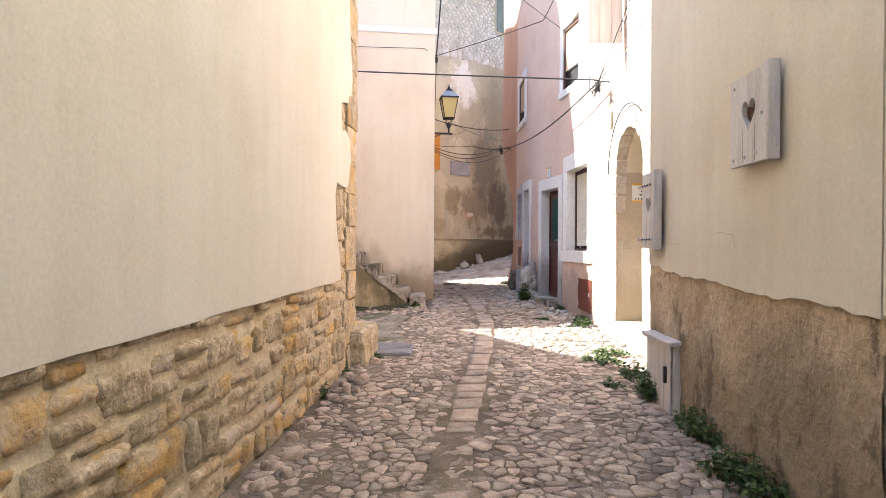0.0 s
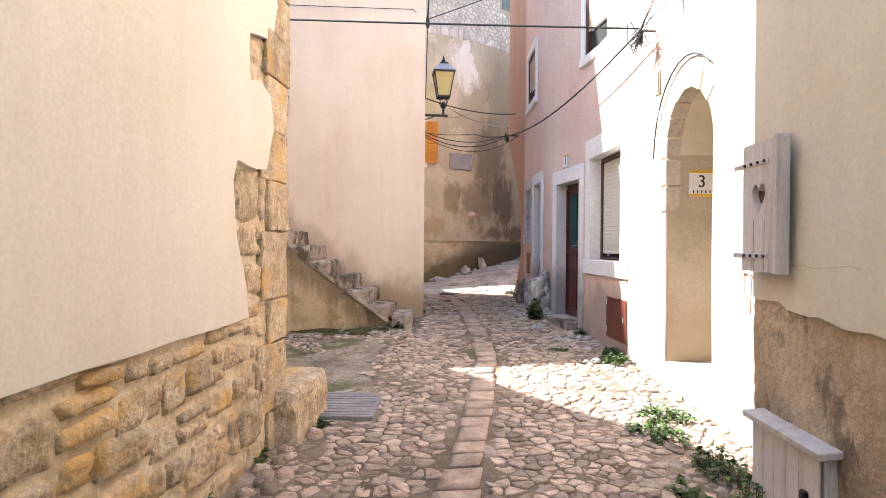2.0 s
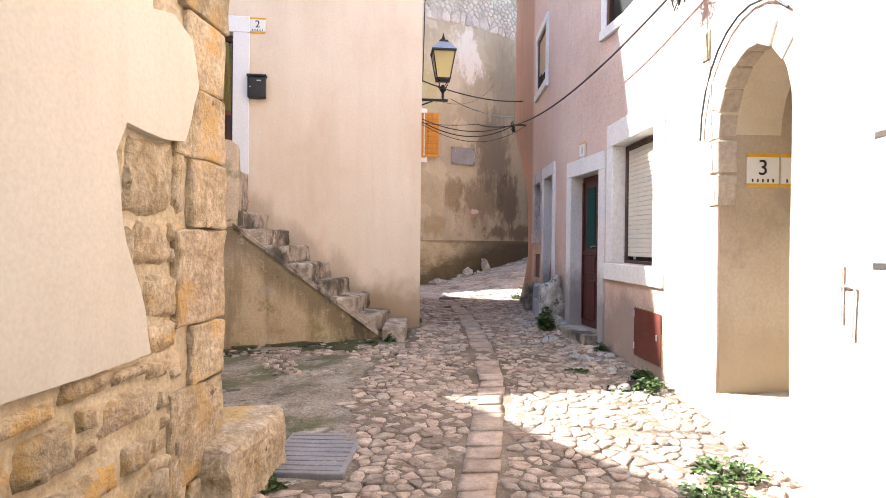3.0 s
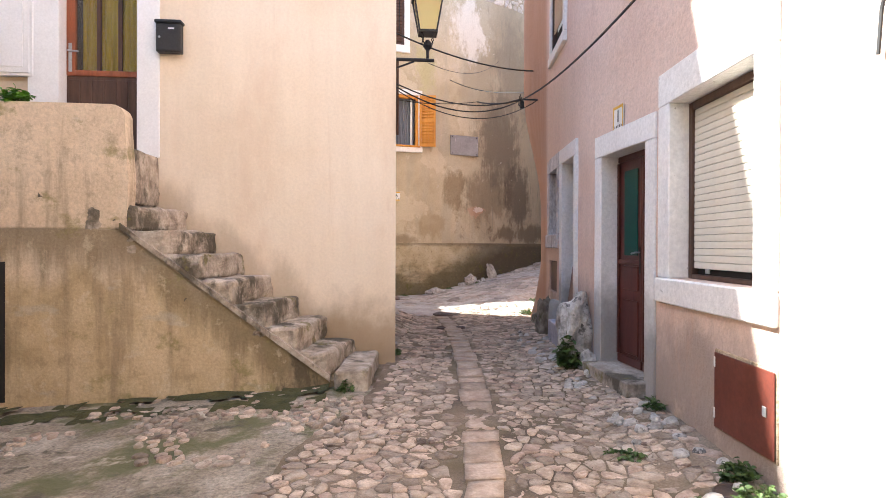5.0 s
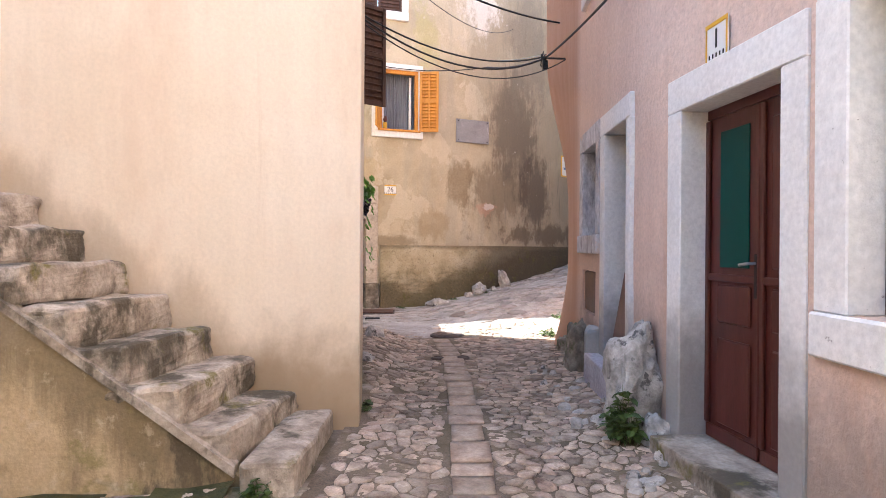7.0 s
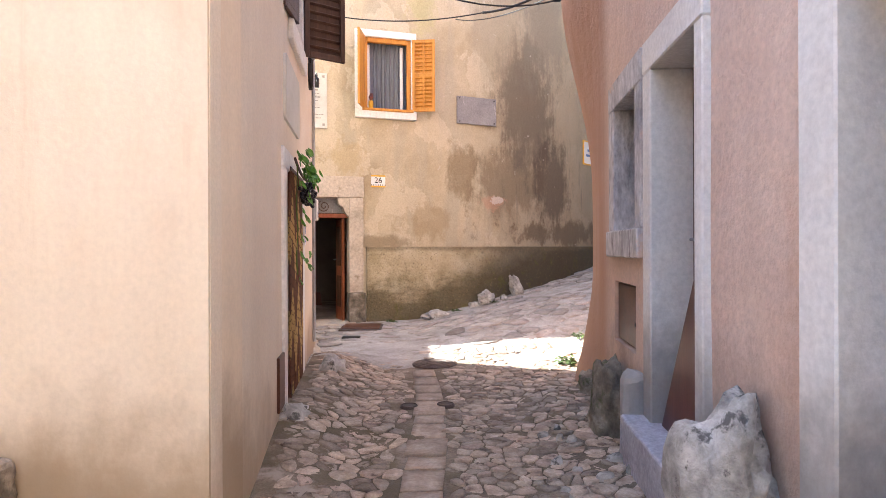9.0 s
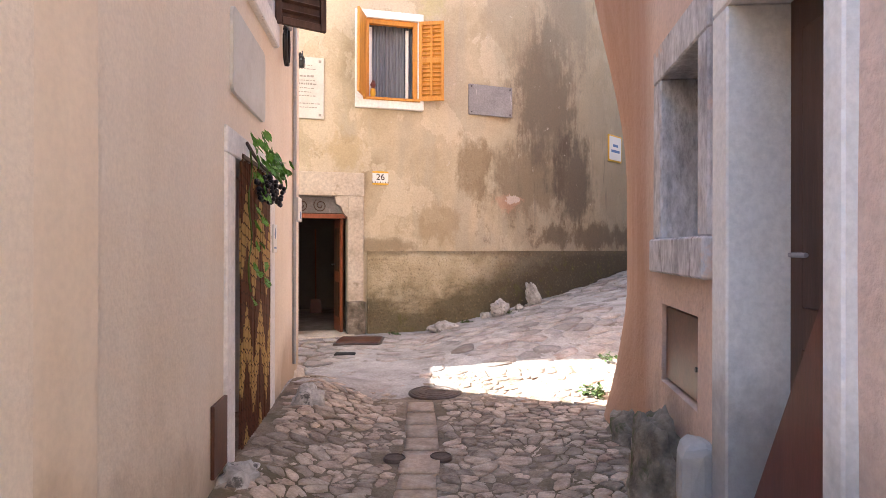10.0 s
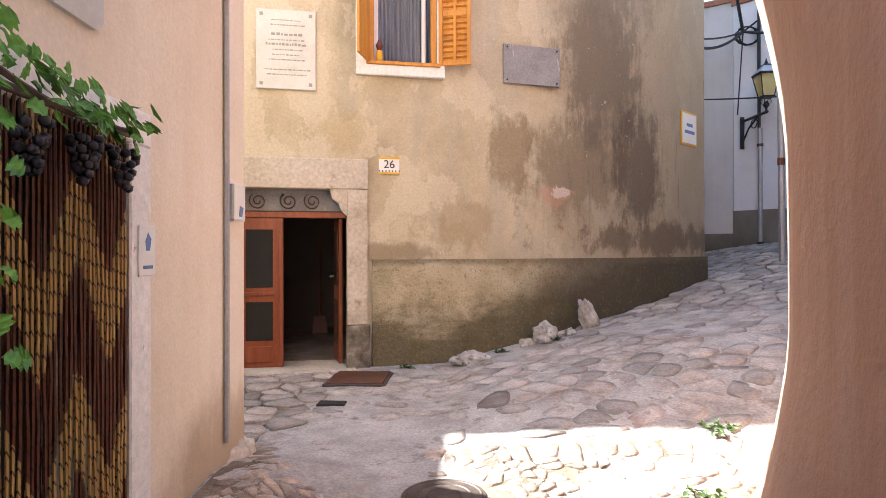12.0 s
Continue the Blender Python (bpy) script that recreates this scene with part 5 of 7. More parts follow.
surround("door_house_frame", pm, 0, 0.8, 2.63, 4.69, -0.3, 1.02, 2.63, 4.91, 0.3, "white painted door frame on the landing", sill=False, reveal="whitepaint")


def landing_door(m, w, h):
    t = thing("house_door", m, "brown wooden door with glass and a yellow curtain", "door")
    leaf = part("lower_panel", box(0, w, 0, 0.04, 0, h * 0.43, 0.004), M["brownwood"], t)
    for k in range(6):
        part("board", box(0.02 + k * (w - 0.04) / 6, 0.02 + (k + 1) * (w - 0.04) / 6 - 0.006, -0.008, -0.0005, 0.03, h * 0.41, 0.004), M["brownwood"], leaf)
    for x0, x1 in ((0, 0.09), (w * 0.40, w * 0.40 + 0.035), (w * 0.68, w * 0.68 + 0.035), (w - 0.05, w)):
        part("upright", box(x0, x1, -0.006, 0.045, h * 0.4305, h - 0.09, 0.004), M["redwood"] if x0 == 0 else M["brownwood"], t)
    part("top_rail", box(0, w, -0.006, 0.045, h - 0.0895, h, 0.004), M["brownwood"], t)
    part("mid_rail", box(0.0905, w - 0.0505, -0.01, 0.046, h * 0.43, h * 0.46, 0.004), M["redwood"], t)
    part("pane", box(0.085, w - 0.045, 0.022, 0.026, h * 0.45, h - 0.085, 0), M["glass"], t).visible_shadow = False
    bm = bmesh.new()
    rows = []
    for z in (h * 0.44, h * 0.7, h - 0.08):
        rows.append([bm.verts.new((0.13 + (w - 0.18) * i / 60, 0.085 + 0.02 * math.sin(i * 0.95) + 0.008 * math.sin(i * 0.37), z)) for i in range(61)])
    for r0, r1 in zip(rows, rows[1:]):
        for i in range(60):
            bm.faces.new((r0[i], r0[i + 1], r1[i + 1], r1[i]))
    part("curtain", bm, M["yellowcloth"], t, "yellow curtain with folds", True)
    pl = part("handle_plate", box(0.025, 0.06, -0.014, -0.0065, h * 0.45, h * 0.6, 0.002), M["zinc"], t)
    part("handle", tube([(0.042, -0.014, h * 0.555), (0.042, -0.055, h * 0.555), (0.15, -0.058, h * 0.55)], 0.010, 8), M["zinc"], pl)
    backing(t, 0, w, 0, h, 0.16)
    return t


landing_door(pm @ pose(0.012, 0.13, 2.632), 0.776, 2.04)
t = thing("letter_box", PINK_LINE.spot(-1.09, 12.41, 3.73), "black metal letter box on the pink wall", "letter box")
part("body", box(0, 0.25, -0.10, 0.0, 0, 0.3, 0.008), M["metal"], t)
part("lid", box(-0.012, 0.262, -0.115, 0.004, 0.30, 0.335, 0.008), M["metal"], t)
part("front_panel", box(0.015, 0.235, -0.106, -0.1005, 0.015, 0.285, 0.003), M["metal"], t)
part("slot_label", box(0.13, 0.19, -0.109, -0.1065, 0.235, 0.25, 0), M["plate"], t, "white name label")
part("lock", tube([(0.04, -0.1065, 0.15), (0.04, -0.114, 0.15)], 0.011, 8), M["zinc"], t)
number_plate(PINK_LINE.spot(-0.97, 12.41, 4.68), "2", 0.22, 0.22)
t = thing("white_window_shutter", PINK_LINE.spot(-3.2, 12.41, 3.45), "white louvred shutter closed over a window", "shutter")
part("leaf", box(0, 0.86, -0.03, 0.02, 0, 1.45, 0.006), M["whitepaint"], t)
part("frame", box(0.03, 0.83, -0.042, -0.0305, 0.03, 1.42, 0.006), M["whitepaint"], t)
part("panel", box(0.09, 0.77, -0.050, -0.0425, 0.09, 1.36, 0.006), M["whitepaint"], t)
t = thing("trim_band", PINK_LINE.spot(-4.0, 12.41, 5.88), "white painted string course", "trim", kind="structure")
part("band", box(0, 5.46, -0.03, 0.0, 0, 0.13, 0.01), M["whitepaint"], t)

# ---- the alley side of the pink house ----
vm = pose_y(ALLEY_LINE, 14.55, 0)
surround("door_bead_frame", vm, 0, 1.112, 0.5, 2.36, -0.17, 1.29, 0.45, 2.5, 0.35, "rough white door frame", sill=False)


def bead_curtain(m, x0, x1, z0, z1):
    t = thing("bead_curtain", m, "brown and gold bamboo bead curtain with a zigzag pattern", "curtain")
    part("rail", box(x0, x1, -0.012, 0.02, z1, z1 + 0.03, 0.004), M["brownwood"], t)
    r = random.Random(3)
    n = 62
    for i in range(n):
        x = x0 + 0.012 + (x1 - x0 - 0.024) * i / (n - 1)
        pts = []
        for k in range(13):
            f = k / 12
            pts.append((x + r.uniform(-0.002, 0.002) + 0.012 * math.sin(f * 3 + i) * f * f, r.uniform(-0.003, 0.003) + 0.012 * (i % 2), z1 - (z1 - z0) * f))
        part("strand", tube(pts, 0.0062, 5), M["beads"], t)
    return t


bead_curtain(vm @ pose(0, -0.02, 0), 0.16, 1.08, 0.56, 2.36)
# No room here, only a black sheet painted as the doorway's shade.
t = thing("doorway_black_sheet", vm @ pose(0, 0.36, 0), "black sheet for the unlit doorway behind the bead curtain", "doorway")
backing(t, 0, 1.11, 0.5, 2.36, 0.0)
t = thing("blank_plaque", pose_y(ALLEY_LINE, 14.5, 2.72, 0.0), "blank white stone plaque with rounded corners", "plaque")
r = 0.06
o = []
for cx, cz, a0 in ((0.94 - r, 0.5 - r, 0), (r, 0.5 - r, 90), (r, r, 180), (0.94 - r, r, 270)):
    o += [(cx + r * math.cos(radians(a0 + 22.5 * k)), cz + r * math.sin(radians(a0 + 22.5 * k))) for k in range(5)]
part("slab", prism(o, -0.02, 0.0), M["marble"], t)
t = thing("small_notice", pose_y(ALLEY_LINE, 15.7, 1.78, 0.024), "white notice with a blue mark", "notice")
part("sheet", box(0, 0.15, -0.008, 0.0, 0, 0.22, 0.002), M["plate"], t)
part("mark", prism([(0.06, 0.11), (0.09, 0.11), (0.105, 0.16), (0.075, 0.19), (0.05, 0.15)], -0.010, -0.0085), M["blueink"], t)
part("caption_bar", box(0.03, 0.12, -0.010, -0.0085, 0.03, 0.045, 0), M["blueink"], t)
t = thing("wall_conduit", pose_y(ALLEY_LINE, 16.86, 0.7), "thin grey conduit down the wall", "conduit")
part("pipe", tube([(0, -0.02, 0.0), (0.004, -0.02, 1.4), (0, -0.02, 3.3)], 0.018, 8), M["zinc"], t)
t = thing("door_bell", pose_y(ALLEY_LINE, 16.93, 2.08), "white bell box with a metal side", "bell")
part("box", box(0, 0.22, -0.05, 0, 0, 0.24, 0.006), M["plate"], t)
part("side_plate", box(-0.03, -0.001, -0.045, 0, 0.01, 0.23, 0.003), M["zinc"], t)
part("mark", prism([(0.08, 0.03), (0.14, 0.03), (0.17, 0.09), (0.1, 0.1)], -0.053, -0.0505), M["blueink"], t)
t = thing("low_hatch", pose_y(ALLEY_LINE, 14.13, 0.62), "rusty brown metal hatch low in the wall", "hatch")
part("leaf", box(0, 0.36, -0.02, 0.0, 0.0, 0.38, 0.004), M["rust"], t)
sm = pose_y(ALLEY_LINE, 14.95, 0)
surround("window_alley_frame", sm, 0, 0.80, 3.6, 4.9, -0.14, 0.94, 3.42, 5.05, 0.25, "white stone frame of a window above the alley")
bm_t = thing("window_alley", sm @ pose(0, 0.12, 3.6), "dark brown window behind open shutters", "window")
part("frame", box(0.01, 0.79, 0, 0.04, 0, 1.29, 0.004), M["brownwood"], bm_t)
part("pane", box(0.08, 0.72, -0.006, -0.0005, 0.08, 1.2, 0), M["dark"], bm_t)
louvre(sm @ pose(0.80, -0.04, 3.58, 0, 0, -62), 0.42, 1.3, "brownwood", "open brown louvred window shutter", slats=14, group="alley shutters")
louvre(sm @ pose(0.0, -0.04, 3.58, 0, 0, 172) @ pose(-0.0, 0, 0), 0.42, 1.3, "brownwood", "open brown louvred window shutter", slats=14, group="alley shutters")

# ---- the ochre house ----
dm = END_LINE.spot(*END_LINE.at(DOOR26[0])[0].xy, 0)
DW = DOOR26[1] - DOOR26[0]
t = thing("door_stone_frame", dm, "pale limestone door frame with shouldered corners", "stone frame", kind="structure")
part("lintel", rough_box(-0.24, DW + 0.25, -0.05, 0.2, 2.62, 2.98, 0.005, 2, 3, 0.012), M["lime"], t)
part("jamb", rough_box(DW, DW + 0.24, -0.05, 0.3, 1.0, 2.618, 0.005, 3, 5, 0.012), M["lime"], t)
part("jamb", rough_box(-0.24, 0.0, -0.05, 0.3, 0.4, 2.618, 0.005, 3, 6, 0.012), M["lime"], t)
part("jamb_foot", rough_box(DW - 0.01, DW + 0.27, -0.09, 0.3, 0.35, 0.995, 0.006, 3, 8, 0.015), M["darkrock"], t)
part("shoulder", prism([(DW, 2.62), (DW, 2.3), (DW - 0.03, 2.32), (DW - 0.07, 2.37), (DW - 0.1, 2.46), (DW - 0.17, 2.5), (DW - 0.2, 2.62)], -0.03, 0.2), M["lime"], t)
part("threshold", rough_box(-0.3, DW + 0.1, -0.22, 0.5, 0.28, 0.5, 0.008, 3, 10, 0.012), M["lime"], t)


def door_26(m, w):
    t = thing("open_door", m, "red-brown wooden double door, one leaf standing open", "door")
    part("transom", box(0, w, 0.0, 0.06, 1.80, 1.87, 0.006), M["redwood"], t)
    part("fanlight_glass", box(0, w - 0.02, 0.045, 0.05, 1.871, 2.135, 0), M["plaque"], t, "dusty dark fanlight")
    g = part("fanlight_grille", box(0.01, w - 0.03, 0.005, 0.02, 1.871, 1.885, 0.002), M["brownwood"], t, "wrought iron scrolls")
    for cx in (w * 0.18, w * 0.46, w * 0.68):
        pts = []
        for k in range(26):
            a = k * 0.42
            rr = 0.105 * (1 - k / 32)
            pts.append((cx + rr * math.cos(a + 2.2), 0.012, 2.0 + rr * math.sin(a + 2.2)))
        part("scroll", tube(pts, 0.008, 5), M["brownwood"], g)
    leaf_w = w * 0.41
    leaf = part("leaf", box(0, leaf_w, 0.01, 0.055, 0.02, 1.795, 0.004), M["redwood"], t)
    for z0, z1, mm in ((0.34, 0.80, "dark"), (0.97, 1.66, "dark"), (0.08, 0.27, "redwood")):
        part("panel", box(0.09, leaf_w - 0.12, 0.004 if mm == "dark" else -0.004, 0.0095, z0, z1, 0.004), M[mm], leaf, "dark glass panel" if mm == "dark" else "")
    part("moulding", box(0.07, leaf_w - 0.10, -0.012, 0.0095, 0.87, 0.92, 0.008), M["redwood"], leaf)
    part("edge_strip", box(leaf_w - 0.05, leaf_w, -0.02, 0.0095, 0.02, 1.795, 0.006), M["redwood"], leaf)
    op = part("open_leaf", box(0, 0.46, 0, 0.045, 0.02, 1.795, 0.004), M["redwood"], t)
    op.matrix_basis = pose(w - 0.05, 0.08, 0, 0, 0, 97)
    for z0, z1 in ((0.25, 0.8), (0.97, 1.66)):
        part("panel", box(0.08, 0.38, 0.0455, 0.055, z0, z1, 0.006), M["brownwood"], op)
    part("handle", tube([(0.40, 0.045, 1.08), (0.40, 0.1, 1.08), (0.31, 0.1, 1.07)], 0.009, 6), M["zinc"], op)
    return t


door_26(dm @ pose(0.0, 0.12, 0.5) @ pose(0, 0, -0.02), DW)
# Dark wall and floor colours stand in for the hall's lack of light.
t = thing("hallway", dm, "hallway behind the open door, coloured dark for its shade", "hallway", kind="structure")
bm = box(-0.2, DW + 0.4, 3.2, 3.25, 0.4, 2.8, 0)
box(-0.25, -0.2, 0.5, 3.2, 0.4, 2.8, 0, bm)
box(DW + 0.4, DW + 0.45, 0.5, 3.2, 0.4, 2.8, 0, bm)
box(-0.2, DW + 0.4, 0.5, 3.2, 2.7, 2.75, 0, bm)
part("hall_wall", bm, plain("hall_shade_render", (0.16, 0.13, 0.11), 0.9), t)
part("hall_floor", box(-0.2, DW + 0.4, 0.5, 3.2, 0.42, 0.47, 0), plain("hall_shade_tile", (0.14, 0.10, 0.08), 0.5), t)
t = thing("hall_broom", dm @ pose(DW * 0.72, 2.6, 0.47, -8, 0, 0), "long-handled broom leaning in the hallway", "broom")
part("stick", tube([(0, 0, 0.3), (0, 0, 1.75)], 0.014, 6), M["redwood"], t)
part("brush", prism([(-0.13, 0.0), (0.13, 0.0), (0.09, 0.36), (-0.09, 0.36)], -0.03, 0.03), M["redmetal"], t, "red brush head")

number_plate(pose_x(END_LINE, 1.42 + 0.1, 2.81), "26", 0.25, 0.21, 7)
wx = hole_x(END_LINE, 1.27, 2.10, 0, 0)
wm = END_LINE.spot(*END_LINE.at(wx[0])[0].xy, 0)
WW = wx[1] - wx[0]
surround("window_orange_frame", wm, 0, WW, 4.16, 5.42, -0.14, WW + 0.08, 4.0, 5.53, 0.3, "rough white surround of the orange window")


def orange_window(m, w, h):
    t = thing("orange_window", m, "open window with an orange wooden frame and grey curtain", "window")
    for x0, x1 in ((0, 0.07), (w - 0.07, w)):
        part("frame_side", box(x0, x1, 0, 0.08, 0, h, 0.005), M["orange"], t)
    part("frame_head", box(0.0705, w - 0.0705, 0, 0.08, h - 0.08, h, 0.005), M["orange"], t)
    part("frame_sill", box(-0.03, w + 0.03, -0.09, 0.08, -0.045, -0.001, 0.006), M["orange"], t)
    sash = part("open_sash", box(0, 0.05, 0, 0.035, 0.02, h - 0.1, 0.004), M["whitepaint"], t, "white sash standing open")
    sash.matrix_basis = pose(w - 0.17, 0.12, 0)
    sash2 = part("open_sash", box(0, 0.05, 0, 0.035, 0.02, h - 0.1, 0.004), M["whitepaint"], t)
    sash2.matrix_basis = pose(0.075, 0.1, 0)
    bm = bmesh.new()
    rows = [[bm.verts.new((0.05 + (w - 0.1) * i / 90, 0.2 + 0.018 * math.sin(i * 1.1) + 0.01 * math.sin(i * 0.41), z)) for i in range(91)] for z in (0, h)]
    for i in range(90):
        bm.faces.new((rows[0][i], rows[0][i + 1], rows[1][i + 1], rows[1][i]))
    part("curtain", bm, M["greycloth"], t, "grey pleated curtain", True)
    backing(t, 0, w, 0, h, 0.3)
    return t


orange_window(wm @ pose(0.012, 0.02, 4.17), WW - 0.024, 1.24)
louvre(wm @ pose(WW + 0.0, -0.03, 4.15, 0, 0, -22), 0.40, 1.26, "orange", "open orange louvred wooden shutter", slats=16, group="orange shutters")
louvre(wm @ pose(0.0, -0.03, 4.15, 0, 0, -112), 0.40, 1.26, "orange", "open orange louvred wooden shutter", slats=16, group="orange shutters")
t = thing("sill_figurine_pot", wm @ pose(0.14, -0.02, 4.16), "small coloured flower pot on the window sill", "pot")
part("pot", tube([(0, 0.02, 0), (0, 0.02, 0.08), (0, 0.02, 0.14)], [0.035, 0.045, 0.04], 9), M["yellow"], t)
part("bloom", tube([(0, 0.02, 0.14), (0, 0.02, 0.2), (0.01, 0.02, 0.27)], [0.02, 0.045, 0.02], 7), M["redmetal"], t)

ux = hole_x(END_LINE, 0.75, 1.75, 0, 0)
um = END_LINE.spot(*END_LINE.at(ux[0])[0].xy, 0)
UW = ux[1] - ux[0]
surround("window_upper_frame", um, 0, UW, 6.6, 7.9, -0.12, UW + 0.12, 6.42, 8.05, 0.3, "white surround of an upper window")
for k in range(2):
    louvre(um @ pose(0.01 + k * UW / 2, 0.04, 6.6), UW / 2 - 0.015, 1.29, "brownwood", "closed brown louvred shutter", slats=16, group="upper shutters")
gx = hole_x(END_LINE, 4.75, 5.4, 0, 0)
gm = END_LINE.spot(*END_LINE.at(gx[0])[0].xy, 0)
louvre(gm @ pose(0.0, -0.04, 9.5), gx[1] - gx[0], 1.25, "greengrey", "closed grey-green louvred shutter high up", slats=16)
wp = END_LINE.spot(0.04, 20.0, 3.78, 0.0)
t = thing("inscribed_plaque", wp, "white stone plaque with faded lettering", "plaque")
part("slab", box(0, 0.68, -0.03, 0, 0, 0.93, 0.006), M["marble"], t)
r = random.Random(8)
for k in range(12):
    z = 0.80 - k * 0.058
    w = r.uniform(0.30, 0.5) if k not in (2, 5) else 0.46
    hh = 0.034 if k in (3, 5) else 0.016
    if k in (2, 9):
        continue
    bm = bmesh.new()
    x = 0.34 - w / 2
    while x < 0.34 + w / 2:
        d = r.uniform(0.012, 0.05)
        box(x, x + d, -0.0325, -0.0302, z, z + hh * r.uniform(0.6, 1), 0, bm)
        x += d + 0.012
    part("worn_lettering", bm, M["faintink"], t)
for cx in (0.04, 0.60):
    for cz in (0.04, 0.85):
        part("corner_mark", box(cx, cx + 0.04, -0.0325, -0.0302, cz, cz + 0.04, 0), M["faintink"], t)
gp = pose_x(END_LINE, 2.93, 4.02)
t = thing("grey_plaque", gp, "grey slate plaque with worn surface and bolts", "plaque")
part("slab", box(-0.02, 0.78, -0.03, 0.0, 0, 0.5, 0.006), M["plaque"], t)
for x in (0.03, 0.73):
    for z in (0.04, 0.46):
        part("bolt", tube([(x, -0.03, z), (x, -0.04, z)], 0.012, 7), M["metal"], t)
sp = pose_x(END_LINE, 5.72, 3.55)
t = thing("street_sign", sp, "white enamel street sign with a yellow edge", "sign")
part("edge", box(-0.02, 0.52, -0.02, 0.0, -0.02, 0.50, 0.003), M["yellow"], t)
part("plate", box(0.01, 0.49, -0.026, -0.0205, 0.01, 0.47, 0.003), M["plate"], t)
for z, w in ((0.27, 0.2), (0.16, 0.34)):
    part("lettering_bar", box(0.25 - w / 2, 0.25 + w / 2, -0.029, -0.0265, z, z + 0.05, 0), M["blueink"], t)


# ---- street lamps and cables ----
def lantern(m, label):
    """A four-sided street lantern; its foot is at the origin."""
    t = thing("street_lantern", m, label, "street lamp", "street lanterns")

    def frustum(z0, z1, a, b, inset=0.0):
        bm = bmesh.new()
        lo = [bm.verts.new((x * a, y * a, z0)) for x, y in ((-1, -1), (1, -1), (1, 1), (-1, 1))]
        hi = [bm.verts.new((x * b, y * b, z1)) for x, y in ((-1, -1), (1, -1), (1, 1), (-1, 1))]
        bm.faces.new(lo[::-1])
        bm.faces.new(hi)
        for i in range(4):
            bm.faces.new((lo[i], lo[(i + 1) % 4], hi[(i + 1) % 4], hi[i]))
        return bm

    part("stem", tube([(0, 0, -0.05), (0, 0, 0.05), (0, 0, 0.1), (0, 0, 0.14), (0, 0, 0.18)], [0.02, 0.022, 0.06, 0.05, 0.02], 10), M["metal"], t)
    for x, y in ((-1, -1), (1, -1), (1, 1), (-1, 1)):
        part("scroll_arm", tube([(x * 0.02, y * 0.02, 0.1), (x * 0.07, y * 0.07, 0.16), (x * 0.05, y * 0.05, 0.21), (x * 0.095, y * 0.095, 0.27)], 0.008, 5), M["metal"], t)
        part("corner_bar", tube([(x * 0.105, y * 0.105, 0.27), (x * 0.18, y * 0.18, 0.70)], 0.011, 5), M["metal"], t)
    part("base_ring", frustum(0.25, 0.275, 0.115, 0.118), M["metal"], t)
    part("glass", frustum(0.28, 0.69, 0.098, 0.168), M["amber"], t, "amber glass").visible_shadow = False
    part("top_ring", frustum(0.695, 0.72, 0.195, 0.2), M["metal"], t)
    part("hood", frustum(0.72, 0.86, 0.2, 0.08), M["zinc"], t, "pale metal hood")
    part("vent", frustum(0.861, 0.90, 0.085, 0.06), M["metal"], t)
    part("finial", tube([(0, 0, 0.9), (0, 0, 0.93), (0, 0, 0.96), (0, 0, 1.02)], [0.02, 0.035, 0.02, 0.006], 8), M["metal"], t)
    return t


LX, LY, LZ = 1.82, 13.2, 4.07
lantern(pose(LX, LY, LZ), "black four-sided street lantern with amber glass")
t = thing("lamp_bracket", pose(1.35, 13.2, 3.98), "black iron lamp bracket fixed to the house wall", "bracket")
part("arm", tube([(-0.02, 0, 0.02), (0.55, 0, 0.02)], 0.022, 8), M["metal"], t)
part("brace", tube([(0.0, 0, -0.12), (0.15, 0, -0.06), (0.3, 0, 0.0)], 0.012, 6), M["metal"], t)
part("wall_plate", box(-0.03, 0.0, -0.06, 0.06, -0.16, 0.08, 0.004), M["metal"], t)


def cable(points, radius, label="thin black overhead cable strung between houses"):
    t = thing("cable", Matrix.Translation(points[0]), label, "cable", "overhead cables")
    p0 = Vector(points[0])
    part("wire", tube([Vector(p) - p0 for p in points], radius, 5), M["cable"], t)
    return t


JL, JR, BR = Vector((1.47, 12.6, 5.52)), Vector((3.46, 15.2, 4.04)), Vector((3.28, 8.2, 3.86))
r = random.Random(12)
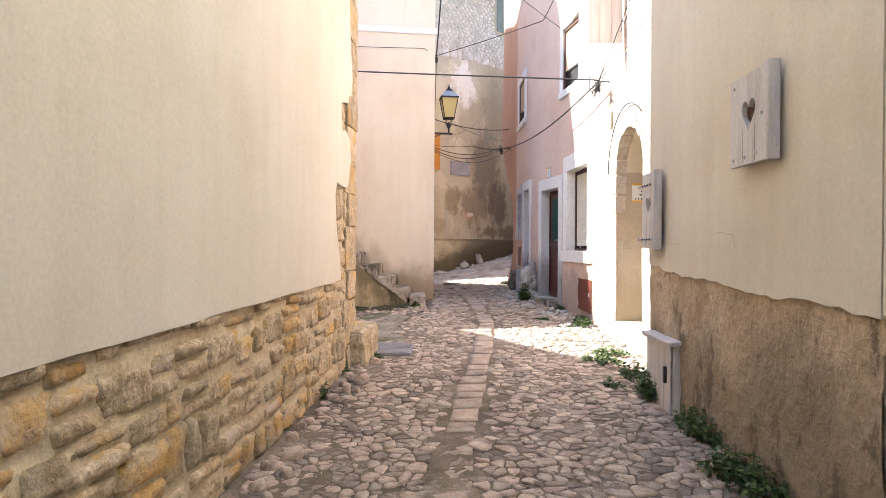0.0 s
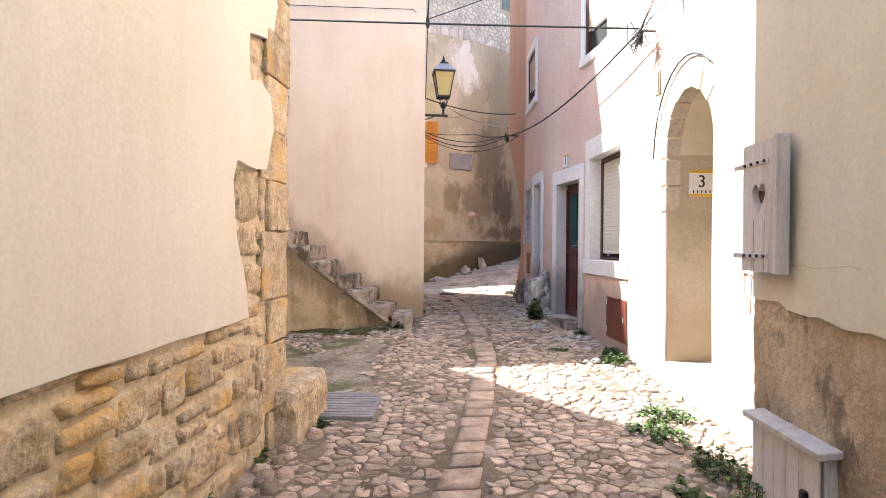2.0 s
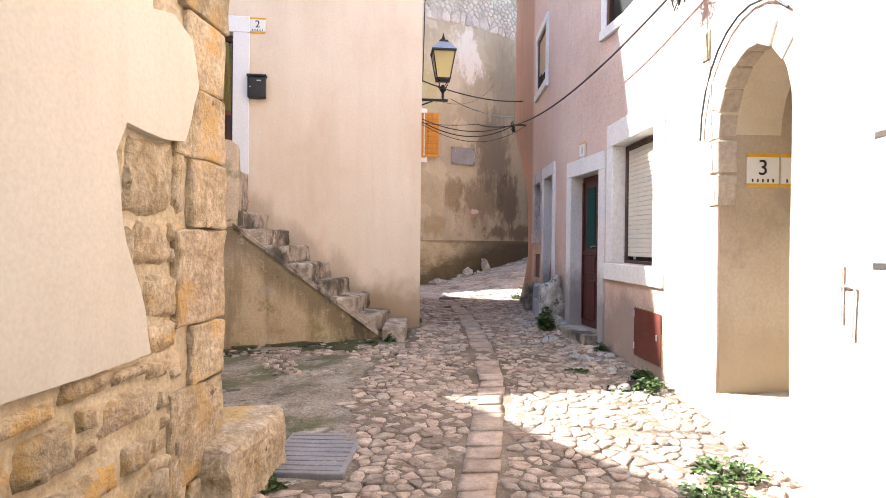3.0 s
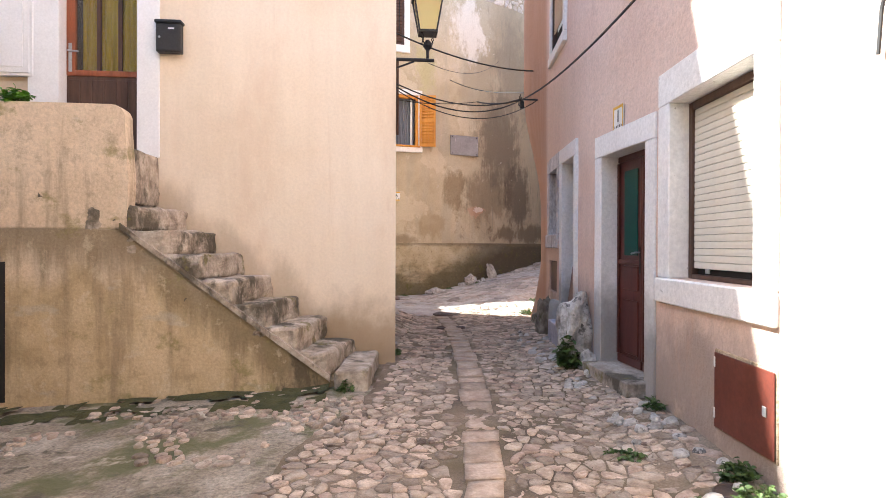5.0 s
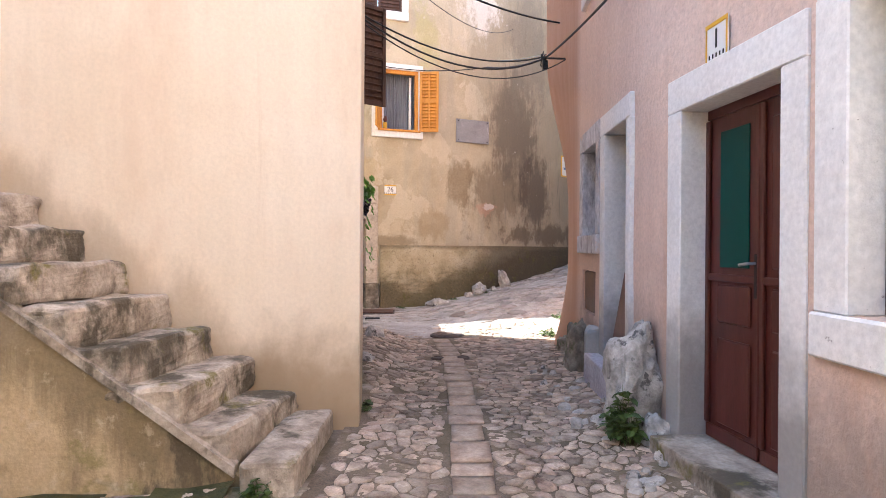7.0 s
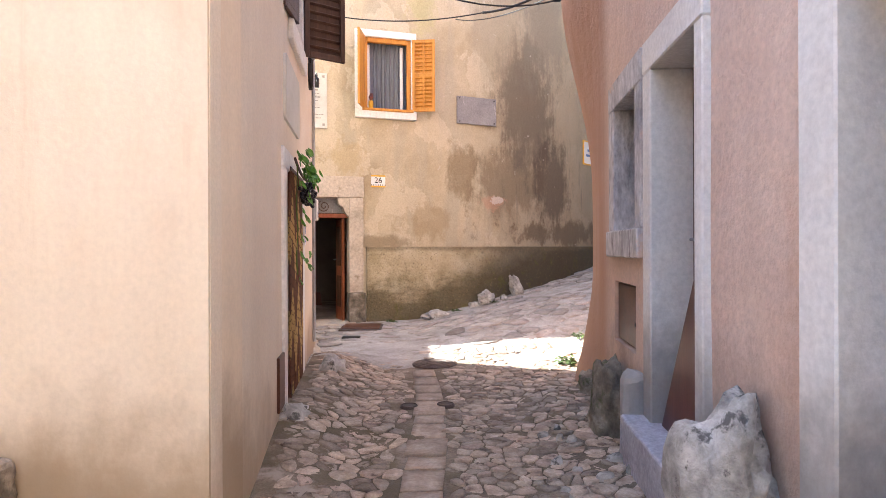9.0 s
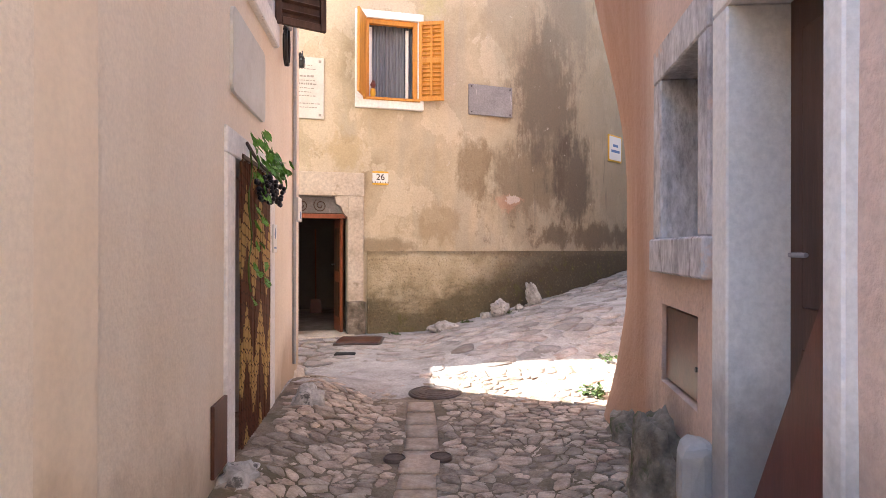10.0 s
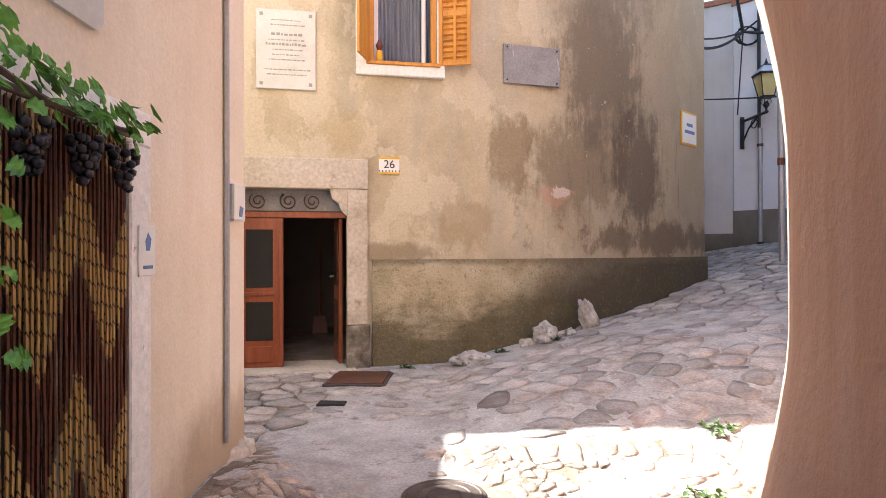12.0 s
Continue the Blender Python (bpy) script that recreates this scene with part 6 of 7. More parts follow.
CABLES = [
    (JL, (1.2, 7.5, 8.3), 0.05, 0.018), (JL, (3.3, 11.0, 5.76), 0.02, 0.010), ((3.3, 11.0, 5.76), (3.3, 9.6, 6.1), 0.02, 0.010), ((-4, 12.36, 5.56), (1.2, 12.36, 5.58), 0.03, 0.008), ((1.2, 12.36, 5.58), JL, 0.03, 0.008),
    ((-4, 9.9, 4.36), (BR.x, BR.y, BR.z + 0.02), 0.02, 0.014), (BR, JR, 0.22, 0.015), (BR, (3.45, 7.2, 4.9), 0.05, 0.006), (BR, (3.25, 5.6, 4.6), 0.12, 0.006),
    (BR, (3.0, 4.6, 6.0), 0.1, 0.007), (JL, (1.46, 12.8, 4.2), 0.0, 0.010),
    ((1.36, 13.2, 4.35), (3.8, 15.6, 4.62), 0.12, 0.014), ((1.36, 13.25, 3.75), (JR.x, JR.y, JR.z + 0.02), 0.2, 0.011), ((1.36, 13.25, 3.72), JR, 0.27, 0.012),
    ((1.36, 13.3, 3.7), (3.78, 15.4, 4.1), 0.36, 0.008), ((1.0, 17.3, 4.6), (2.94, 16.5, 4.3), 0.1, 0.009), ((2.94, 16.5, 4.3), JR, 0.05, 0.016), ((LX, LY, LZ - 0.1), (3.9, 19.6, 6.0), 0.2, 0.005),
    ((3.85, 15.6, 4.3), (2.9, 20.9, 5.9), 0.15, 0.010), ((JR.x, JR.y, JR.z), (5.5, 16.9, 4.9), 0.1, 0.012), ((2.2, 10.6, 6.4), (3.38, 9.8, 5.1), 0.02, 0.008), ((1.3, 11.8, 7.9), (2.2, 10.6, 6.4), 0.02, 0.008),
]
for a, b, d, rad in CABLES:
    cable(sag(a, b, d, 16), rad * 0.8)
for c, count, size in ((BR, 14, 0.22), (JR, 9, 0.13), (JL, 7, 0.14), (Vector((1.0, 17.35, 3.85)), 5, 0.14)):
    t = thing("cable_tangle", Matrix.Translation(c), "tangle of black cable ends and clamps on a wall hook", "cable tangle", "cable tangles")
    for k in range(count):
        a, b = [Vector((r.uniform(-0.4, 0.3), r.uniform(-1, 1), r.uniform(-1, 0.8))) * size for _ in range(2)]
        q = [Vector((0, 0, 0)).lerp(a, f) * 1.0 + Vector((0, 0, -0.5 * size * math.sin(f * 3.1))) for f in (0, 0.3, 0.6, 0.85)] + [b * 0.8]
        part("loop", tube(q, 0.007, 4), M["cable"], t)
    part("clamp", box(-0.03, 0.03, -0.03, 0.03, -0.14, -0.03, 0.006), M["metal"], t)
    part("hook", tube([(0.25 if c.x > 2.5 else -0.25, 0, 0), (0, 0, 0)], 0.012, 6), M["metal"], t)
# loop of slack cable on the alley wall
t = thing("cable_coil", pose_y(ALLEY_LINE, 16.2, 3.55, 0.04), "coil of slack black cable hung on the wall", "cable coil")
for k in range(3):
    part("loop", tube([(0.08 * math.cos(a * math.tau / 16) * (1 + 0.1 * k), 0.01 * k - 0.02, 0.17 * math.sin(a * math.tau / 16)) for a in range(17)], 0.011, 5), M["cable"], t)
part("spool", box(-0.06, 0.05, -0.05, 0.0, 0.14, 0.3, 0.01), M["zinc"], t)

# far lamp up the side street
t = lantern(pose(8.46, 25.9, 4.73), "black street lantern with amber glass on a far wall")
t.scale = (1.05, 1.05, 1.05)
t = thing("lamp_bracket", pose(8.38, 26.83, 4.6), "black iron lamp bracket on a far white wall", "bracket")
part("arm", tube([(0, 0, 0.1), (0.03, -0.4, 0.1), (0.08, -0.98, 0.1)], 0.03, 6), M["metal"], t)
part("brace", tube([(0.0, -0.02, -0.35), (0.02, -0.25, -0.1), (0.05, -0.6, 0.07)], 0.02, 6), M["metal"], t)
part("scroll", tube([(0.045 + 0.01 * k / 10, -0.45 + 0.14 * math.cos(k * 0.7), -0.03 + 0.1 * math.sin(k * 0.7)) for k in range(10)], 0.012, 5), M["metal"], t)
part("wall_plate", box(-0.05, 0.03, -0.03, 0.02, -0.5, 0.2, 0.005), M["metal"], t)
t = thing("down_pipe", pose(8.62, 26.53, 1.5), "thin grey down pipe on a far wall", "pipe")
part("pipe", tube([(0, 0, 0), (0, 0, 3.0)], 0.05, 8), M["zinc"], t)
part("pipe", tube([(-0.02, 0, 3.0), (-0.02, 0, 5.6)], 0.035, 8), M["cable"], t, "black upper length of the pipe")
for z in (0.5, 2.6):
    part("clip", tube([(0, 0, z), (0, 0, z + 0.06)], 0.065, 8), M["metal"], t)
t = thing("sign_post", pose(7.66, 23.6, 1.3), "thin grey sign post in the side street", "post")
part("post", tube([(0, 0, 0), (-0.03, 0, 3.2)], 0.055, 8), M["zinc"], t)
part("band", tube([(-0.02, 0, 2.0), (-0.021, 0, 2.12)], 0.059, 8), M["redmetal"], t)
FJ = Vector((8.3, 26.6, 6.6))
for a, b, d, rad in ((FJ, (7.0, 26.5, 6.4), 0.25, 0.03), (FJ, (7.0, 26.5, 6.5), 0.1, 0.02), (FJ, (7.6, 25.6, 8.0), 0.05, 0.035), (FJ, (9.6, 25.4, 7.9), 0.1, 0.02), (FJ, (9.2, 25.8, 6.35), 0.05, 0.03),
                     (FJ, (8.28, 26.85, 4.85), 0.0, 0.014), ((7.0, 26.6, 5.15), (9.0, 26.0, 5.05), 0.02, 0.016)):
    cable(sag(a, b, d, 12), rad)
t = thing("cable_tangle", Matrix.Translation(FJ), "tangle of black cable ends and clamps on a far wall", "cable tangle", "cable tangles")
for k in range(9):
    a = r.uniform(0, 3.1)
    part("loop", tube([(0.1 + 0.3 * r.uniform(0.5, 1) * math.cos(q * 0.55 + a), 0.05 * k / 9, -0.08 + 0.2 * math.sin(q * 0.55 + a)) for q in range(9)], 0.013, 4), M["cable"], t)


# ---- rocks, covers and plants ----
def boulder(name, m, size, label, mat, seed, group=""):
    bm = bmesh.new()
    bmesh.ops.create_icosphere(bm, subdivisions=4, radius=1.0)
    for v in bm.verts:
        d = 1 + 0.34 * noise.noise(v.co * 1.3 + Vector((seed, 0, 0))) + 0.2 * noise.noise(v.co * 3.2 + Vector((0, seed, 0))) + 0.1 * noise.noise(v.co * 8)
        v.co = Vector((v.co.x * size[0], v.co.y * size[1], v.co.z * size[2])) * d
        v.co.z = max(v.co.z, -size[2] * 0.6)
    t = part(name, bm, M[mat], smooth=True)
    t.matrix_basis = m
    return tagged(t, label, "rock", group)


boulder("guard_stone", pose(3.37, 12.17, 0.74, 0, 6, 0), (0.19, 0.2, 0.46), "rough white guard stone beside the red door", "rock", 3)
boulder("guard_stone", pose(3.42, 11.93, 0.46), (0.1, 0.12, 0.14), "small white stone beside the red door", "rock", 8)
boulder("corner_stone", pose(3.56, 14.15, 0.6), (0.12, 0.24, 0.36), "dark mossy stone at the foot of the rose corner", "darkrock", 5)
boulder("corner_stone", pose(3.80, 15.3, 0.5), (0.13, 0.3, 0.16), "dark mossy stone at the foot of the rose corner", "darkrock", 11)
for x, y, s, tilt in ((3.42, 20.78, (0.15, 0.13, 0.17), 0), (4.02, 21.1, (0.12, 0.1, 0.26), -22), (3.2, 20.72, (0.1, 0.08, 0.07), 0), (3.75, 20.9, (0.07, 0.06, 0.06), 0), (2.5, 20.4, (0.22, 0.14, 0.09), 0)):
    boulder("loose_stone", pose(x, y, ground_z(x, y) + s[2] * 0.5, 0, tilt, 20), s, "loose pale stone at the foot of the ochre wall", "rock", x * 3, "loose stones")
boulder("corner_rubble", pose(0.98, 17.15, 0.46), (0.1, 0.24, 0.17), "rough stone foot at the alley corner", "lime", 2)
boulder("kerb_stone", pose(1.36, 14.35, 0.5), (0.12, 0.2, 0.12), "pale rubble lump beside the bead-curtain door", "rock", 6)
boulder("kerb_stone", pose(1.38, 15.95, 0.58), (0.14, 0.22, 0.12), "pale rubble lump beside the bead-curtain door", "rock", 9)
bq = rough_box(-0.27, 0.22, -0.85, 0.02, 0.0, 0.46, 0.035, 5, 17, 0.06)
bq.transform(pose(-0.02, 7.5, 0.12, 0, 0, -11))
t = tagged(part("corner_guard_block", bq, M["rubble"]), "big worn yellow corner stone at the wall's foot", "stone block")


def disc(name, x, y, rad, label, mat="iron", rings=3):
    z = ground_z(x, y)
    e = 0.014 if rad > 0.2 else 0.004
    nx = (ground_z(x + 0.3, y) - ground_z(x - 0.3, y)) / 0.6
    ny = (ground_z(x, y + 0.3) - ground_z(x, y - 0.3)) / 0.6
    t = thing(name, pose(x, y, z + e) @ pose(0, 0, 0, math.degrees(math.atan(ny)), -math.degrees(math.atan(nx)), 0), label, "manhole cover" if rad > 0.2 else "drain cover")
    part("cover", tube([(0, 0, -0.05), (0, 0, 0.006), (0, 0, 0.012)], [rad, rad, rad - 0.008], 36), M[mat], t)
    for k in range(rings):
        rr = rad * (0.88 - 0.25 * k)
        bm = bmesh.new()
        tube([(rr * math.cos(a * math.tau / 32), rr * math.sin(a * math.tau / 32), 0.012) for a in range(33)], 0.006, 4, bm)
        part("ring", bm, M[mat], t)
    return t


disc("manhole_cover", 2.41, 16.68, 0.25, "round dark cast iron manhole cover")
disc("drain_cover", 2.16, 14.95, 0.075, "small round iron drain cover in the paving", rings=1)
disc("drain_cover", 2.46, 14.98, 0.075, "small round iron drain cover in the paving", rings=1)
disc("drain_cover", 3.25, 8.95, 0.1, "small round iron drain cover in the paving", rings=1)
t = thing("square_cover", pose(1.3, 19.75, ground_z(1.3, 19.75) + 0.01), "rusty square iron cover set in the paving", "cover")
part("cover", box(-0.3, 0.3, -0.3, 0.3, -0.03, 0.03, 0.006), M["rust"], t)
part("rim", box(-0.33, 0.33, -0.33, 0.33, -0.04, 0.012, 0.004), M["iron"], t)
t = thing("drain_slot", pose(1.25, 18.7, ground_z(1.25, 18.7) + 0.016), "dark drain slot in a pale slab", "drain")
# Black block: its colour stands in for the slot's unlit hollow.
part("slot", box(-0.13, 0.13, -0.07, 0.07, -0.02, 0.012, 0.01), M["dark"], t)


def leaf_blade(bm, base, way, up, length, width, r, lobes=False):
    way, up = way.normalized(), up.normalized()
    side = way.cross(up).normalized()
    if lobes:
        shape = ((0.0, 0.1), (0.12, 0.5), (0.32, 0.34), (0.45, 0.56), (0.66, 0.3), (0.8, 0.34), (1.0, 0.0))
    else:
        shape = ((0.0, 0.06), (0.3, 0.42), (0.65, 0.36), (1.0, 0.0))
    lft, rgt, mid = [], [], []
    for f, w in shape:
        c = base + way * length * f - up * length * 0.35 * f * f
        mid.append(bm.verts.new(c))
        lft.append(bm.verts.new(c + side * width * w + up * width * 0.12))
        rgt.append(bm.verts.new(c - side * width * w + up * width * 0.12))
    for i in range(len(shape) - 1):
        bm.faces.new((mid[i], mid[i + 1], lft[i + 1], lft[i]))
        bm.faces.new((mid[i + 1], mid[i], rgt[i], rgt[i + 1]))


def weed(x, y, size, count, seed, label="low green weeds growing from the wall's foot", mat="weed", z=None, leaf=0.045):
    r = random.Random(seed)
    gz = ground_z(x, y) if z is None else z
    t = thing("weed_clump", pose(x, y, gz), label, "weeds", "weeds")
    stems, bm = bmesh.new(), bmesh.new()
    for k in range(count):
        a, d = r.uniform(0, math.tau), r.random() ** 0.6
        p = Vector((math.cos(a) * d * size[0], math.sin(a) * d * size[1], 0))
        tip = p * 1.15 + Vector((r.uniform(-0.03, 0.03), r.uniform(-0.03, 0.03), size[2] * r.uniform(0.3, 1) * (1.1 - d * 0.6)))
        tube([p, p.lerp(tip, 0.5) + Vector((0, 0, 0.01)), tip], 0.002, 3, stems)
        for j in range(5):
            q = p.lerp(tip, r.uniform(0.3, 1))
            way = Vector((r.uniform(-1, 1), r.uniform(-1, 1), r.uniform(-0.2, 0.7)))
            leaf_blade(bm, q, way, Vector((0, 0, 1)) + Vector((r.uniform(-0.4, 0.4), r.uniform(-0.4, 0.4), 0)), leaf * r.uniform(0.6, 1.3), leaf * 0.8, r)
    part("stems", stems, M["weed"], t)["kind"] = "stuff"
    part("leaves", bm, M[mat], t)["kind"] = "stuff"
    return t


for i, (x, y, s, c) in enumerate((
        (-0.62, 4.85, (0.09, 0.3, 0.08), 40), (-0.4, 5.6, (0.09, 0.28, 0.14), 60), (-0.72, 4.3, (0.07, 0.2, 0.06), 24), (0.12, 7.05, (0.08, 0.16, 0.08), 26), (-0.2, 6.4, (0.06, 0.15, 0.06), 18),
        (2.52, 4.2, (0.12, 0.34, 0.24), 90), (2.3, 3.35, (0.14, 0.3, 0.28), 100), (2.62, 5.2, (0.1, 0.25, 0.3), 70), (2.8, 5.85, (0.14, 0.25, 0.22), 60), (2.75, 6.6, (0.2, 0.28, 0.12), 60),
        (3.0, 7.0, (0.22, 0.2, 0.12), 50), (3.3, 8.75, (0.12, 0.16, 0.16), 46), (3.38, 9.1, (0.1, 0.12, 0.14), 36), (3.05, 8.85, (0.12, 0.1, 0.04), 20), (3.47, 10.45, (0.06, 0.1, 0.1), 22), (2.9, 9.6, (0.12, 0.1, 0.04), 16),
        (3.45, 11.9, (0.06, 0.1, 0.06), 12), (1.45, 12.9, (0.05, 0.14, 0.06), 14), (3.9, 16.6, (0.12, 0.14, 0.12), 30), (4.3, 17.6, (0.12, 0.14, 0.08), 22), (3.5, 20.75, (0.1, 0.06, 0.1), 16),
        (1.75, 20.3, (0.1, 0.05, 0.05), 14), (0.95, 11.28, (0.06, 0.05, 0.12), 16), (2.45, 5.7, (0.08, 0.2, 0.06), 20), (2.9, 20.6, (0.12, 0.06, 0.05), 14))):
    weed(x, y, s, c, i + 1)
weed(3.24, 11.97, (0.1, 0.12, 0.4), 54, 77, "leafy dark green plant in front of the guard stone", "weed", leaf=0.08)
weed(-2.0, 11.5, (0.12, 0.05, 0.16), 26, 78, "green sprig hanging over the stair parapet", "leaf", z=2.98, leaf=0.07)


def vine(m):
    t = thing("grape_vine", m, "artificial grape vine with dark grapes draped over the door", "vine")
    r = random.Random(21)
    path = sag((0.08, -0.07, 2.44), (0.94, -0.1, 2.36), 0.05, 16)
    down = [Vector((0.12 + 0.05 * math.sin(k * 1.3), -0.08, 2.4 - 0.085 * k)) for k in range(11)]
    part("stem", tube(path, 0.011, 5), M["brownwood"], t)
    part("stem", tube(down, 0.006, 5), M["weed"], t)
    bm = bmesh.new()
    spots = [(p, 4) for p in path[1:]] + [(p, 2) for p in down]
    for p, n in spots:
        for k in range(n):
            way = Vector((r.uniform(-1, 1), r.uniform(-1, -0.1), r.uniform(-0.9, 0.6)))
            q = p + Vector((r.uniform(-0.06, 0.06), r.uniform(-0.1, 0.0), r.uniform(-0.07, 0.08)))
            leaf_blade(bm, q, way, Vector((r.uniform(-0.4, 0.4), -0.9, 0.5)), r.uniform(0.04, 0.065), 0.08, r, True)
    part("leaves", bm, M["leaf"], t)
    for cx in (0.3, 0.58, 0.84):
        g = bmesh.new()
        for k in range(28):
            h = r.random()
            a = r.uniform(0, math.tau)
            rad = 0.05 * (1 - h * 0.7)
            bmesh.ops.create_icosphere(g, subdivisions=1, radius=0.019, matrix=Matrix.Translation((cx + rad * math.cos(a), -0.12 + rad * math.sin(a), 2.28 - 0.16 * h)))
        part("grape_bunch", g, M["grape"], t, "bunch of dark grapes", True)
    return t


vine(vm)


# ---- laid stones: walls and paving ----
def pieces(name, polys, joint, heights, sink, place, mat, parent, seed, crown=0.72, lumps=0.0, many=None, picked=None, cuts=(0.22, 0.78)):
    """Stones on their outlines: those that picked() names are objects of their own, the others one joined part."""
    r = random.Random(seed)
    verts, faces = [], []
    for poly in polys:
        if len(poly) < 3:
            continue
        v, f = stone(poly, joint, r.uniform(*heights), sink, r, place, crown, lumps, cuts)
        c = (sum(p[0] for p in poly) / len(poly), sum(p[1] for p in poly) / len(poly))
        if picked is None or picked(*c):
            raw(name, v, f, M[mat], parent, True)
        else:
            k = len(verts)
            verts += v
            faces += [tuple(i + k for i in q) for q in f]
    if verts:
        ob = raw(name + "s", verts, faces, M[many or mat], parent, True)
        ob["kind"] = "stuff"


# rubble base and quoins of the cream house
def on_a(u, v, h):
    return A_M @ Vector((u, -h, v))


def rubble_stone(name, u0, u1, v0, v1, proud, rnd, place, mat, parent):
    """A rough wall stone with a rounded, chipped outline and a pitted face."""
    nu, nv = max(5, int((u1 - u0) / 0.03)), max(4, int((v1 - v0) / 0.03))
    cu, cv, hu, hv = (u0 + u1) / 2, (v0 + v1) / 2, (u1 - u0) / 2, (v1 - v0) / 2
    seed = rnd.uniform(0, 90)
    skew, lean, tilt_u, tilt_v = rnd.uniform(-0.2, 0.2), rnd.uniform(-0.14, 0.14), rnd.uniform(-0.3, 0.3), rnd.uniform(-0.25, 0.25)
    verts = []
    for j in range(nv + 1):
        for i in range(nu + 1):
            a, b = 2 * i / nu - 1, 2 * j / nv - 1
            x, y = a * math.sqrt(1 - 0.16 * b * b), b * math.sqrt(1 - 0.16 * a * a)
            w = 1.07 + 0.2 * noise.noise((x * 2.1 + seed, y * 2.1, seed))
            u, v = cu + hu * (x + skew * y) * w, cv + hv * (y + lean * x) * w
            e = max(abs(a), abs(b))
            rim = 1 - smooth01(e, 0.78, 1.0) ** 2
            h = proud * (0.55 + 0.45 * rim) * (1 + tilt_u * x + tilt_v * y) + 0.016 * noise.noise((u * 10, v * 10, seed)) + 0.012 * noise.noise((u * 25, v * 25, seed)) + 0.006 * noise.noise((u * 60, v * 60, seed))
            verts.append(place(u, v, h if e < 0.999 else -0.03))
    q = nu + 1
    raw(name, verts, [(j * q + i, j * q + i + 1, (j + 1) * q + i + 1, (j + 1) * q + i) for j in range(nv) for i in range(nu)], M[mat], parent, True)


r = random.Random(31)


def lay_courses(u0, u1, v0, v1, heights, widths, gap, proud):
    """Rough courses of stones of uneven height, with small packing stones between."""
    v = v0
    while v < v1 - 0.05:
        h = min(r.uniform(*heights), v1 - v)
        u = u0 - r.uniform(0, 0.2)
        while u < u1 - 0.06:
            w = min(r.uniform(*widths), u1 - u)
            lift = 0.09 * noise.noise((u * 1.4, v * 1.2, 3))
            if h > 0.16 and r.random() < 0.3:
                k = r.uniform(0.4, 0.6)
                rubble_stone("stone", u + gap, u + w - gap, v + lift + gap, v + lift + h * k - gap * 0.6, r.uniform(*proud), r, on_a, "rubble", cream_house)
                rubble_stone("stone", u + gap, u + w - gap, v + lift + h * k + gap * 0.6, v + lift + h - gap, r.uniform(*proud), r, on_a, "rubble", cream_house)
            else:
                d = r.uniform(0, 0.025)
                rubble_stone("stone", u + gap, u + w - gap, v + lift + gap + d, v + lift + h - gap + r.uniform(-0.02, 0.02), r.uniform(*proud), r, on_a, "rubble", cream_house)
            u += w
        v += h


lay_courses(-A_LEN, -0.4, -0.06, 1.12, (0.14, 0.3), (0.14, 0.4), 0.002, (0.022, 0.042))
lay_courses(-1.02, -0.4, 1.14, 4.3, (0.2, 0.42), (0.24, 0.5), 0.002, (0.014, 0.026))
z, k = 0.1, 0
while z < 4.4:
    h = r.uniform(0.28, 0.5)
    w = (0.5 if k % 2 else 0.34) + r.uniform(-0.06, 0.06)
    bm = rough_box(-w, 0.02 + r.uniform(-0.015, 0.02), -0.03 - r.uniform(0, 0.02), 0.25, z + 0.003, z + h - 0.003, 0.016, 5, k + 40, 0.014)
    placed(part("quoin", bm, M["rubble"], cream_house), A_M)
    z += h
    k += 1

# mortar smeared between the stones of the base
nx, nz = 230, 52
verts = []
for j in range(nz + 1):
    for i in range(nx + 1):
        u, v = -A_LEN + (A_LEN - 0.34) * i / nx, -0.06 + 1.2 * j / nz
        h = 0.008 + 0.014 * noise.noise((u * 3.1, v * 3.1, 1)) + 0.012 * noise.noise((u * 9, v * 9, 4)) + 0.006 * noise.noise((u * 24, v * 24, 4)) + 0.02 * smooth01(v, 0.12, 0.0)
        verts.append(on_a(u, v, h))
w = nx + 1
faces = [(j * w + i, j * w + i + 1, (j + 1) * w + i + 1, (j + 1) * w + i) for j in range(nz) for i in range(nx)]
raw("pointing", verts, faces, M["mortar"], cream_house, True)

nx, nz = 60, 150
verts = []
for j in range(nz + 1):
    for i in range(nx + 1):
        u, v = -1.05 + 1.04 * i / nx, 1.1 + 3.25 * j / nz
        h = 0.004 + 0.012 * noise.noise((u * 3.1, v * 3.1, 1)) + 0.008 * noise.noise((u * 9, v * 9, 4)) + 0.004 * noise.noise((u * 24, v * 24, 4))
        verts.append(on_a(u, v, h))
w = nx + 1
faces = [(j * w + i, j * w + i + 1, (j + 1) * w + i + 1, (j + 1) * w + i) for j in range(nz) for i in range(nx)]
raw("pointing", verts, faces, M["mortar"], cream_house, True)

# coarse render of the old cream house, as relief
nx, nz = 150, 66
verts = []
for j in range(nz + 1):
    for i in range(nx + 1):
        u, v = -0.002 + 3.17 * i / nx, -0.2 + 1.62 * j / nz
        h = 0.008 + 0.014 * noise.noise((u * 2.2, v * 2.2, 1)) + 0.010 * noise.noise((u * 8, v * 8, 4)) + 0.006 * noise.noise((u * 26, v * 26, 4))
        verts.append(R1_M @ Vector((u, -0.004 - max(0.001, h), v)))
w = nx + 1
faces = [(j * w + i, j * w + i + 1, (j + 1) * w + i + 1, (j + 1) * w + i) for j in range(nz) for i in range(nx)]
raw("coarse_render", verts, faces, M["coarse"], shutter_house, True)

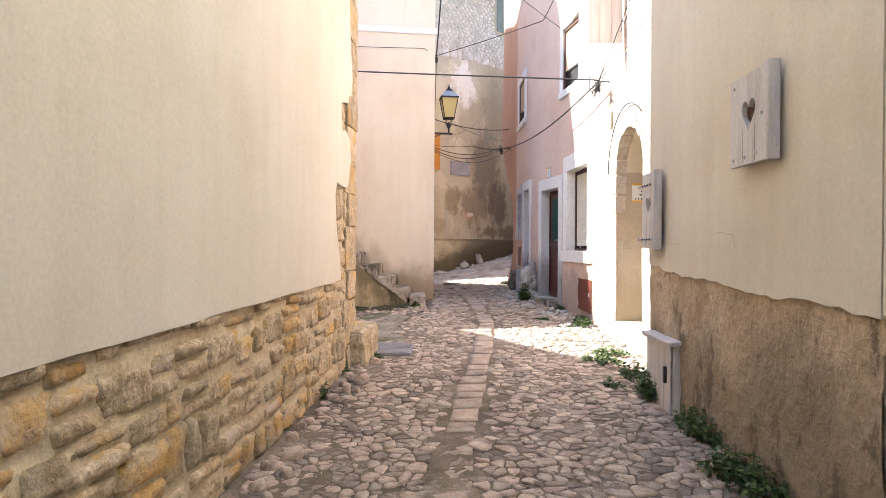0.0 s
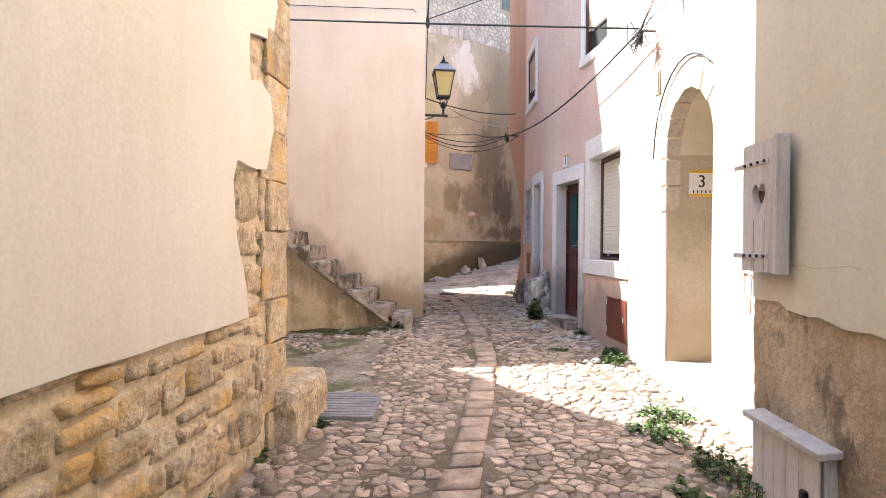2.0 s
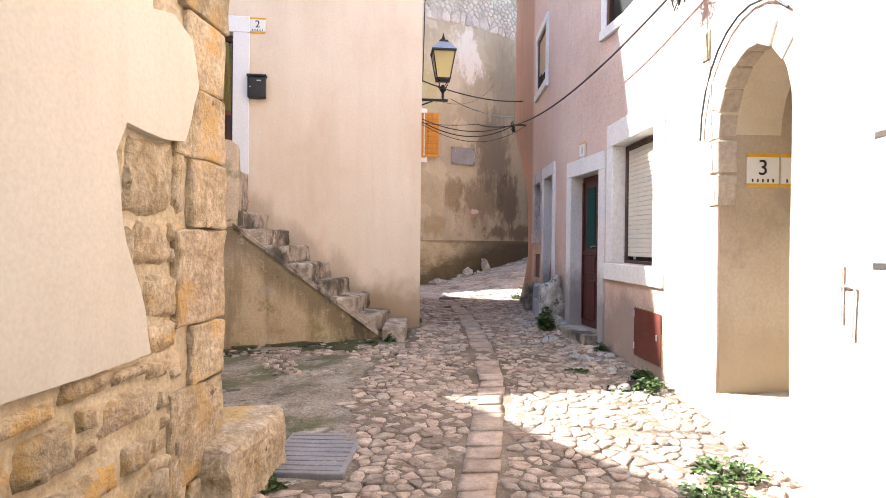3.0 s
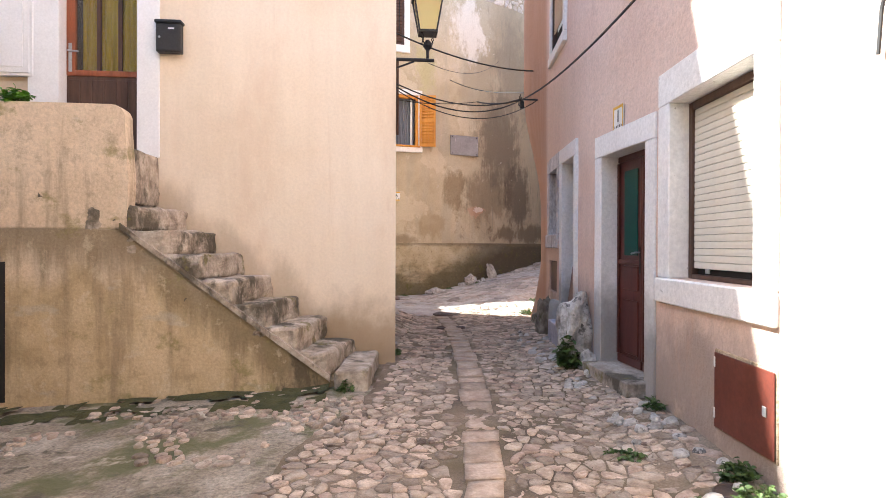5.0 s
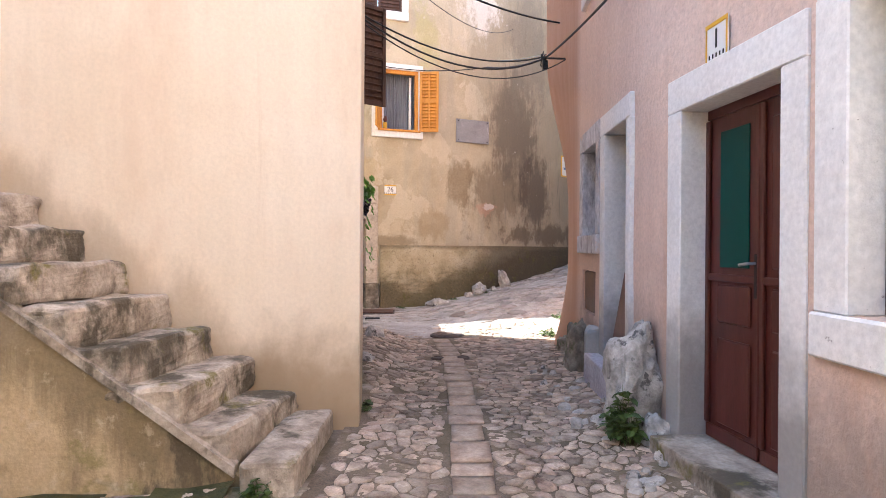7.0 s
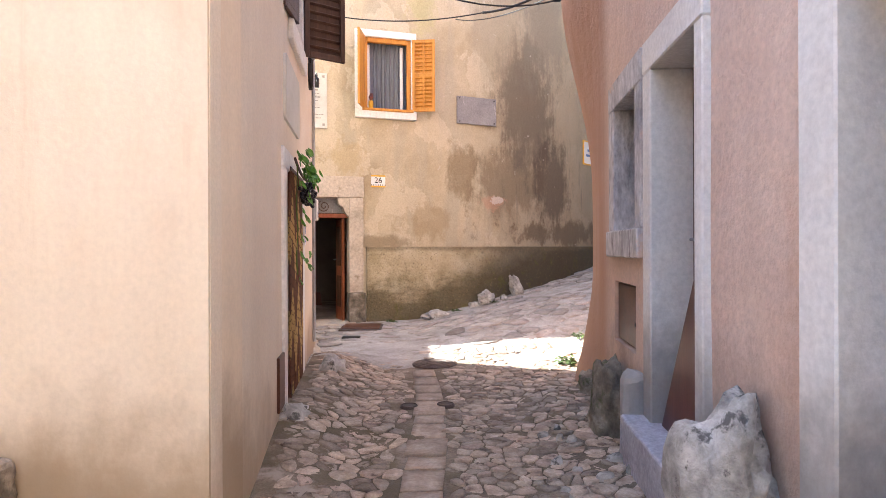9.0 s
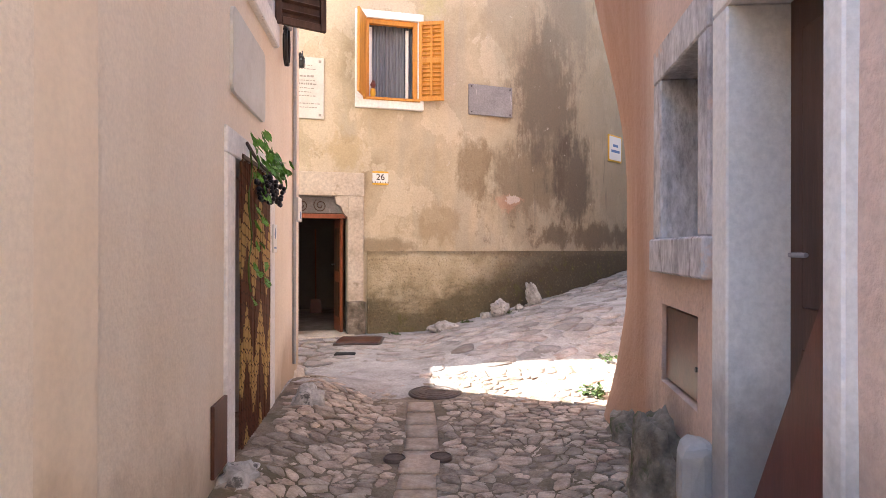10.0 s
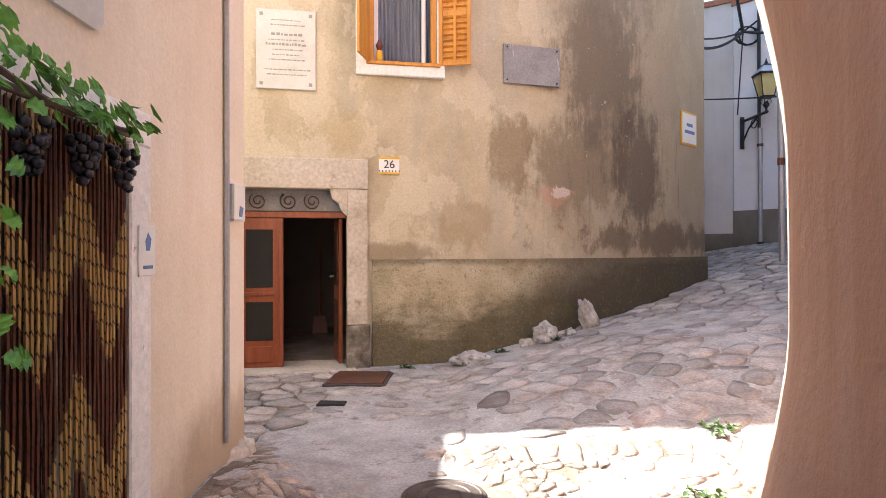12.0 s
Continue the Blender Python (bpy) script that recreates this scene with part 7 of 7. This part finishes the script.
# bare stones high on the ochre house
def on_end(u, v, h):
    p, n = END_LINE.at(u)[0], END_LINE.inward(u)
    q = p - n * h
    return Vector((q.x, q.y, v))


s0, s1 = hole_x(END_LINE, 1.9, 6.2, 0, 0)[:2]
VSPAN[0] = 0.4
pts = [p for p in scatter(s0, s1, 7.9, 10.7, 0.2, 0.115, r, 0.3) if p[1] > 8.3 + 0.35 * noise.noise((p[0] * 0.9, 3, 0))]
cells = [c for c in voronoi(pts, (s0, 8.1, s1, 10.72)) if c]
gap = hole_x(END_LINE, 4.62, 5.52, 0, 0)[:2]
cells = [c for c in cells if len(c) > 2 and not (gap[0] < sum(p[0] for p in c) / len(c) < gap[1] and sum(p[1] for p in c) / len(c) > 9.3)]
pieces("wall_stone", cells, 0.014, (0.012, 0.03), 0.02, on_end, "greystone", end_house, 7, 0.85, 0.008)


# street
LEFT = [(-8, -2.9), (2.0, -1.02), (6.9, 0.0), (7.1, 0.15), (7.2, 0.62), (8.1, 0.66), (9.8, 0.75), (10.8, 1.15), (11.3, 1.28), (12.4, 1.42), (12.5, 1.5), (17.6, 1.1)]
RIGHT = [(-8, 0.95), (2.34, 2.27), (5.47, 2.74), (5.5, 3.28), (7.8, 3.42), (10.5, 3.52), (12.3, 3.5), (14.4, 3.6), (15.2, 3.66), (16.2, 3.9), (17.6, 4.6)]
GUTTER = [(-1.0, -0.3), (0.55, 3.48), (0.71, 4.29), (1.08, 5.82), (1.45, 7.24), (1.65, 8.13), (1.9, 9.2), (2.08, 10.7), (2.2, 12.2), (2.3, 13.9), (2.33, 15.2), (2.28, 16.35)]


def along(table, y):
    for (a, xa), (b, xb) in zip(table, table[1:]):
        if y <= b:
            return xa + (xb - xa) * max(0.0, y - a) / (b - a)
    return table[-1][1]


GX = [(y, x) for x, y in GUTTER]
PITS = [(2.41, 16.68, 0.33), (2.16, 14.95, 0.11), (2.46, 14.98, 0.11), (3.25, 8.95, 0.13), (1.25, 18.7, 0.2), (1.3, 19.75, 0.42)]


def in_street(x, y):
    if any(math.hypot(x - a, y - b) < c for a, b, c in PITS):
        return False
    if y < 16.5 and abs(x - along(GX, y)) < 0.17:
        return False
    return along(LEFT, y) - 0.25 * (0.5 + noise.noise((x * 2, y * 2, 1))) * (7 < y < 11.3) < x < along(RIGHT, y)


def on_ground(u, v, h):
    return Vector((u, v, ground_z(u, v) + h + 0.012 * noise.noise((u * 1.3, v * 1.3, 5))))


def on_street(u, v, h):
    return Vector((u, v, ground_z(u, v) + h - 0.004 + 0.02 * noise.noise((u * 0.9, v * 0.9, 5))))


VSPAN[0] = 0.26
pts = [p for p in scatter(-2.2, 4.4, 0.4, 17.35, 0.104, 0.08, r, 0.48) if along(LEFT, p[1]) - 0.2 < p[0] < along(RIGHT, p[1]) + 0.2]
r2 = random.Random(9)
pts = [p for p in pts if r2.random() > 0.27]
cells = voronoi(pts, (-2.4, 0.3, 4.6, 17.5))
cells = [c for c in cells if len(c) > 2 and in_street(sum(p[0] for p in c) / len(c), sum(p[1] for p in c) / len(c))]
count = [0]


def nearest(x, y):
    ok = 3.2 < y < 9.5 and abs(x - along(GX, y)) < 0.62 and count[0] < 300
    count[0] += ok
    return ok


pieces("cobble", cells, 0.005, (0.006, 0.02), 0.03, on_street, "cobble", ground, 8, 0.93, 0.003, "cobbles", nearest)

# mud and mortar washed between the cobbles
nx, ny = 84, 430
verts = []
for j in range(ny + 1):
    yy = 1.6 + 15.9 * j / ny
    a, b = along(LEFT, yy) - 0.1, along(RIGHT, yy) + 0.06
    for i in range(nx + 1):
        xx = a + (b - a) * i / nx
        h = 0.002 + 0.007 * noise.noise((xx * 2.1, yy * 2.1, 1)) + 0.006 * noise.noise((xx * 8, yy * 8, 4)) + 0.004 * noise.noise((xx * 21, yy * 21, 4))
        verts.append(on_street(xx, yy, h + 0.004))
w = nx + 1
faces = [(j * w + i, j * w + i + 1, (j + 1) * w + i + 1, (j + 1) * w + i) for j in range(ny) for i in range(nx)]
tagged(raw("street_mud", verts, faces, M["mud"], None, True), "trodden earth and old mortar between cobbles", "ground", kind="structure")

# the line of flat slabs down the middle
y = 0.3
k = 0
while y < 16.2:
    d = r.uniform(0.2, 0.42)
    xa, xb = along(GX, y), along(GX, y + d)
    w = r.uniform(0.118, 0.15)
    poly = [(xa - w, y), (xa + w, y), (xb + w, y + d), (xb - w, y + d)]
    v, f = stone(poly, 0.007, r.uniform(0.010, 0.018), 0.03, r, on_ground, 0.97, 0.002, (0.05, 0.95))
    raw("gutter_slab", v, f, M["slab"], ground, True)
    y += d
    k += 1

# flags where the street turns uphill
VSPAN[0] = 0.9
pts = [p for p in scatter(-0.6, 9.2, 17.0, 27, 0.34, 0.2, r, 0.3) if r.random() > 0.16]


def in_square(x, y):
    if any(math.hypot(x - a, y - b) < c for a, b, c in PITS) or (y < 17.6 and x < 4.6):
        return False
    s = END_LINE.find(x, y)
    p, n = END_LINE.at(s)[0], END_LINE.inward(s)
    s2 = R_LINE.find(x, y)
    q, m2 = R_LINE.at(s2)[0], R_LINE.inward(s2)
    v = Vector((x, y, 0))
    return ((v - p).dot(n) < -0.08 or x > 6.3) and ((v - q).dot(m2) < -0.1 or y > 19) and not (x > 6.3 and y > 27.5)


cells = [c for c in voronoi(pts, (-0.8, 17.0, 9.4, 27.2)) if len(c) > 2 and in_square(sum(p[0] for p in c) / len(c), sum(p[1] for p in c) / len(c))]
pieces("flagstone", cells, 0.009, (0.002, 0.02), 0.03, on_ground, "flag", ground, 10, 0.95, 0.003, "flag", lambda x, y: False)

# worn mortar skin over part of the flags
nx, ny = 170, 130
verts = []
for j in range(ny + 1):
    for i in range(nx + 1):
        xx, yy = 0.9 + 5.5 * i / nx, 16.2 + 5.1 * j / ny
        edge_in = min(i, nx - i, j, ny - j) / 12
        verts.append((xx, yy, ground_z(xx, yy) - 0.012 + 0.023 * min(1, edge_in) - 0.006 * smooth01(xx, 2.4, 4.0) + 0.012 * noise.noise((xx * 0.9, yy * 0.9, 7)) + 0.006 * noise.noise((xx * 4, yy * 4, 7)) + 0.004 * noise.noise((xx * 16, yy * 16, 7))))
w = nx + 1
faces = [(j * w + i, j * w + i + 1, (j + 1) * w + i + 1, (j + 1) * w + i) for j in range(ny) for i in range(nx)]
tagged(raw("street_mortar", verts, faces, M["skin"], None, True), "worn pale mortar skin between flagstones", "paving", kind="structure")

# side yard: old concrete, a dark slab, moss and pale pebbles along the stair
verts, faces = [], []
nx, ny = 46, 34
for j in range(ny + 1):
    yy = 6.7 + (11.42 - 6.7) * j / ny
    for i in range(nx + 1):
        lim = along(LEFT, yy) + 0.16 + 0.16 * noise.noise((yy * 2.3, 1, 0))
        xx = -6 + (lim + 6) * (i / nx) ** 0.7
        verts.append((xx, yy, ground_z(xx, yy) + 0.008 - 0.022 * smooth01(i / nx, 0.9, 1.0) + 0.012 * noise.noise((xx * 1.5, yy * 1.5, 2)) + 0.004 * noise.noise((xx * 7, yy * 7, 2))))
w = nx + 1
faces = [(j * w + i, j * w + i + 1, (j + 1) * w + i + 1, (j + 1) * w + i) for j in range(ny) for i in range(nx)]
tagged(raw("yard_paving", verts, faces, M["yard"], None, True), "stained old concrete paving of a side yard", "paving", kind="structure")
bm = rough_box(-0.27, 0.27, -0.4, 0.4, -0.05, 0.03, 0.004, 3, 71, 0.008)
for k in range(9):
    box(-0.24, 0.24, -0.36 + k * 0.085, -0.335 + k * 0.085, 0.028, 0.036, 0.003, bm)
bm.transform(pose(0.36, 7.6, ground_z(0.36, 7.6) - 0.004, 0, 0, -8))
tagged(part("ribbed_slab", bm, M["plaque"]), "dark grey ribbed slab set in the yard paving", "slab")
VSPAN[0] = 0.3
pts = scatter(-2.6, 1.1, 9.7, 11.4, 0.12, 0.095, r, 0.45)
cells = [c for c in voronoi(pts, (-2.7, 9.65, 1.15, 11.4)) if len(c) > 2]
keep = []
for c in cells:
    x, y = sum(p[0] for p in c) / len(c), sum(p[1] for p in c) / len(c)
    if noise.noise((x * 1.6, y * 3, 8)) > 0.0 + abs(y - 10.75) * 0.3 - 0.25 * smooth01(x, -0.4, 0.6) and (x > -1.9 or y > 10.6):
        keep.append(c)
pieces("pebble", keep, 0.022, (0.004, 0.02), 0.02, lambda u, v, h: on_ground(u, v, h + 0.014), "rock", ground, 12, 0.7, 0.003, "cobbles", lambda x, y: False)
verts, faces = [], []
for j in range(9):
    for i in range(41):
        xx = -2.6 + 3.4 * i / 40
        yy = 11.41 - (0.25 + 0.7 * (0.5 + 0.5 * noise.noise((xx * 1.7, 4, 0)))) * j / 8
        verts.append((xx, yy, ground_z(xx, yy) + 0.03 + 0.03 * noise.noise((xx * 3, yy * 3, 1)) + 0.01 * noise.noise((xx * 13, yy * 13, 1)) - 0.02 * (j / 8) ** 2))
faces = [(j * 41 + i, j * 41 + i + 1, (j + 1) * 41 + i + 1, (j + 1) * 41 + i) for j in range(8) for i in range(40)
         if noise.noise((i * 0.33, j * 0.45, 3.7)) > -0.2 + 0.035 * j]
ob = raw("moss_strip", verts, faces, M["moss"], None, True)
tagged(ob, "dark green moss along the foot of the stair", "moss", kind="stuff")

# loose pale stones along the foot of the rose house
for k in range(70):
    y = r.uniform(8.6, 14.2)
    x = along(RIGHT, y) - 0.05 - 0.45 * r.random() ** 1.3
    s = r.uniform(0.03, 0.075)
    poly = [(x + s * r.uniform(0.8, 1.3) * math.cos(a), y + s * r.uniform(0.7, 1.2) * math.sin(a)) for a in [math.tau * q / 6 for q in range(6)]]
    v, f = stone(poly, 0.004, r.uniform(0.02, 0.05), 0.02, r, on_ground, 0.65, 0.004)
    raw("pebble", v, f, M["rock"], ground, True)
for k in range(46):
    y = r.uniform(2.6, 6.9)
    x = along(LEFT, y) + 0.02 + 0.2 * r.random()
    s = r.uniform(0.03, 0.08)
    poly = [(x + s * r.uniform(0.8, 1.3) * math.cos(a), y + s * r.uniform(0.7, 1.2) * math.sin(a)) for a in [math.tau * q / 6 for q in range(6)]]
    v, f = stone(poly, 0.004, r.uniform(0.03, 0.07), 0.02, r, on_ground, 0.65, 0.004)
    raw("cobble", v, f, M["cobble"], ground, True)
